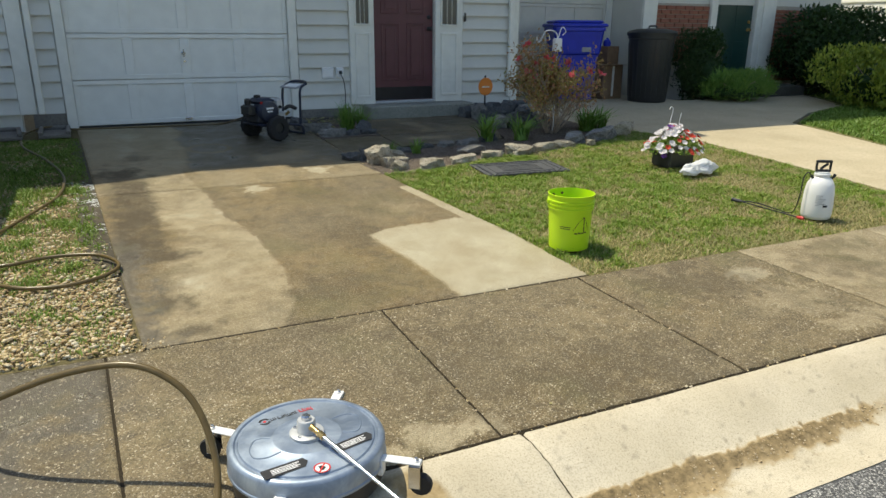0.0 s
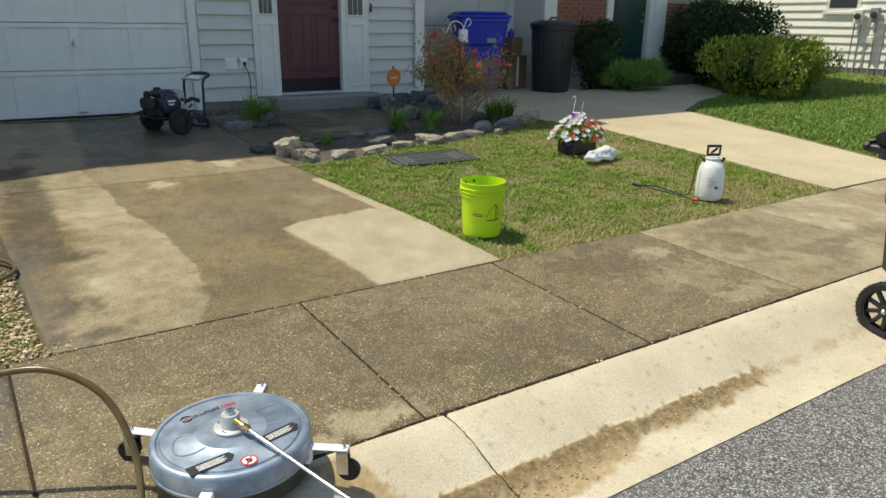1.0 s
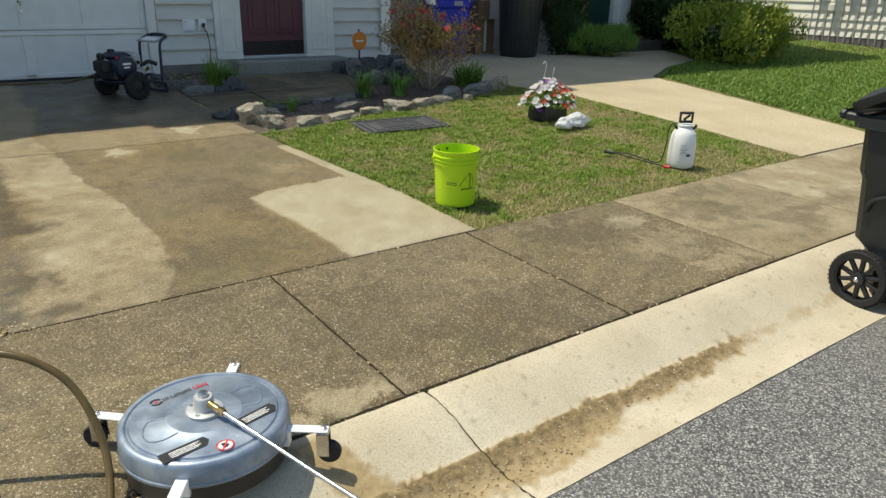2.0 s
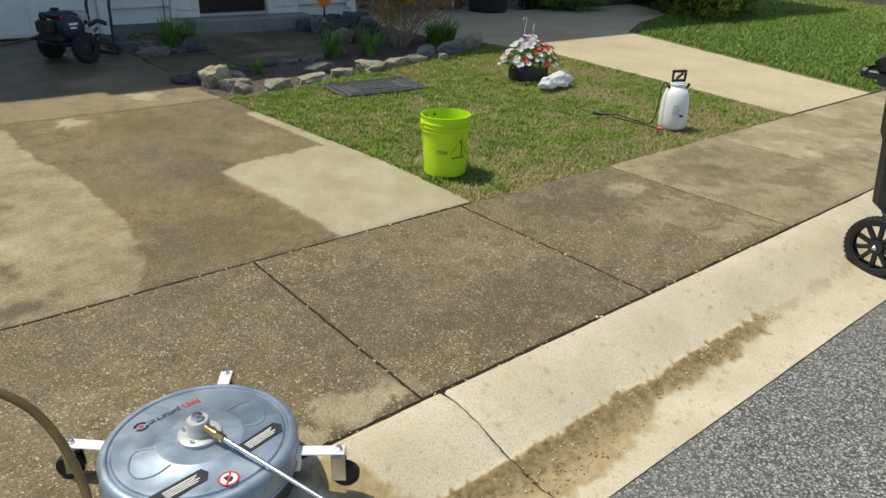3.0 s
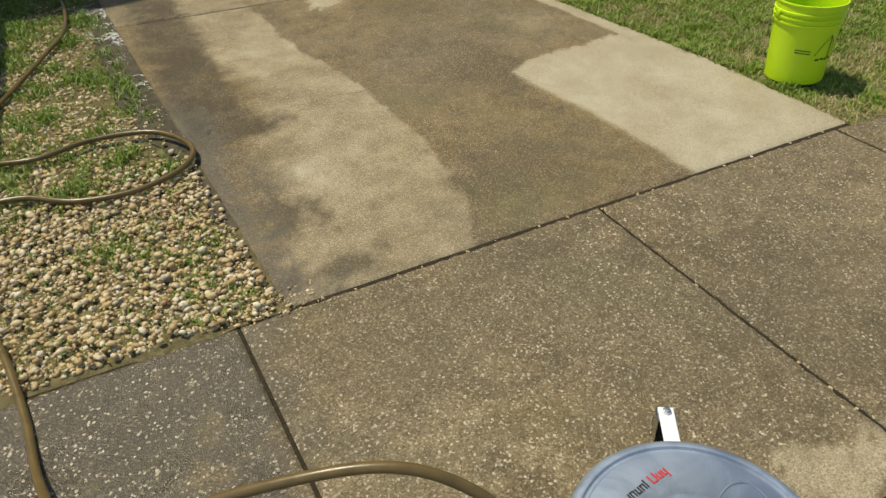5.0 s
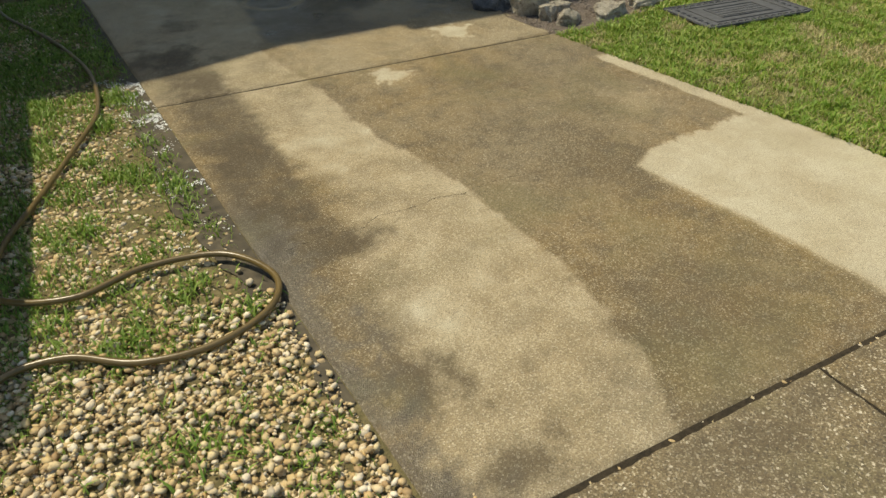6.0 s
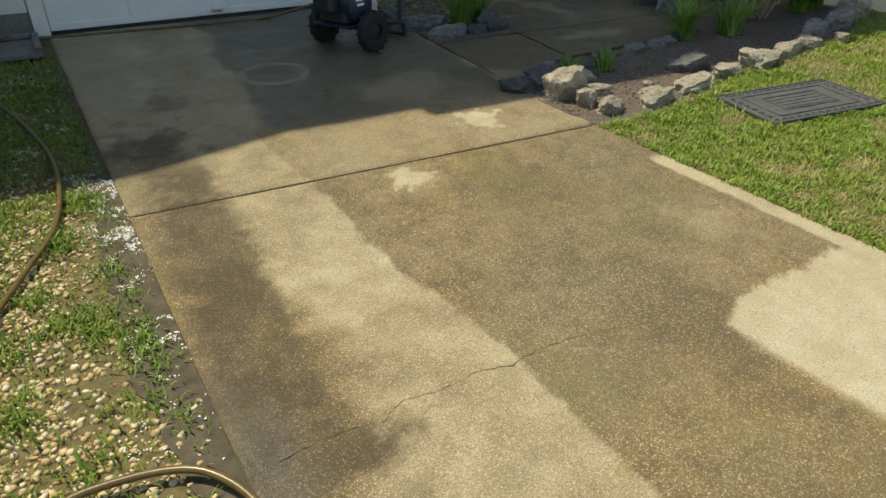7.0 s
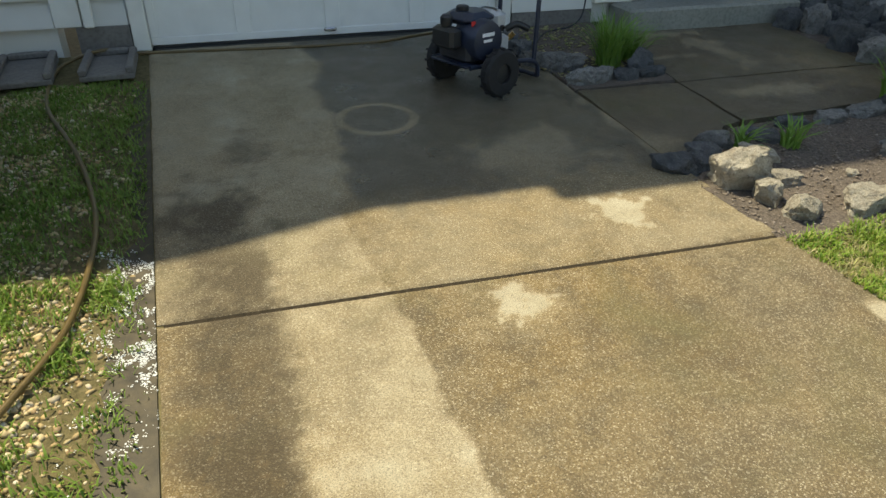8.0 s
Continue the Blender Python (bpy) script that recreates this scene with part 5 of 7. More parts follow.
def build_mat():
    root = thing("door_mat", at_ground(1.015, 2.495, -5, 0.016, rx=2.7), "grey rubber door mat laid on the grass", "door mat")
    w, d = 0.43, 0.235
    part("base", Mesh().box(-w, w, -d, d, 0, 0.007, 0.002), MAT_RUBBER, root)
    m = Mesh()
    for k, s in enumerate((1.0, 0.74, 0.56)):
        a, b = w * s if k == 0 else w - 0.105 * k - 0.012, d - 0.062 * k - (0.012 if k else 0)
        t = 0.010
        m.box(-a, a, -b, -b + t, 0.0072, 0.013, 0.002).box(-a, a, b - t, b, 0.0072, 0.013, 0.002)
        m.box(-a, -a + t, -b + t, b - t, 0.0072, 0.013, 0.002).box(a - t, a, -b + t, b - t, 0.0072, 0.013, 0.002)
    part("raised_border", m, MAT_RUBBER, root)
    m = Mesh()
    for i in range(15):
        x = -w + 0.05 + i * 0.0545
        for y in (-d + 0.036, d - 0.036):
            m.tube(curve([(x - 0.018, y - 0.010, 0.009), (x, y + 0.012, 0.010), (x + 0.018, y - 0.008, 0.009)], 4), 0.0042, 6)
    for i in range(6):
        for x in (-w + 0.055, w - 0.055):
            y = -d + 0.09 + i * 0.058
            m.tube(curve([(x - 0.012, y - 0.014, 0.009), (x + 0.012, y, 0.010), (x - 0.012, y + 0.016, 0.009)], 4), 0.0042, 6)
    for r in range(4):
        for c in range(9):
            m.box(-0.19 + c * 0.042, -0.155 + c * 0.042, -0.075 + r * 0.04, -0.058 + r * 0.04, 0.0072, 0.0115, 0.002)
    tagged(part("scroll_relief", m, MAT_RUBBER, root), kind="stuff")


def blob_stone(sx, sy, sz, seed, flat=0.55):
    """A broken field stone: a block split along planes, with a pitted skin."""
    rng = random.Random(seed)
    bm = bmesh.new()
    bmesh.ops.create_icosphere(bm, subdivisions=5 if sx * sy > 0.008 else 4, radius=1.0)
    planes = []
    for k in range(8):
        a = 2 * math.pi * (k + rng.uniform(-0.35, 0.35)) / 8
        n = Vector((math.cos(a), math.sin(a), rng.uniform(-0.35, 0.45))).normalized()
        planes.append((n, rng.uniform(0.62, 0.92)))
    for _ in range(3):
        n = Vector((rng.uniform(-0.7, 0.7), rng.uniform(-0.7, 0.7), 1)).normalized()
        planes.append((n, rng.uniform(0.62, 0.85)))
    planes.append((Vector((rng.uniform(-0.16, 0.16), rng.uniform(-0.16, 0.16), 1)).normalized(), flat))
    o = Vector((seed * 3.1, seed * 1.7, 0))
    for v in bm.verts:
        p = v.co.copy()
        p /= (p.x ** 4 + p.y ** 4 + p.z ** 4) ** 0.25
        for n, d in planes:
            k = p.dot(n) - d * (1 + 0.10 * noise.noise(p * 2.3 + o))
            if k > 0:
                p -= n * k
        lay = 0.025 * math.sin(9 * p.z + 3 * noise.noise(p * 1.5 + o))
        p *= 1 + 0.10 * noise.fractal(p * 1.9 + o, 0.7, 2.0, 3) + 0.07 * noise.fractal(p * 6.5 + o, 0.8, 2.1, 4) + lay
        v.co = Vector((p.x * sx, p.y * sy, max(-0.5, p.z) * sz))
    low = min(v.co.z for v in bm.verts)
    for v in bm.verts:
        v.co.z -= low
    me = bpy.data.meshes.new("stone")
    bm.to_mesh(me)
    bm.free()
    me.polygons.foreach_set("use_smooth", [True] * len(me.polygons))
    me.set_sharp_from_angle(angle=radians(26))
    return me


def build_stones():
    rng = random.Random(5)
    looks = ((ROCK, "pale tan field stone edging the flower bed"), (SLATE, "dark wet slate beside the walk"), (GREY_ROCK, "grey field stone in the bed edging"))
    # x, y, half width, half depth, height scale, turn, look, tilt
    rows = [(-0.17, 3.22, 0.150, 0.110, 0.165, -20, 0, 8), (0.10, 3.43, 0.130, 0.060, 0.070, -32, 0, 14), (0.05, 3.19, 0.120, 0.075, 0.055, -6, 0, 6), (-0.13, 3.05, 0.085, 0.075, 0.090, 30, 0, -12), (-0.08, 2.90, 0.110, 0.080, 0.085, 12, 0, 10),
            (-0.37, 3.44, 0.125, 0.085, 0.065, -28, 1, 8), (-0.19, 3.46, 0.120, 0.085, 0.080, 14, 1, -8), (-0.02, 3.63, 0.130, 0.050, 0.070, -30, 2, 5), (0.30, 3.64, 0.125, 0.080, 0.035, -25, 1, 5), (0.40, 2.99, 0.06, 0.04, 0.02, 10, 0, 0),
            (0.25, 2.89, 0.150, 0.095, 0.085, 8, 0, 4), (0.65, 2.98, 0.205, 0.105, 0.070, 6, 0, 6), (1.05, 3.10, 0.180, 0.080, 0.070, 16, 0, 4), (0.92, 3.30, 0.185, 0.085, 0.090, -4, 2, 0), (1.41, 3.16, 0.225, 0.120, 0.095, 8, 0, 5),
            (1.80, 3.24, 0.200, 0.100, 0.085, 14, 0, 4), (2.07, 3.30, 0.180, 0.095, 0.080, 2, 0, 6), (2.34, 3.44, 0.170, 0.100, 0.120, 10, 2, 0), (2.44, 3.27, 0.090, 0.07, 0.075, 40, 0, 0),
            (2.86, 3.60, 0.340, 0.105, 0.120, 20, 2, 6), (3.30, 3.76, 0.240, 0.105, 0.130, 24, 0, 4), (3.50, 3.96, 0.16, 0.11, 0.11, 10, 0, 0), (0.44, 3.17, 0.045, 0.03, 0.028, 20, 0, 0)]
    rows += [(0.58, 3.76, 0.12, 0.07, 0.05, 0, 1, 0), (0.83, 3.76, 0.115, 0.07, 0.055, 6, 2, 0), (1.12, 3.79, 0.150, 0.08, 0.065, 6, 2, 0), (1.42, 3.90, 0.14, 0.08, 0.065, 12, 1, 0)]
    rows += [(-0.33, 4.98, 0.23, 0.085, 0.10, -50, 2, 6), (-0.19, 4.66, 0.190, 0.075, 0.085, 8, 2, 4), (0.05, 4.67, 0.105, 0.07, 0.070, 0, 1, 4), (0.24, 4.68, 0.125, 0.07, 0.060, 10, 1, 0), (0.22, 4.78, 0.120, 0.06, 0.115, 10, 1, 10), (-0.42, 5.3, 0.15, 0.09, 0.09, 70, 1, 0), (-0.40, 5.6, 0.15, 0.09, 0.08, 90, 1, 0)]
    near = len(rows)
    for i in range(30):
        a = i / 29
        rows.append((1.96 + 0.95 * rng.random() * (0.4 + a), 4.55 + 1.35 * a + 0.12 * rng.uniform(-1, 1), rng.uniform(0.12, 0.20), rng.uniform(0.08, 0.13), rng.uniform(0.08, 0.16), rng.uniform(-60, 60), 1 if rng.random() < 0.7 else 2, rng.uniform(-14, 14)))
    for i, (x, y, sx, sy, sz, rz, kind, tilt) in enumerate(rows):
        me = blob_stone(sx, sy, sz, i + 1, flat=0.62 if kind == 0 else 0.72)
        ob = part("stone", me, looks[kind][0])
        ob.matrix_world = at_ground(x, y, rz, -0.016 if i < near else -0.004, rx=tilt * 0.6, ry=tilt * 0.4)
        tagged(ob, looks[kind][1], "stone", "stones edging the beds")


def build_pot_and_bag():
    root = thing("flower_pot", at_ground(2.62, 2.14, 10, 0.006) @ Matrix.Diagonal((1.15, 1.15, 0.98, 1.0)), "dark planter of white, red and purple petunias", "flower pot")
    part("pot", Mesh().box(-0.17, 0.17, -0.10, 0.10, 0.0, 0.17, 0.012), BLACK_PLASTIC, root, "dark grey plastic planter box")
    part("rim", Mesh().box(-0.18, 0.18, -0.11, 0.11, 0.155, 0.178, 0.006), BLACK_PLASTIC, root)
    rng = random.Random(8)
    leaves = Mesh()
    for _ in range(420):
        a, r = rng.uniform(0, 6.283), rng.random() ** 0.5
        p = Vector((0.30 * r * math.cos(a), 0.19 * r * math.sin(a), 0.19 + 0.16 * (1 - r * r) * rng.uniform(0.4, 1) - 0.05 * r))
        leaf_quad(leaves, p, rng, 0.045, 0.022)
    part("foliage", leaves, WEED, root, "green stems and leaves")
    for i in range(135):
        a, r = rng.uniform(0, 6.283), rng.random() ** 0.5
        p = Vector((0.33 * r * math.cos(a), 0.22 * r * math.sin(a), 0.22 + 0.17 * (1 - r * r) - 0.07 * r * r + rng.uniform(-0.02, 0.03)))
        out = Vector((p.x, p.y - 0.12, 0.25)).normalized()
        m = Mesh()
        ring = []
        s, up = out.orthogonal().normalized(), out.cross(out.orthogonal().normalized())
        n, R = 10, rng.uniform(0.022, 0.034)
        for k in range(n):
            q = 2 * math.pi * k / n
            rr = R * (1.0 if k % 2 else 0.80)
            ring.append(p + rr * (math.cos(q) * s + math.sin(q) * up) + out * (0.012 + 0.006 * rng.random()))
        m.add([p, *ring], [(0, 1 + k, 1 + (k + 1) % n) for k in range(n)])
        v = rng.random()
        part("flower", m, PETAL_W if v < 0.76 else PETAL_R if v < 0.95 else PETAL_P, root)
    stem = thing("plant_hook", at_ground(2.66, 2.30) @ Matrix.Scale(0.86, 4), "two thin white wire plant stakes", "plant stake")
    part("wire", Mesh().tube(curve([(0, 0, 0.0), (0.03, 0, 0.45), (0.06, 0, 0.62), (0.03, 0, 0.66), (0.0, 0, 0.635)], 6), 0.004, 6), CHALK, stem, smooth=True)
    part("wire", Mesh().tube([(0.16, 0, 0.0), (0.18, 0, 0.50), (0.195, 0, 0.58)], [0.003, 0.003, 0.007], 6), CHALK, stem, smooth=True)
    bm = bmesh.new()
    bmesh.ops.create_icosphere(bm, subdivisions=5, radius=1.0)
    for v in bm.verts:
        p = v.co.copy()
        f = noise.fractal(p * 1.6 + Vector((4, 1, 0)), 0.8, 2.1, 5)
        cr = abs(noise.fractal(p * 3.6 + Vector((9, 2, 5)), 0.7, 2.2, 4))
        k = 1 + 0.26 * f - 0.14 * cr
        waist = 1 - 0.40 * math.exp(-((p.x + 0.25) / 0.24) ** 2)
        v.co = Vector((p.x * 0.25 * (1 + 0.2 * f), p.y * 0.105 * k * waist, max(-0.45, p.z) * 0.085 * k * waist))
    low = min(v.co.z for v in bm.verts)
    for v in bm.verts:
        v.co.z -= low
    me = bpy.data.meshes.new("plastic_bag")
    bm.to_mesh(me)
    bm.free()
    me.polygons.foreach_set("use_smooth", [True] * len(me.polygons))
    ob = part("plastic_bag", me, BAG)
    ob.matrix_world = at_ground(2.56, 1.72, 14, 0.02)
    tagged(ob, "crumpled white plastic bag lying on the grass", "plastic bag")


def leaf_quad(m, p, rng, ln, w, up=0.4):
    """One small folded leaf."""
    d = Vector((rng.uniform(-1, 1), rng.uniform(-1, 1), rng.uniform(-0.6, 1) + up)).normalized()
    s = d.cross(Vector((rng.uniform(-1, 1), rng.uniform(-1, 1), rng.uniform(-1, 1)))).normalized() * w * 0.5
    l = ln * rng.uniform(0.7, 1.3)
    n = d.cross(s).normalized() * w * 0.18
    m.add([p, p + d * l * 0.5 + s + n, p + d * l, p + d * l * 0.5 - s + n], [(0, 1, 2, 3)])


def strap_plant(name, x, y, n, h, spread, width, mat_, label, category, seed, group="", lift=0.0):
    """A tuft of arching strap leaves."""
    rng = random.Random(seed)
    root = thing(name, at_ground(x, y, 0, lift), label, category, group)
    for k in range(n):
        a = rng.uniform(0, 6.283)
        L, sp = h * rng.uniform(0.65, 1.1), spread * rng.uniform(0.3, 1.15)
        d, s = Vector((math.cos(a), math.sin(a), 0)), Vector((-math.sin(a), math.cos(a), 0))
        b = Vector((rng.uniform(-1, 1), rng.uniform(-1, 1), 0)) * spread * 0.22
        m, rows = Mesh(), []
        for i in range(6):
            t = i / 5
            c = b + d * sp * t ** 1.7 + Vector((0, 0, L * (t - 0.32 * t ** 3 * (sp / spread))))
            wd = width * (1 - 0.92 * t ** 2) * 0.5
            rows += [c - s * wd, c + s * wd + Vector((0, 0, wd * 0.3))]
        m.add(rows, [(2 * i, 2 * i + 1, 2 * i + 3, 2 * i + 2) for i in range(5)])
        part("leaf", m, mat_, root)
    return root


build_surface_cleaner()
build_hose()
build_bucket()
build_sprayer()
build_mat()
build_stones()
build_pot_and_bag()
lily = "green strap-leaved daylily tuft in the mulch"
strap_plant("daylily", 0.08, 3.54, 26, 0.17, 0.17, 0.014, BLADE, lily, "plant", 1, "daylilies in the bed")
strap_plant("daylily", 0.36, 3.50, 30, 0.18, 0.18, 0.015, BLADE, lily, "plant", 2, "daylilies in the bed")
strap_plant("daylily", 1.40, 3.86, 70, 0.38, 0.30, 0.020, BLADE, lily, "plant", 3, "daylilies in the bed")
strap_plant("daylily", 1.82, 3.80, 60, 0.36, 0.30, 0.020, BLADE, lily, "plant", 4, "daylilies in the bed")
strap_plant("daylily", 2.98, 4.08, 80, 0.36, 0.36, 0.022, BLADE, lily, "plant", 5, "daylilies in the bed")
strap_plant("daylily", 3.22, 4.16, 60, 0.32, 0.32, 0.022, BLADE, lily, "plant", 6, "daylilies in the bed")
strap_plant("ornamental_grass", 0.06, 4.92, 190, 0.42, 0.30, 0.010, BLADE, "tall green grass clump beside the door step", "plant", 7)
strap_plant("ornamental_grass", 0.26, 4.98, 80, 0.32, 0.24, 0.010, BLADE, "shorter green grass clump with dry blades", "plant", 8)


# ---- things: by the house and at the kerb ----
def build_washer():
    root = thing("pressure_washer", pose(-0.955, 4.76, ground_z(-0.955, 4.76), 0, 0, 24) @ Matrix.Scale(1.04, 4), "dusty navy petrol pressure washer on two wheels", "pressure washer")
    for s in (-1, 1):
        k = Mesh().lathe([(0.055, -0.035), (0.085, -0.038), (0.118, -0.034), (0.132, -0.018), (0.132, 0.018), (0.118, 0.034), (0.085, 0.038), (0.055, 0.035), (0.055, -0.035)], 36, caps=False)
        w = part("wheel", k.moved(pose(0, 0.235 * s, 0.132, 90)), RUBBER, root, "chunky black rubber wheel", True)
        lugs = Mesh()
        for i in range(28):
            a = 2 * math.pi * i / 28
            lugs.box(0.131, 0.137, -0.03 if i % 2 else -0.005, 0.005 if i % 2 else 0.03, -0.006, 0.006).moved(pose(0, 0, 0, 0, math.degrees(a)), len(lugs.v) - 8)
        part("tread", lugs.moved(pose(0, 0.235 * s, 0.132)), RUBBER, w)
        part("rim", Mesh().lathe([(0.0, -0.020), (0.030, -0.024), (0.056, -0.016), (0.058, 0.016), (0.030, 0.024), (0.0, 0.020)], 24).moved(pose(0, 0.235 * s, 0.132, 90)), BLACK_PLASTIC, w, smooth=True)
    part("axle", Mesh().tube([(0, -0.24, 0.132), (0, 0.24, 0.132)], 0.011, 10), ENGINE, root, smooth=True)
    fr = Mesh().tube(curve([(-0.16, -0.16, 0.17), (0.10, -0.16, 0.16), (0.36, -0.16, 0.12), (0.40, -0.16, 0.03)], 6), 0.014, 10)
    fr.tube(curve([(-0.16, 0.16, 0.17), (0.10, 0.16, 0.16), (0.36, 0.16, 0.12), (0.40, 0.16, 0.03)], 6), 0.014, 10)
    fr.tube([(0.40, -0.16, 0.03), (0.40, 0.16, 0.03)], 0.014, 10).box(-0.18, 0.20, -0.15, 0.15, 0.165, 0.178, 0.003)
    part("frame", fr, NAVY, root, "navy tubular steel frame", True)
    h = Mesh()
    for s in (-1, 1):
        h.tube(curve([(0.36, 0.155 * s, 0.12), (0.37, 0.155 * s, 0.34), (0.375, 0.155 * s, 0.47), (0.40, 0.15 * s, 0.53), (0.47, 0.14 * s, 0.565)], 6), 0.014, 10)
    h.tube(curve([(0.47, -0.14, 0.565), (0.50, -0.08, 0.58), (0.50, 0.08, 0.58), (0.47, 0.14, 0.565)], 6), 0.018, 10)
    hd = part("push_handle", h, NAVY, root, "dark curved push handle", True)
    part("panel", Mesh().box(-0.075, 0.06, -0.15, 0.15, 0, 0.014, 0.005).moved(pose(0.41, 0, 0.535, 0, -18)), PALE_INK, hd, "grey instruction panel")
    part("panel_label", Mesh().box(-0.05, 0.03, -0.11, 0.10, 0.0145, 0.0155).moved(pose(0.41, 0, 0.535, 0, -18)), WHITE_PLASTIC, hd)
    part("engine_block", Mesh().box(-0.15, 0.09, -0.13, 0.13, 0.178, 0.30, 0.02), ENGINE, root, "dusty black engine block")
    sh = Mesh().rings([[(0.115 * math.cos(a) * k - 0.04, -0.13 - y, 0.30 + 0.115 * math.sin(a) * k) for a in [2 * math.pi * i / 24 for i in range(24)]] for k, y in ((1.0, -0.12), (1.0, 0.02), (0.92, 0.045), (0.55, 0.055))], True)
    s0 = part("recoil_shroud", sh, NAVY, root, "navy recoil starter shroud", True)
    part("decal", Mesh().box(-0.095, -0.005, -0.1865, -0.1855, 0.33, 0.35).box(-0.085, -0.02, -0.1865, -0.1855, 0.30, 0.315), CHALK, s0, "white lettering bars")
    part("sticker", Mesh().box(0.03, 0.065, -0.152, -0.151, 0.20, 0.33), CHALK, s0, "white specification sticker")
    part("fuel_tank", Mesh().box(-0.14, 0.09, -0.11, 0.12, 0.372, 0.44, 0.03), NAVY, root, "dark fuel tank")
    part("fuel_cap", Mesh().lathe([(0.035, 0.44), (0.036, 0.462), (0.028, 0.468), (0, 0.469)], 20, (-0.06, 0.02, 0)), BLACK_PLASTIC, root, smooth=True)
    part("air_filter", Mesh().box(-0.235, -0.15, -0.09, 0.09, 0.26, 0.375, 0.018), BLACK_PLASTIC, root)
    part("filter_knob", Mesh().lathe([(0.028, 0.375), (0.034, 0.39), (0.034, 0.425), (0.02, 0.44), (0, 0.441)], 18, (-0.195, 0.0, 0)), BLACK_PLASTIC, root, smooth=True)
    mf = part("muffler", Mesh().box(0.085, 0.20, -0.09, 0.09, 0.29, 0.43, 0.028), ALLOY, root, "grey heat-shielded muffler")
    part("exhaust_hole", Mesh().lathe([(0.017, 0), (0.017, 0.012), (0.012, 0.012), (0.012, 0.002), (0, 0.001)], 16).moved(pose(0.142, -0.092, 0.335, 90)), INK, mf)
    part("pump", Mesh().box(0.10, 0.24, -0.07, 0.07, 0.185, 0.28, 0.015), ALLOY, root, "cast pump body")
    part("pump_outlet", Mesh().tube([(0.24, 0, 0.23), (0.30, 0, 0.24), (0.32, -0.02, 0.27)], 0.016, 10), BRASS, root, smooth=True)
    part("spray_gun", Mesh().tube(curve([(0.25, -0.02, 0.30), (0.30, -0.06, 0.33), (0.36, -0.10, 0.30)], 5), 0.020, 10), BLACK_PLASTIC, root, smooth=True)
    part("red_tag", Mesh().box(-0.13, -0.10, -0.135, -0.131, 0.385, 0.41), RED, root)


def build_shrub(name, x, y, rx, ry, h, n, mat_, label, ln, w, seed, ball=1.0, lumps=9, z0=0.0):
    rng = random.Random(seed)
    root = thing(name, at_ground(x, y), label, "shrub")
    limbs = Mesh()
    for _ in range(10):
        a = rng.uniform(0, 6.283)
        e = Vector((rx * 0.7 * math.cos(a), ry * 0.7 * math.sin(a), h * rng.uniform(0.5, 0.85)))
        limbs.tube(curve([(0.05 * math.cos(a), 0.05 * math.sin(a), -0.02), e * 0.5 + Vector((0, 0, 0.05)), e], 4), [0.016 * (1 - i / 10) + 0.004 for i in range(9)], 6)
    part("limbs", limbs, TWIG, root, "thin brown stems", True)
    m = Mesh()
    cl = [(Vector((rng.uniform(-0.65, 0.65), rng.uniform(-0.65, 0.65), rng.uniform(0.35, 0.80))), rng.uniform(0.26, 0.46)) for _ in range(lumps)]
    o = Vector((seed, 2 * seed, 0))
    for k in range(n):
        c, r = cl[rng.randrange(lumps)] if rng.random() < 0.80 else (Vector((0, 0, 0.5)), 0.80)
        d = Vector((rng.gauss(0, 1), rng.gauss(0, 1), rng.gauss(0, 1))).normalized()
        d.z = max(d.z, -0.62)
        q = c + d * r * (1 - 0.30 * rng.random() ** 1.6) * (1 + 0.22 * noise.noise(d * 3 + o + c))
        q.z *= min(1.0, 0.98 / max(0.2, q.z)) if q.z > 1.08 else 1.0
        p = Vector((q.x * rx, q.y * ry, max(z0, q.z * h)))
        leaf_quad(m, p, rng, ln, w, 0.5 * ball)
    part("foliage", m, mat_, root)
    # solid dark core: its colour stands in for shade among the leaves
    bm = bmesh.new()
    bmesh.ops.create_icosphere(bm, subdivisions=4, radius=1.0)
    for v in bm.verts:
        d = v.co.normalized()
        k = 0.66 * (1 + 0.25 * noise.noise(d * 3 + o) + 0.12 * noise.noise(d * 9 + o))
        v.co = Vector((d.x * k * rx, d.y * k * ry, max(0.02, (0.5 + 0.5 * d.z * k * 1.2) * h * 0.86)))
    me = bpy.data.meshes.new("inner_foliage")
    bm.to_mesh(me)
    bm.free()
    part("inner_foliage", me, YEW, root, "dark solid core standing in for shade between the leaves")
    return root


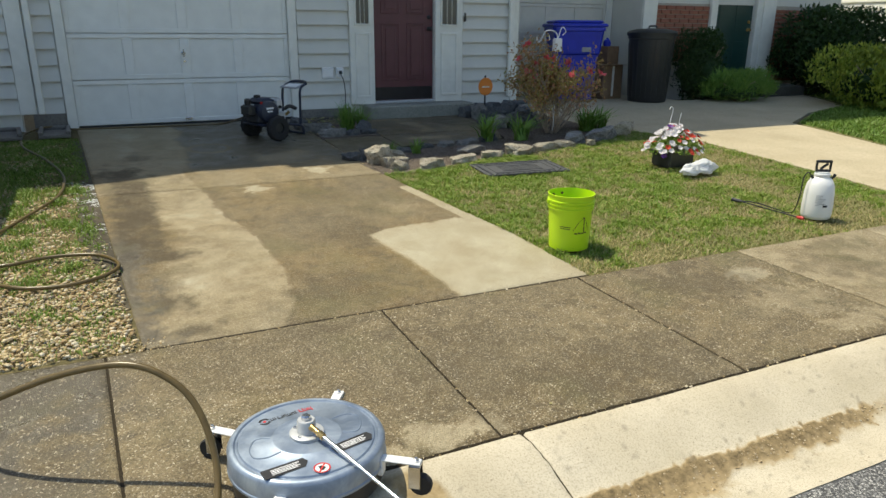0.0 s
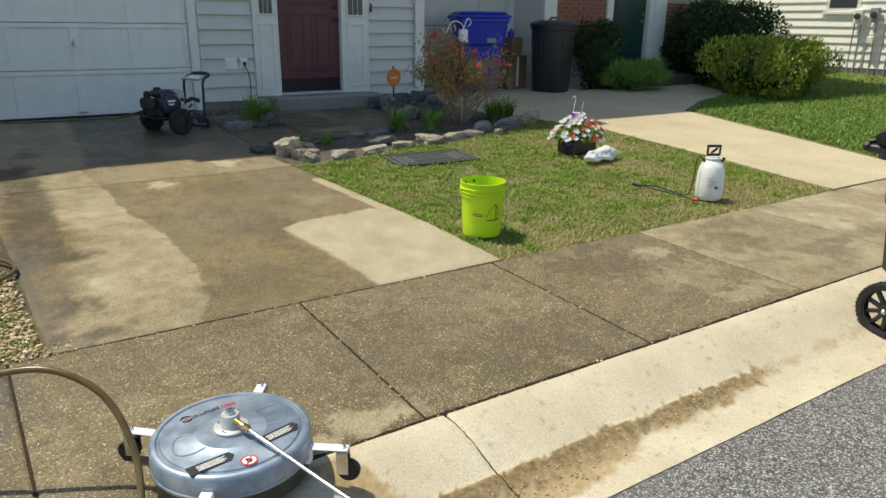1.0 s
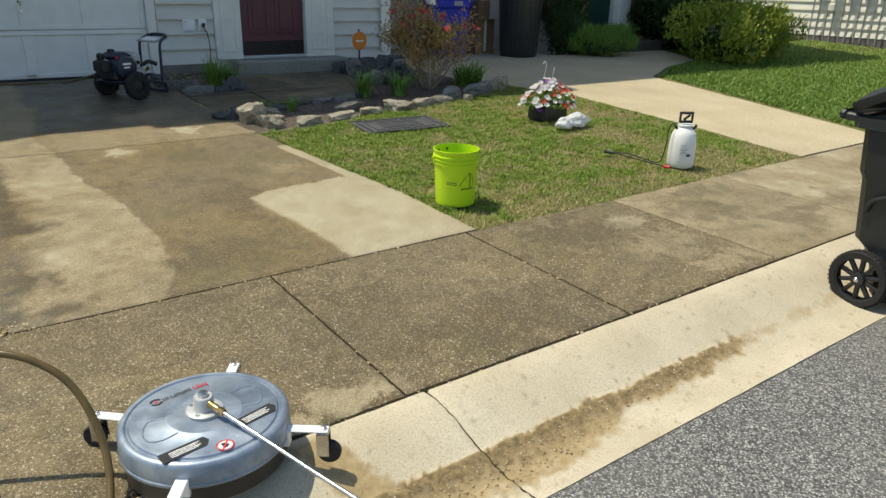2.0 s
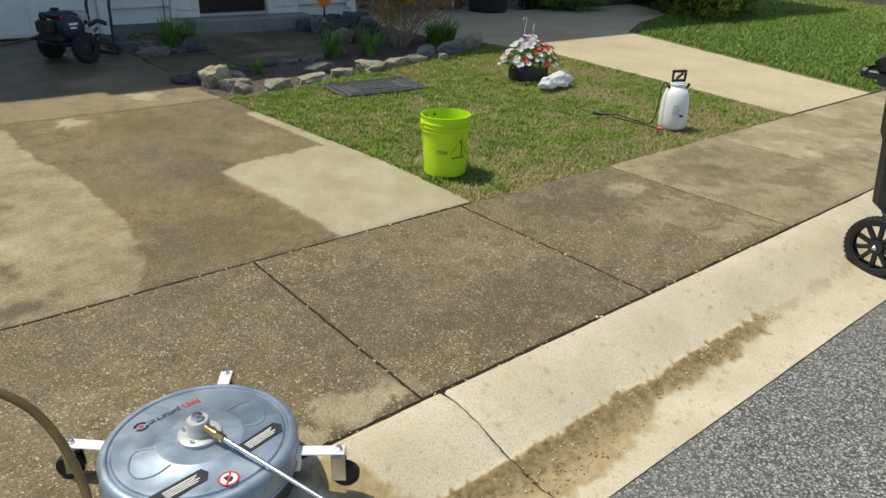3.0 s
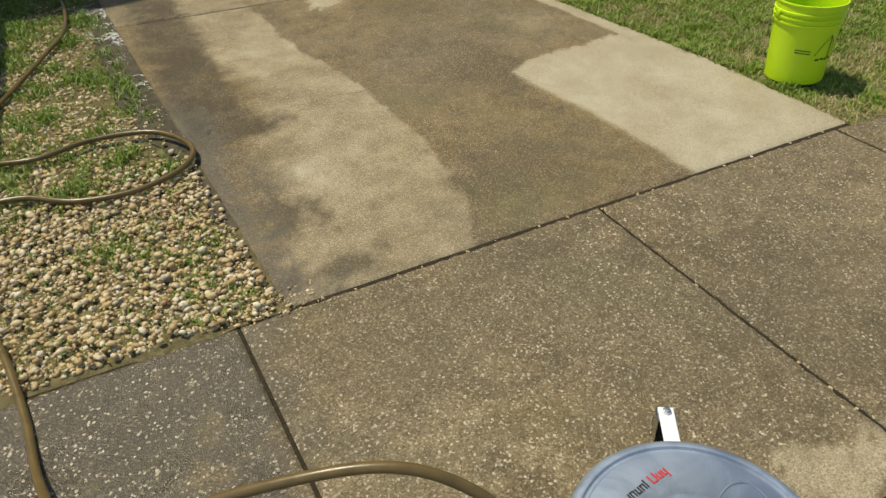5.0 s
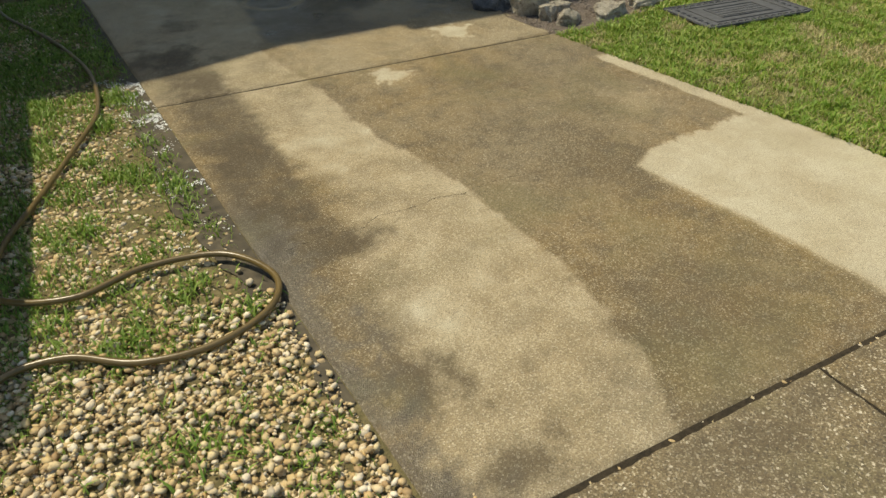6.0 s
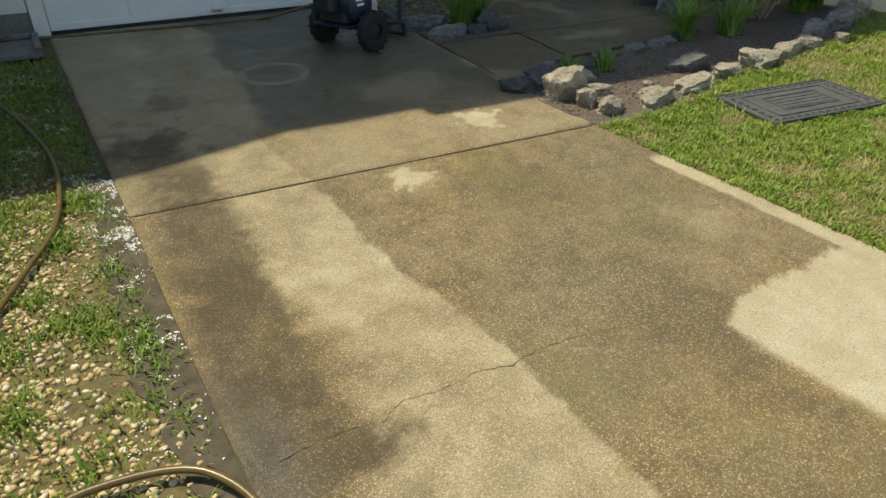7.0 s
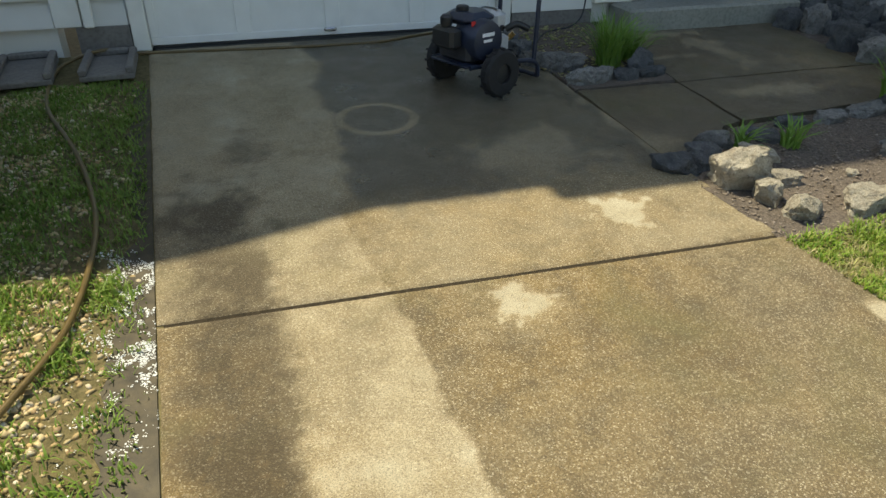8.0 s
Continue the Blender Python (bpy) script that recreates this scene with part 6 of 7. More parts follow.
def build_azalea():
    rng = random.Random(21)
    root = thing("azalea", at_ground(2.42, 4.05, 0, 0.01) @ Matrix.Diagonal((1.14, 1.05, 1.26, 1.0)), "sparse azalea with bare twigs and red blooms", "shrub")
    tw, tips = Mesh(), []

    def grow(p, d, ln, r, lev):
        pts = [p]
        for _ in range(4):
            d = (d + Vector((rng.uniform(-1, 1), rng.uniform(-1, 1), rng.uniform(-0.6, 0.8))) * 0.28).normalized()
            pts.append(pts[-1] + d * ln / 4)
        tw.tube(pts, [r * (1 - 0.13 * i) for i in range(5)], 5)
        if lev == 0:
            tips.append((pts[-1], d))
            return
        for _ in range(3 if lev > 1 else 3):
            k = rng.randrange(2, 5)
            e = (d + Vector((rng.uniform(-1, 1), rng.uniform(-1, 1), rng.uniform(-0.5, 0.7))) * 0.9).normalized()
            grow(pts[k], e, ln * rng.uniform(0.55, 0.8), r * 0.6, lev - 1)
    for i in range(17):
        a = 2 * math.pi * i / 17 + rng.uniform(-0.2, 0.2)
        lean = rng.uniform(0.15, 0.75)
        grow(Vector((0.06 * math.cos(a), 0.06 * math.sin(a), 0)), Vector((lean * math.cos(a), lean * math.sin(a), 1)).normalized(), rng.uniform(0.26, 0.40), 0.010, 3)
    tagged(part("branch", tw, TWIG, root, "bare grey-brown twigs", True), kind="stuff")
    m = Mesh()
    for p, d in tips:
        left = 0.88 if p.x < 0.10 else 0.30
        if rng.random() < left and p.z > 0.22:
            for _ in range(16):
                leaf_quad(m, p + Vector((rng.gauss(0, 1), rng.gauss(0, 1), rng.gauss(0, 1))) * 0.042, rng, 0.042, 0.019, 0.3)
    part("foliage", m, AZALEA, root, "bronze-green small leaves")
    bl = [t for t in tips if t[0].z > 0.5 and abs(t[0].x) < 0.45]
    for p, d in rng.sample(bl, min(18, len(bl))):
        f = Mesh()
        for _ in range(9):
            leaf_quad(f, p, rng, 0.055, 0.042, 0.3)
        part("flower", f, PETAL_PINK, root, "red-pink bloom")
    hook = thing("shepherd_hook", at_ground(2.56, 4.22) @ Matrix.Scale(1.16, 4), "white scrolled garden hook with a small feeder", "garden hook")
    g = Mesh().tube(curve([(0, 0, 0), (0, 0, 0.6), (0, 0, 0.96), (-0.05, 0, 1.04), (-0.15, 0, 1.04), (-0.21, 0, 0.95), (-0.25, 0, 0.93), (-0.26, 0, 0.98)], 7), 0.006, 8)
    g.tube(curve([(0, 0, 0.96), (0.05, 0, 1.08), (0.10, 0, 1.04), (0.06, 0, 1.00)], 6), 0.005, 8).tube(curve([(-0.12, 0, 1.02), (-0.10, 0, 0.96), (-0.15, 0, 0.95), (-0.16, 0, 0.99)], 6), 0.004, 8)
    part("rod", g, CHALK, hook, smooth=True)
    part("feeder", Mesh().box(-0.045, 0.045, -0.03, 0.03, 0.83, 0.97, 0.008), WHITE_PLASTIC, hook, "white box feeder")


def build_sign():
    root = thing("security_sign", at_ground(2.24, 5.45, 6), "round orange yard sign on a black stake", "sign")
    part("stake", Mesh().box(-0.012, 0.012, -0.006, 0.006, 0.0, 0.56, 0.002), BLACK_PLASTIC, root)
    f = part("face", Mesh().lathe([(0.118, 0), (0.120, 0.003), (0.118, 0.006), (0.0, 0.006)], 40).moved(pose(0, -0.008, 0.41, 90)), ORANGE, root, "orange round face", True)
    m = Mesh()
    for i in range(7):
        m.box(-0.062 + i * 0.018, -0.049 + i * 0.018, -0.0155, -0.0145, 0.395, 0.418)
    part("word_bar", m, TRIM, f, "pale lettering bars")


def build_bins():
    # blue recycling cart
    root = thing("recycling_cart", at_ground(4.64, 6.80, -24) @ Matrix.Scale(1.22, 4), "tall blue plastic recycling cart with closed lid", "bin")
    body = Mesh().rings([[(sx * w - 0 * z, sy * d - 0.02 * z, z) for sx, sy in ((-0.9, -1), (0.9, -1), (1, -0.9), (1, 0.9), (0.9, 1), (-0.9, 1), (-1, 0.9), (-1, -0.9))] for w, d, z in ((0.25, 0.24, 0.03), (0.27, 0.26, 0.3), (0.29, 0.30, 0.62), (0.30, 0.34, 0.64), (0.33, 0.38, 0.92), (0.35, 0.40, 0.93), (0.35, 0.40, 0.97))], True)
    b = part("body", body, BLUE_BIN, root, "blue moulded body", True)
    part("recess", Mesh().box(-0.16, 0.16, -0.285, -0.24, 0.42, 0.60, 0.02), BLUE_BIN, b)
    part("label", Mesh().box(0.05, 0.17, -0.372, -0.366, 0.66, 0.72, 0.002), PALE_INK, b, "pale sticker")
    part("lid", Mesh().box(-0.37, 0.37, -0.44, 0.44, 0.972, 1.02, 0.018).box(-0.33, 0.33, -0.38, 0.38, 1.018, 1.06, 0.025), BLUE_BIN, root, "blue domed lid")
    part("handle_bar", Mesh().tube([(-0.28, 0.47, 0.93), (0.28, 0.47, 0.93)], 0.016, 10), BLUE_BIN, root, smooth=True)
    for s in (-1, 1):
        part("wheel", Mesh().lathe([(0.0, -0.03), (0.10, -0.03), (0.12, -0.02), (0.12, 0.02), (0.10, 0.03), (0.0, 0.03)], 24).moved(pose(0.27 * s, 0.26, 0.12, 0, 90)), RUBBER, root, smooth=True)
    # black round can
    root = thing("trash_can", at_ground(5.74, 6.14) @ Matrix.Scale(1.20, 4), "round black plastic trash can with domed lid", "bin")
    part("barrel", Mesh().lathe([(0.0, 0.0), (0.25, 0.0), (0.262, 0.015), (0.305, 0.84), (0.32, 0.85), (0.32, 0.90), (0.0, 0.90)], 48), BLACK_PLASTIC, root, smooth=True)
    rib = Mesh()
    for k in range(24):
        a = 2 * math.pi * k / 24
        rib.tube([(0.262 * math.cos(a), 0.262 * math.sin(a), 0.06), (0.303 * math.cos(a), 0.303 * math.sin(a), 0.80)], 0.006, 5)
    part("ribs", rib, BLACK_PLASTIC, root)
    lid = part("lid", Mesh().lathe([(0.335, 0.885), (0.34, 0.925), (0.31, 0.95), (0.20, 0.975), (0.0, 0.985)], 48), BLACK_PLASTIC, root, "black domed lid", True)
    part("lid_handle", Mesh().tube(curve([(-0.07, 0, 0.98), (-0.05, 0, 1.01), (0.05, 0, 1.01), (0.07, 0, 0.98)], 5), 0.012, 8), BLACK_PLASTIC, lid, smooth=True)
    # boxes between the bins
    for x, y, w, d, h, rz, mt, lab in ((5.42, 6.86, 0.22, 0.18, 0.58, 5, CARDBOARD, "brown cardboard carton on the driveway"), (5.72, 7.2, 0.15, 0.15, 0.46, -4, WHITE_PLASTIC, "white box behind the carton")):
        root = thing("carton", at_ground(x, y, rz), lab, "box")
        part("body", Mesh().box(-w, w, -d, d, 0, h, 0.006), mt, root)
        part("flap", Mesh().box(-w, w, -d - 0.12, -d, h - 0.004, h, 0.001).moved(pose(0, 0, 0)), mt, root)
        part("tape", Mesh().box(-0.025, 0.025, -d - 0.0015, -d, 0.05, h - 0.02), TRIM, root)
    root = thing("carton", pose(5.46, 6.90, ground_z(5.46, 6.9) + 0.582, 0, 0, 12), "small brown box stacked on the carton", "box")
    part("body", Mesh().box(-0.15, 0.15, -0.12, 0.12, 0, 0.30, 0.006), CARDBOARD, root)
    part("blue_jug", Mesh().lathe([(0.06, 0.30), (0.065, 0.36), (0.05, 0.40), (0.02, 0.42), (0.02, 0.44), (0, 0.44)], 20, (-0.04, 0, 0)), BLUE_BIN, root, smooth=True)


def build_cart():
    """The charcoal cart at the kerb: its wheels towards the houses, its lid towards the street."""
    root = thing("trash_cart", pose(1.55, -1.745, -0.158, 0, 0, -4), "charcoal wheeled trash cart with lid ajar at the kerb", "bin")

    def ring(x0, x1, y0, y1, z, c=0.05):
        return [(x0 + c, y0, z), (x1 - c, y0, z), (x1, y0 + c, z), (x1, y1 - c, z), (x1 - c, y1, z), (x0 + c, y1, z), (x0, y1 - c, z), (x0, y0 + c, z)]
    body = Mesh().rings([ring(-0.25, 0.25, -0.58, -0.08, 0.012), ring(-0.27, 0.27, -0.60, -0.05, 0.05), ring(-0.27, 0.27, -0.60, 0.10, 0.30), ring(-0.28, 0.28, -0.615, 0.15, 0.34), ring(-0.29, 0.29, -0.63, 0.18, 0.66), ring(-0.305, 0.305, -0.645, 0.195, 0.70), ring(-0.31, 0.31, -0.66, 0.215, 0.93)])
    body.rings([ring(-0.30, 0.30, -0.65, 0.205, 0.93), ring(-0.26, 0.26, -0.59, 0.02, 0.06)])
    b = part("body", body, CART_GREY, root, "charcoal moulded body", True)
    part("rim", Mesh().rings([ring(-0.31, 0.31, -0.66, 0.215, 0.925), ring(-0.345, 0.345, -0.70, 0.255, 0.925), ring(-0.345, 0.345, -0.70, 0.255, 0.975), ring(-0.30, 0.30, -0.65, 0.205, 0.975), ring(-0.30, 0.30, -0.65, 0.205, 0.93)]), CART_GREY, b, smooth=True)
    part("arch_panel", Mesh().tube(curve([(-0.297, 0.10, 0.50), (-0.302, 0.05, 0.58), (-0.304, -0.15, 0.62), (-0.304, -0.4, 0.58), (-0.298, -0.5, 0.5)], 7), 0.012, 8), CART_GREY, b, smooth=True)
    hnd = Mesh().box(-0.31, 0.31, 0.30, 0.345, 0.95, 0.995, 0.014)
    for x in (-0.30, -0.02, 0.26):
        hnd.box(x, x + 0.04, 0.20, 0.32, 0.945, 0.985, 0.008)
    part("handle", hnd, CART_GREY, root, "moulded grab handle")
    lid = Mesh().rings([ring(-0.335, 0.335, -0.98, 0.0, 0.0), ring(-0.345, 0.345, -0.99, 0.0, 0.02), ring(-0.345, 0.345, -0.99, 0.0, 0.045), ring(-0.28, 0.28, -0.90, -0.06, 0.075)], True)
    part("lid", lid.moved(pose(0, 0.27, 0.99, -27)), CART_GREY, root, "lid standing ajar", True)
    part("hinge", Mesh().tube([(-0.26, 0.28, 0.985), (0.26, 0.28, 0.985)], 0.014, 10), BLACK_PLASTIC, root, smooth=True)
    part("axle", Mesh().tube([(-0.36, 0.03, 0.152), (0.36, 0.03, 0.152)], 0.010, 10), STEEL, root, smooth=True)
    for s in (-1, 1):
        t = pose(0.325 * s, 0.03, 0.152, 0, 90)
        w = part("wheel", Mesh().lathe([(0.118, -0.030), (0.145, -0.032), (0.152, -0.022), (0.152, 0.022), (0.145, 0.032), (0.118, 0.030), (0.112, 0.0), (0.118, -0.030)], 48, caps=False).moved(t), RUBBER, root, "black ribbed tyre", True)
        k = Mesh()
        for i in range(40):
            k.box(0.150, 0.1545, -0.004, 0.004, -0.028, 0.028).moved(pose(0, 0, 0, 0, 0, 9 * i), len(k.v) - 8)
        part("tread", k.moved(t), RUBBER, w)
        k = Mesh()
        for i in range(10):
            k.box(0.028, 0.116, -0.011, 0.011, -0.010, 0.012, 0.003).moved(pose(0, 0, 0, 0, 0, 36 * i), len(k.v) - 32)
        k.lathe([(0.034, -0.028), (0.034, 0.028), (0.0, 0.028)], 20)
        k.lathe([(0.110, -0.022), (0.120, -0.024), (0.120, 0.024), (0.110, 0.022)], 40, caps=False)
        part("spoke_rim", k.moved(t), BLACK_PLASTIC, w, "black ten-spoke rim", True)
        part("hub_cap", Mesh().lathe([(0.014, 0), (0.014, 0.010), (0.008, 0.016), (0, 0.017)], 16).moved(pose(0.353 * s, 0.03, 0.152, 0, 90 * s)), STEEL, w, "bright hub cap", True)


def build_outlets():
    for x, z, w, h, cord in ((0.150, 0.865, 0.078, 0.074, False), (0.315, 0.87, 0.052, 0.070, True)):
        root = thing("outlet_cover", pose(x, 5.980, z), "white weatherproof outlet cover on the siding" if not cord else "white outlet with a dark plugged-in cord", "outlet")
        part("cover", Mesh().box(-w, w, -0.028, 0.0, -h, h, 0.008), WHITE_PLASTIC, root)
        part("lid_panel", Mesh().box(-w * 0.7, w * 0.7, -0.036, -0.0285, -h * 0.7, h * 0.7, 0.004), WHITE_PLASTIC, root)
        if cord:
            part("plug", Mesh().box(-0.018, 0.018, -0.075, -0.037, -0.022, 0.022, 0.006), BLACK_PLASTIC, root)
            part("cord", Mesh().tube(curve([(0, -0.06, -0.02), (0.03, -0.09, -0.12), (0.045, -0.09, -0.30), (0.02, -0.10, -0.50), (-0.10, -0.14, -0.575), (-0.35, -0.25, -0.58), (-0.62, -0.62, -0.59), (-0.80, -0.9, -0.55)], 7), 0.006, 8), BLACK_PLASTIC, root, "dark green-grey cord", True)


def build_splash_blocks():
    for x, y, rz, sx, sy in ((-3.575, 5.62, 6, 0.165, 0.30), (-3.09, 5.62, 2, 0.155, 0.27)):
        root = thing("splash_block", at_ground(x, y, rz, 0.0), "grey concrete splash block under the downspout", "splash block", "splash blocks")
        part("tray", Mesh().box(-sx, sx, -sy, sy, 0, 0.035, 0.006), BLOCK, root)
        for a, b in ((-sx, -sx + 0.045), (sx - 0.045, sx)):
            part("side_wall", Mesh().box(a, b, -sy, sy, 0.0355, 0.075, 0.008), BLOCK, root)
        part("end_wall", Mesh().box(-sx + 0.046, sx - 0.046, sy - 0.05, sy, 0.0355, 0.075, 0.008), BLOCK, root)


def build_meters():
    rng = random.Random(3)
    for i, (y, z) in enumerate(((6.50, 1.62), (6.12, 1.66), (5.74, 1.62), (5.36, 1.64), (5.0, 1.62))):
        root = thing("utility_meter", pose(16.24, y, 0), "grey utility meter box with pipes on the white wall", "meter", "meters on the white wall")
        part("box", Mesh().box(-0.13, -0.01, -0.11, 0.11, z - 0.14, z + 0.22, 0.02), PALE_INK if i % 2 else TRIM, root)
        part("dial", Mesh().lathe([(0.075, 0), (0.075, 0.05), (0.06, 0.07), (0, 0.072)], 20).moved(pose(-0.13, 0, z + 0.05, 0, -90)), GLASS, root, smooth=True)
        for k in (-0.09, 0.07):
            part("pipe", Mesh().tube([(-0.08, k, 0.28), (-0.08, k, z - 0.14)], 0.019, 8), PALE_INK, root, smooth=True)
        if i == 1:
            part("junction", Mesh().box(-0.14, -0.02, -0.10, 0.06, 1.02, 1.20, 0.015), TRIM, root)


def build_shadow_car():
    """An unseen dark hatchback, added beside the gravel strip so its flank shades it."""
    root = thing("shadow_car", pose(-4.42, 3.05, ground_z(-4.6, 3.0), 2.75), "dark grey hatchback added out of view to shade the gravel strip", "car")
    prof = [(-2.0, 0.35), (-2.05, 0.60), (-1.9, 0.85), (-1.0, 0.95), (-0.45, 1.38), (0.2, 1.46), (1.2, 1.42), (1.75, 1.0), (1.95, 0.85), (1.98, 0.40), (1.7, 0.25), (-1.7, 0.25)]
    body = Mesh().rings([[(x * (1.0 if z < 0.96 else 0.86), y, z) for y, z in prof] for x in (-0.84, -0.80, 0.80, 0.84)], True)
    part("body", body, CART_GREY, root, "dark painted body", False)
    for y0, z0, y1, z1 in ((-0.85, 1.0, -0.38, 1.33), (0.0, 1.02, 1.0, 1.34)):
        for s in (-1, 1):
            part("side_window", Mesh().box(0.725 * s - 0.004, 0.725 * s + 0.004, y0 + 0.3, y1, z0, z1, 0.002), GLASS, root)
    for s in (-1, 1):
        for y in (-1.25, 1.28):
            part("wheel", Mesh().lathe([(0.18, -0.09), (0.29, -0.09), (0.31, -0.06), (0.31, 0.06), (0.29, 0.09), (0.18, 0.09), (0.0, 0.06)], 28).moved(pose(0.76 * s, y, 0.31, 0, 90 * s)), RUBBER, root, smooth=True)


build_washer()
build_azalea()
build_sign()
build_bins()
build_cart()
build_outlets()
build_splash_blocks()
build_meters()
build_shadow_car()
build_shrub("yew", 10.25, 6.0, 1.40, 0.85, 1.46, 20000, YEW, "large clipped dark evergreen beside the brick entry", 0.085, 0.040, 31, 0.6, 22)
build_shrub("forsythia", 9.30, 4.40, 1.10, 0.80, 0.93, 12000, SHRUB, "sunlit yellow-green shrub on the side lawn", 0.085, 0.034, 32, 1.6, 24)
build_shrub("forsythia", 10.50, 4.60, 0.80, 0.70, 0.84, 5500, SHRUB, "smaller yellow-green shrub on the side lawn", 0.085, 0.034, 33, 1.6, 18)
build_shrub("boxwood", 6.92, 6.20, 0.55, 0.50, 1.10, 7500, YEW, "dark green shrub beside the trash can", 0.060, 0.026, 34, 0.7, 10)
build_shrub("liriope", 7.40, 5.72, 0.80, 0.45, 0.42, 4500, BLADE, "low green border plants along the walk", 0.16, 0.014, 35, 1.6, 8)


# ---- grass, gravel and litter ----
def blades(name, pts, h, w, mat_, label, category, seed, lean=0.6):
    """Many grass blades as one mesh: two bent segments each."""
    rng = np.random.default_rng(seed)
    n = len(pts)
    p = np.array([(x, y, ground_z(x, y) - 0.004) for x, y in pts])
    a = rng.uniform(0, 2 * np.pi, n)
    hh = h * rng.uniform(0.45, 1.25, n)
    if name == "lawn_grass":
        hh *= np.array([0.75 + 1.1 * max(0.0, fuzz(x, y, 9.0, 77) + 0.15) for x, y in pts])
    ww = w * rng.uniform(0.6, 1.3, n)
    d = np.stack([np.cos(a), np.sin(a), np.zeros(n)], 1)
    s = np.stack([-np.sin(a), np.cos(a), np.zeros(n)], 1) * ww[:, None] * 0.5
    ln = lean * hh * rng.uniform(0.1, 1.4, n)
    up = np.array([0, 0, 1.0])
    mid = p + d * ln[:, None] * 0.35 + up * hh[:, None] * 0.6
    tip = p + d * ln[:, None] + up * hh[:, None] * (1 - 0.25 * rng.random(n))[:, None]
    v = np.stack([p - s, p + s, mid + s * 0.8, mid - s * 0.8, tip], 1).reshape(-1, 3)
    k = np.arange(n) * 5
    quads = np.stack([k, k + 1, k + 2, k + 3], 1)
    tris = np.stack([k + 3, k + 2, k + 4], 1)
    me = bpy.data.meshes.new(name)
    me.vertices.add(len(v)), me.vertices.foreach_set("co", v.ravel())
    loops = np.concatenate([quads.ravel(), tris.ravel()])
    me.loops.add(len(loops)), me.loops.foreach_set("vertex_index", loops.astype(np.int32))
    me.polygons.add(2 * n)
    me.polygons.foreach_set("loop_start", np.concatenate([np.arange(n) * 4, 4 * n + np.arange(n) * 3]).astype(np.int32))
    me.update(calc_edges=True)
    me.validate()
    ob = part(name, me, mat_)
    return tagged(ob, label, category, kind="stuff")


def scatter(poly, n, seed, keep):
    rng = random.Random(seed)
    x0, x1, y0, y1 = min(p[0] for p in poly), max(p[0] for p in poly), min(p[1] for p in poly), max(p[1] for p in poly)
    out = []
    while len(out) < n:
        for _ in range(n):
            x, y = rng.uniform(x0, x1), rng.uniform(y0, y1)
            if inside(x, y, poly) and rng.random() < keep(x, y):
                out.append((x, y))
                if len(out) >= n:
                    break
    return out


def lush(x, y):
    """How green the lawn is: thin and dry towards the sidewalk and the far end."""
    f = fuzz(x, y, 1.6, 70) + 0.9 * fuzz(x, y, 5.0, 71) + 0.5 * fuzz(x, y, 13.0, 72)
    dry = step(1.0, 2.6, x) * 0.38 + step(0.8, 0.0, y) * 0.75 + step(2.4, 3.4, x) * 0.1 + step(0.45, 0.05, math.hypot(x - 0.55, y - 0.25)) * 0.3
    return min(1.0, max(0.06, 0.86 - dry + 0.95 * f))


def off_mat(x, y):
    return 0.0 if abs(x - 1.015) < 0.41 and abs(y - 2.495) < 0.21 or math.hypot(x - 0.15, y - 0.445) < 0.12 or math.hypot(x - 2.385, y - 0.3) < 0.10 else 1.0


def pebble_field(name, spots, lo, hi, mat_, label, category, seed, flat=0.62):
    """Rounded pebbles as one mesh, made from a low ball squashed and turned."""
    rng = np.random.default_rng(seed)
    bm = bmesh.new()
    bmesh.ops.create_icosphere(bm, subdivisions=2 if len(spots) < 8000 else 1, radius=1.0)
    bv = np.array([v.co for v in bm.verts])
    bf = np.array([[v.index for v in f.verts] for f in bm.faces])
    bm.free()
    n = len(spots)
    r = lo + (hi - lo) * rng.random(n) ** 2.0
    sc = np.stack([r * rng.uniform(0.8, 1.35, n), r * rng.uniform(0.65, 1.0, n), r * rng.uniform(0.4, 0.75, n) * flat / 0.62], 1)
    a = rng.uniform(0, 2 * np.pi, n)
    tilt = rng.uniform(-0.5, 0.5, n)
    lump = 1 + 0.14 * rng.normal(size=(n, len(bv), 1)) * 0.8
    q = bv[None] * lump * sc[:, None]
    ct, st = np.cos(tilt)[:, None], np.sin(tilt)[:, None]
    y, z = q[..., 1] * ct - q[..., 2] * st, q[..., 1] * st + q[..., 2] * ct
    ca, sa = np.cos(a)[:, None], np.sin(a)[:, None]
    x, y = q[..., 0] * ca - y * sa, q[..., 0] * sa + y * ca
    base = np.array([(px, py, ground_z(px, py) + pz) for px, py, pz in spots])
    v = np.stack([x, y, z + sc[:, 2:3] * 0.45], -1) + base[:, None]
    f = (bf[None] + (np.arange(n) * len(bv))[:, None, None]).reshape(-1, 3)
    me = bpy.data.meshes.new(name)
    me.vertices.add(v.size // 3), me.vertices.foreach_set("co", v.ravel())
    me.loops.add(f.size), me.loops.foreach_set("vertex_index", f.ravel().astype(np.int32))
    me.polygons.add(len(f)), me.polygons.foreach_set("loop_start", (np.arange(len(f)) * 3).astype(np.int32))
    me.polygons.foreach_set("use_smooth", np.ones(len(f), bool))
    me.update(calc_edges=True)
    return tagged(part(name, me, mat_), label, category, kind="stuff")


def stony(x, y):
    edge = drive_left(y) - x
    f = fuzz(x, y, 3.0, 80)
    k = 1.0 if y < 1.10 else lerp_at(edge, [(0.0, 0.16), (0.22, 0.34), (0.40, 0.60), (0.6, 0.85)])
    return max(0.0, k + 0.35 * f - 0.22 * step(2.9, 3.4, y) - 0.35 * step(0.10, 0.0, edge) * step(0.3, 0.8, y))


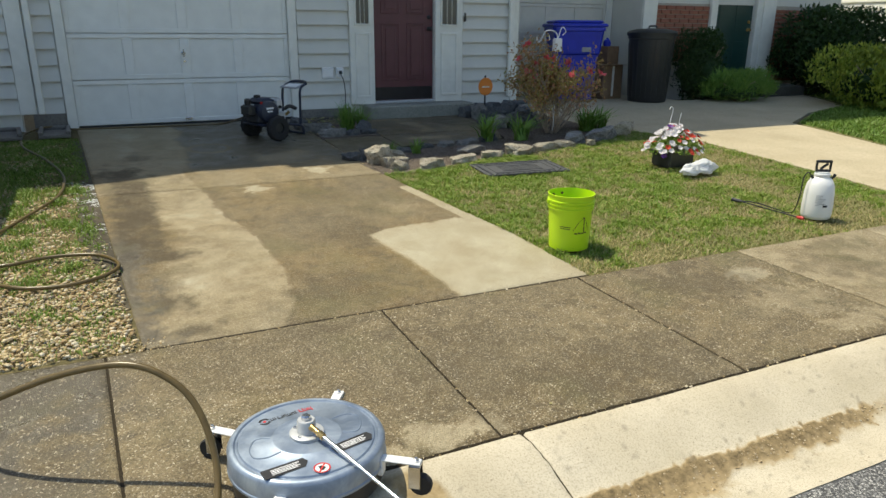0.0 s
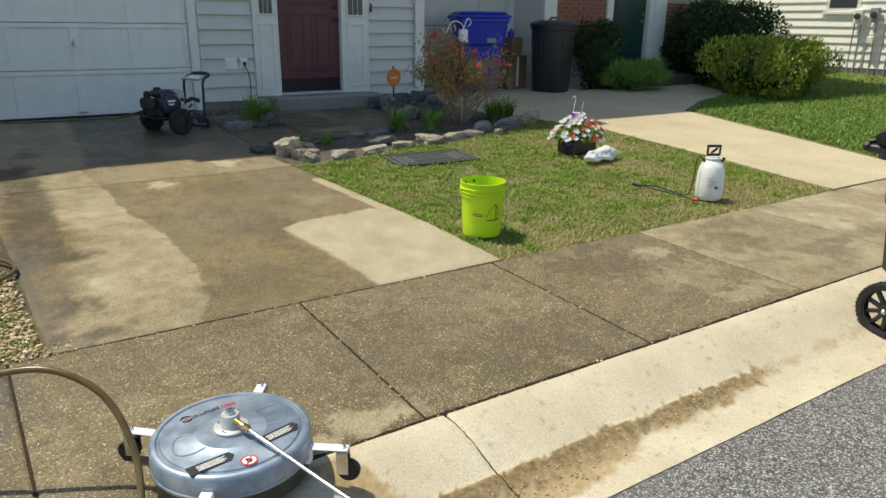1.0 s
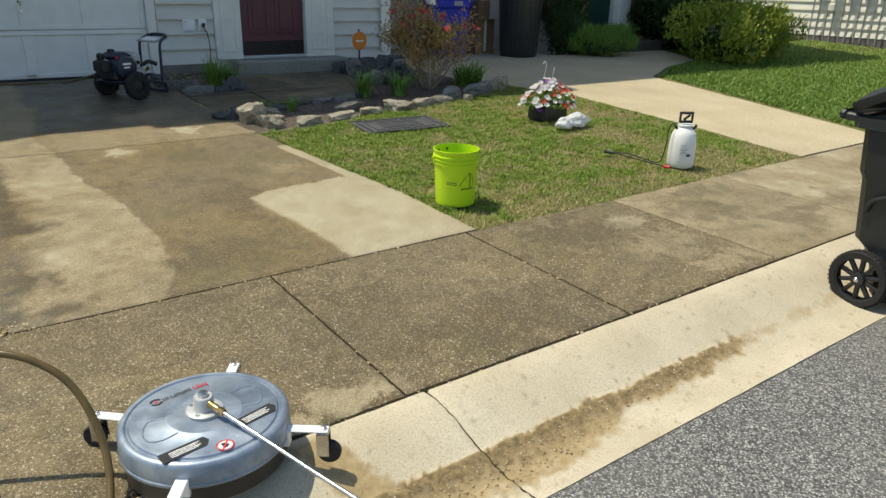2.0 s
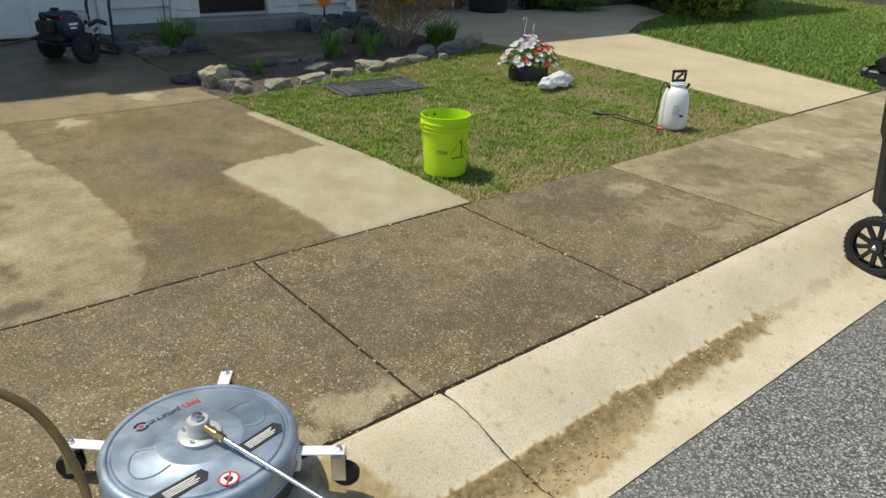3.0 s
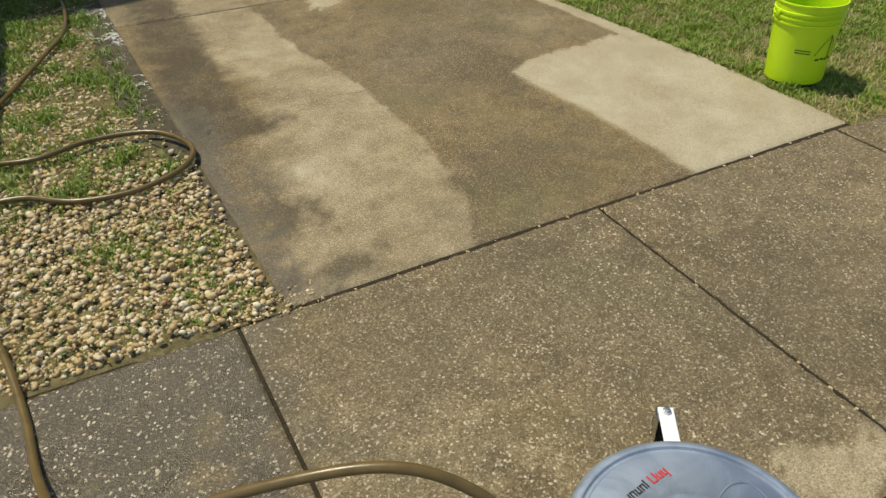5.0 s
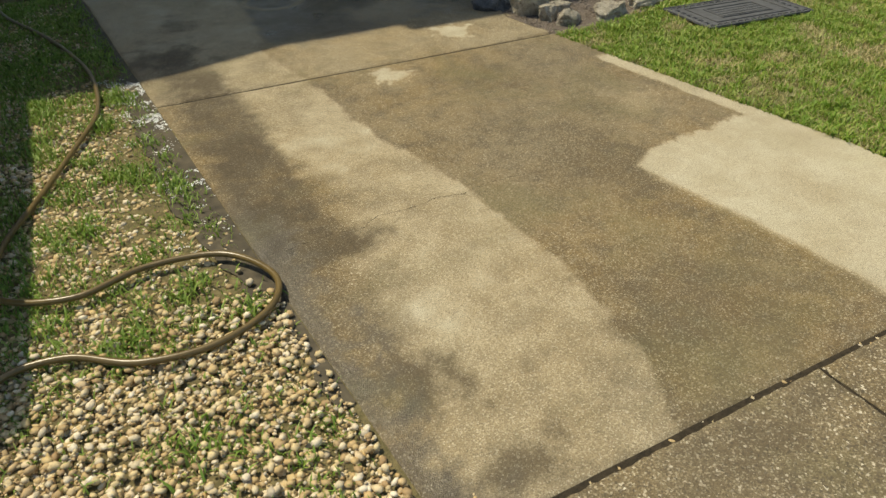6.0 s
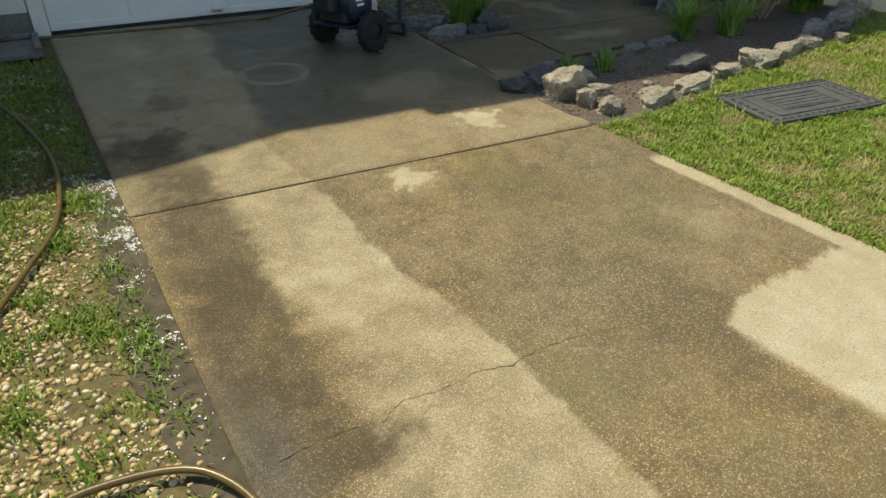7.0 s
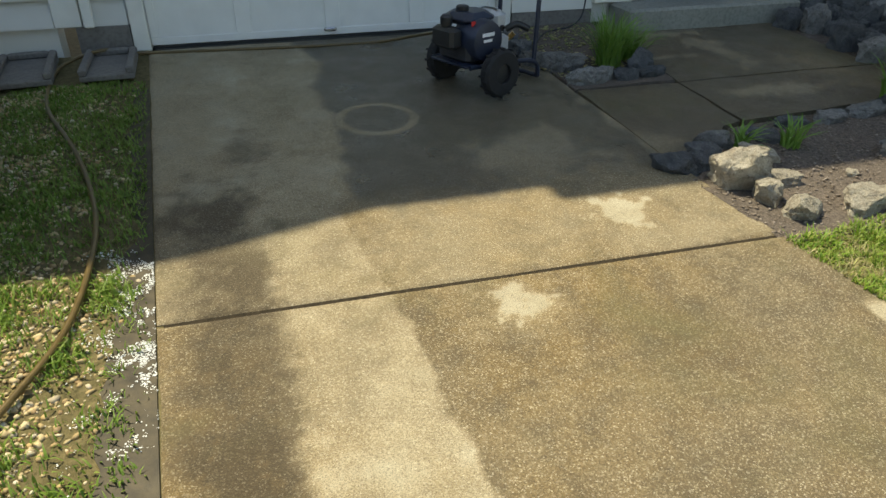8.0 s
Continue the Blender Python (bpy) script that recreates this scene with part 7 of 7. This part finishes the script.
def build_lawn_stuff():
    green = scatter(LAWN, 105000, 41, lambda x, y: off_mat(x, y) * lush(x, y) ** 1.5)
    blades("lawn_grass", green, 0.026, 0.0058, GRASS, "short green lawn grass", "grass", 42, 1.1)
    dry = scatter(LAWN, 46000, 43, lambda x, y: off_mat(x, y) * max(0.03, 1.05 - lush(x, y)))
    blades("dry_grass", dry, 0.024, 0.005, STRAW, "straw-coloured dry lawn grass", "grass", 44, 1.6)
    side = [(5.58, 0.02), (15.9, 0.02), (15.9, 12), (10.6, 8.6), (9.5, 5.9), (9.0, 4.75), (7.44, 4.22), (6.38, 3.62), (6.08, 2.2)]
    blades("side_lawn_grass", scatter(side, 85000, 45, lambda x, y: step(16, 6, x) * 0.8 + 0.2), 0.055, 0.014, GRASS_FAR, "thick green grass of the side lawn", "grass", 46, 1.0)
    strip = [(-3.40, 0.03), (-2.53, 0.03), (-2.74, 3.3), (-2.86, 5.3), (-2.89, 5.35), (-3.40, 5.35), (-3.75, 5.2), (-3.44, 0.7), (-3.38, 0.3)]
    rng = random.Random(50)
    spots = [(x, y, -0.010) for x, y in scatter(strip, 15500, 47, stony)]
    spots += [(x, y, 0.006) for x, y in scatter(strip, 2200, 48, lambda x, y: stony(x, y) * step(1.3, 0.9, y))]
    pebble_field("river_gravel", spots, 0.004, 0.0158, STONES, "tan and white river gravel", "gravel", 49)
    weeds = scatter(strip, 15000, 51, lambda x, y: max(0.10, 1.5 * (fuzz(x, y, 3.2, 90) + 0.02) + 0.25 * step(1.2, 1.8, y) + 0.2 * step(2.9, 3.5, y)) * (1 - 0.8 * step(0.12, 0.04, drive_left(y) - x)))
    blades("strip_weeds", weeds, 0.028, 0.006, WEED, "green weeds between the pebbles", "weeds", 52, 1.1)
    shade = scatter([p for p in strip if p[1] > 3] + [(-3.4, 3.2)], 5200, 53, lambda x, y: 0.2 + step(3.1, 3.8, y))
    blades("strip_grass", shade, 0.020, 0.006, GRASS_FAR, "shaded rough grass beside the driveway", "grass", 54, 1.2)
    tufts = [(-3.10, 1.72), (-2.92, 1.45), (-2.86, 1.18), (-3.05, 2.35), (-2.68, 1.02), (-2.97, 2.75), (-2.78, 1.95), (-2.90, 2.10), (-3.25, 2.6), (-3.2, 3.0), (-2.84, 3.0)]
    tufts += [(rng.uniform(-3.3, -2.8), rng.uniform(0.3, 3.2)) for _ in range(14)]
    leaves = [(cx + rng.gauss(0, 0.040), cy + rng.gauss(0, 0.040)) for cx, cy in tufts for _ in range(75)]
    blades("weed_tufts", leaves, 0.036, 0.008, WEED, "taller green weed tufts in the gravel", "weeds", 62, 1.0)
    # wet mud along the driveway edge
    mud_l = [(drive_left(y) - lerp_at(y, [(0.5, 0.03), (1.0, 0.09), (1.5, 0.15), (2.2, 0.18), (3.0, 0.11), (3.4, 0.09), (5.2, 0.09)]) + 0.05 * fuzz(y, 2.0, 3.0, 5) + 0.02 * fuzz(y, 1.0, 14.0, 6), y) for y in steps(5.2, 0.5, 0.06)]
    mud_r = [(drive_left(y) - 0.004, y) for y in steps(0.5, 5.2, 0.2)]
    tagged(part("wet_mud", fan(mud_r + mud_l, -0.002, 0.02, 0.12), DAMP), "dark wet mud along the driveway edge", "mud", kind="structure")
    foam = []
    while len(foam) < 4600:
        y = rng.uniform(1.35, 3.35)
        x = drive_left(y) - abs(rng.gauss(0, 0.10)) - 0.004
        if fuzz(x, y, 8, 95) + 0.6 * fuzz(x, y, 22, 96) + 0.22 * step(2.0, 2.8, y) > 0.34 and x > drive_left(y) - 0.26:
            foam.append((x, y, -0.002))
    pebble_field("soap_foam", foam, 0.0008, 0.0040, FOAM, "white soap foam along the driveway edge", "foam", 55, 0.35)
    grit = []
    while len(grit) < 1500:
        x = rng.uniform(-1.7, 0.45)
        y = -1.65 + 0.05 * rng.gauss(0, 1) - 0.05 * step(-0.3, -1.2, x)
        if kerb_wear(x, y)[0] < rng.uniform(0.1, 0.9):
            continue
        grit.append((x, y, lerp_at(y, list(reversed(KERB_PROFILE))) - ground_z(x, y) + 0.004 * kerb_wear(x, y)[0]))
    pebble_field("gutter_grit", grit, 0.0010, 0.0052, SAND, "loose grit on the dried gutter mud", "grit", 56)
    crumbs = []
    for _ in range(170):
        k = rng.random()
        if k < 0.4:
            x, y = rng.uniform(-2.6, 0.0), rng.gauss(0, 0.006)
        elif k < 0.7:
            j = rng.choice((-1.35, -0.10, 1.20))
            x, y = j + rng.gauss(0, 0.006), rng.uniform(-1.25, 0)
        else:
            x, y = rng.uniform(-2.5, 1.0), -1.272 + rng.gauss(0, 0.006)
        crumbs.append((x, y, -0.010 if y > -1.2 else -0.008))
    for _ in range(150):
        crumbs.append((rng.uniform(-2.72, -2.40), rng.uniform(-0.02, 0.10), 0.0))
    pebble_field("joint_grit", crumbs, 0.002, 0.008, STONES, "small pebbles in the paving joints", "grit", 57)
    chips = scatter(BED, 8500, 58, lambda x, y: 1.0)
    pebble_field("bark_chips", [(x, y, 0.0) for x, y in chips], 0.003, 0.011, CHIPS, "brown bark chips in the flower bed", "mulch", 59, 0.3)
    bed2 = [(-0.42, 4.75), (0.35, 4.78), (0.40, 5.9), (-0.42, 5.9)]
    part("small_bed", fan([(-0.355, 4.55), (0.35, 4.56), (0.44, 5.69), (0.44, 5.96), (-0.355, 5.96)], 0.006, 0.06), MULCH)["kind"] = "structure"
    pebble_field("leaf_litter", [(x, y, 0.012) for x, y in scatter(bed2, 500, 60, lambda x, y: 1.0)], 0.006, 0.018, STRAW, "dry leaf litter in the small bed", "leaf litter", 61, 0.3)
    for x, y in ((-1.054, -1.154), (0.62, 1.98)):
        m = Mesh()
        leaf_quad(m, Vector((0, 0, 0.004)), random.Random(3), 0.025, 0.018, 0.0)
        m.v = [(a, b, 0.004 + 0.2 * abs(c)) for a, b, c in m.v]
        ob = part("fallen_leaf", m, STRAW)
        ob.matrix_world = at_ground(x, y, 40)
        tagged(ob, "small yellow fallen leaf on the paving", "leaf")


build_lawn_stuff()
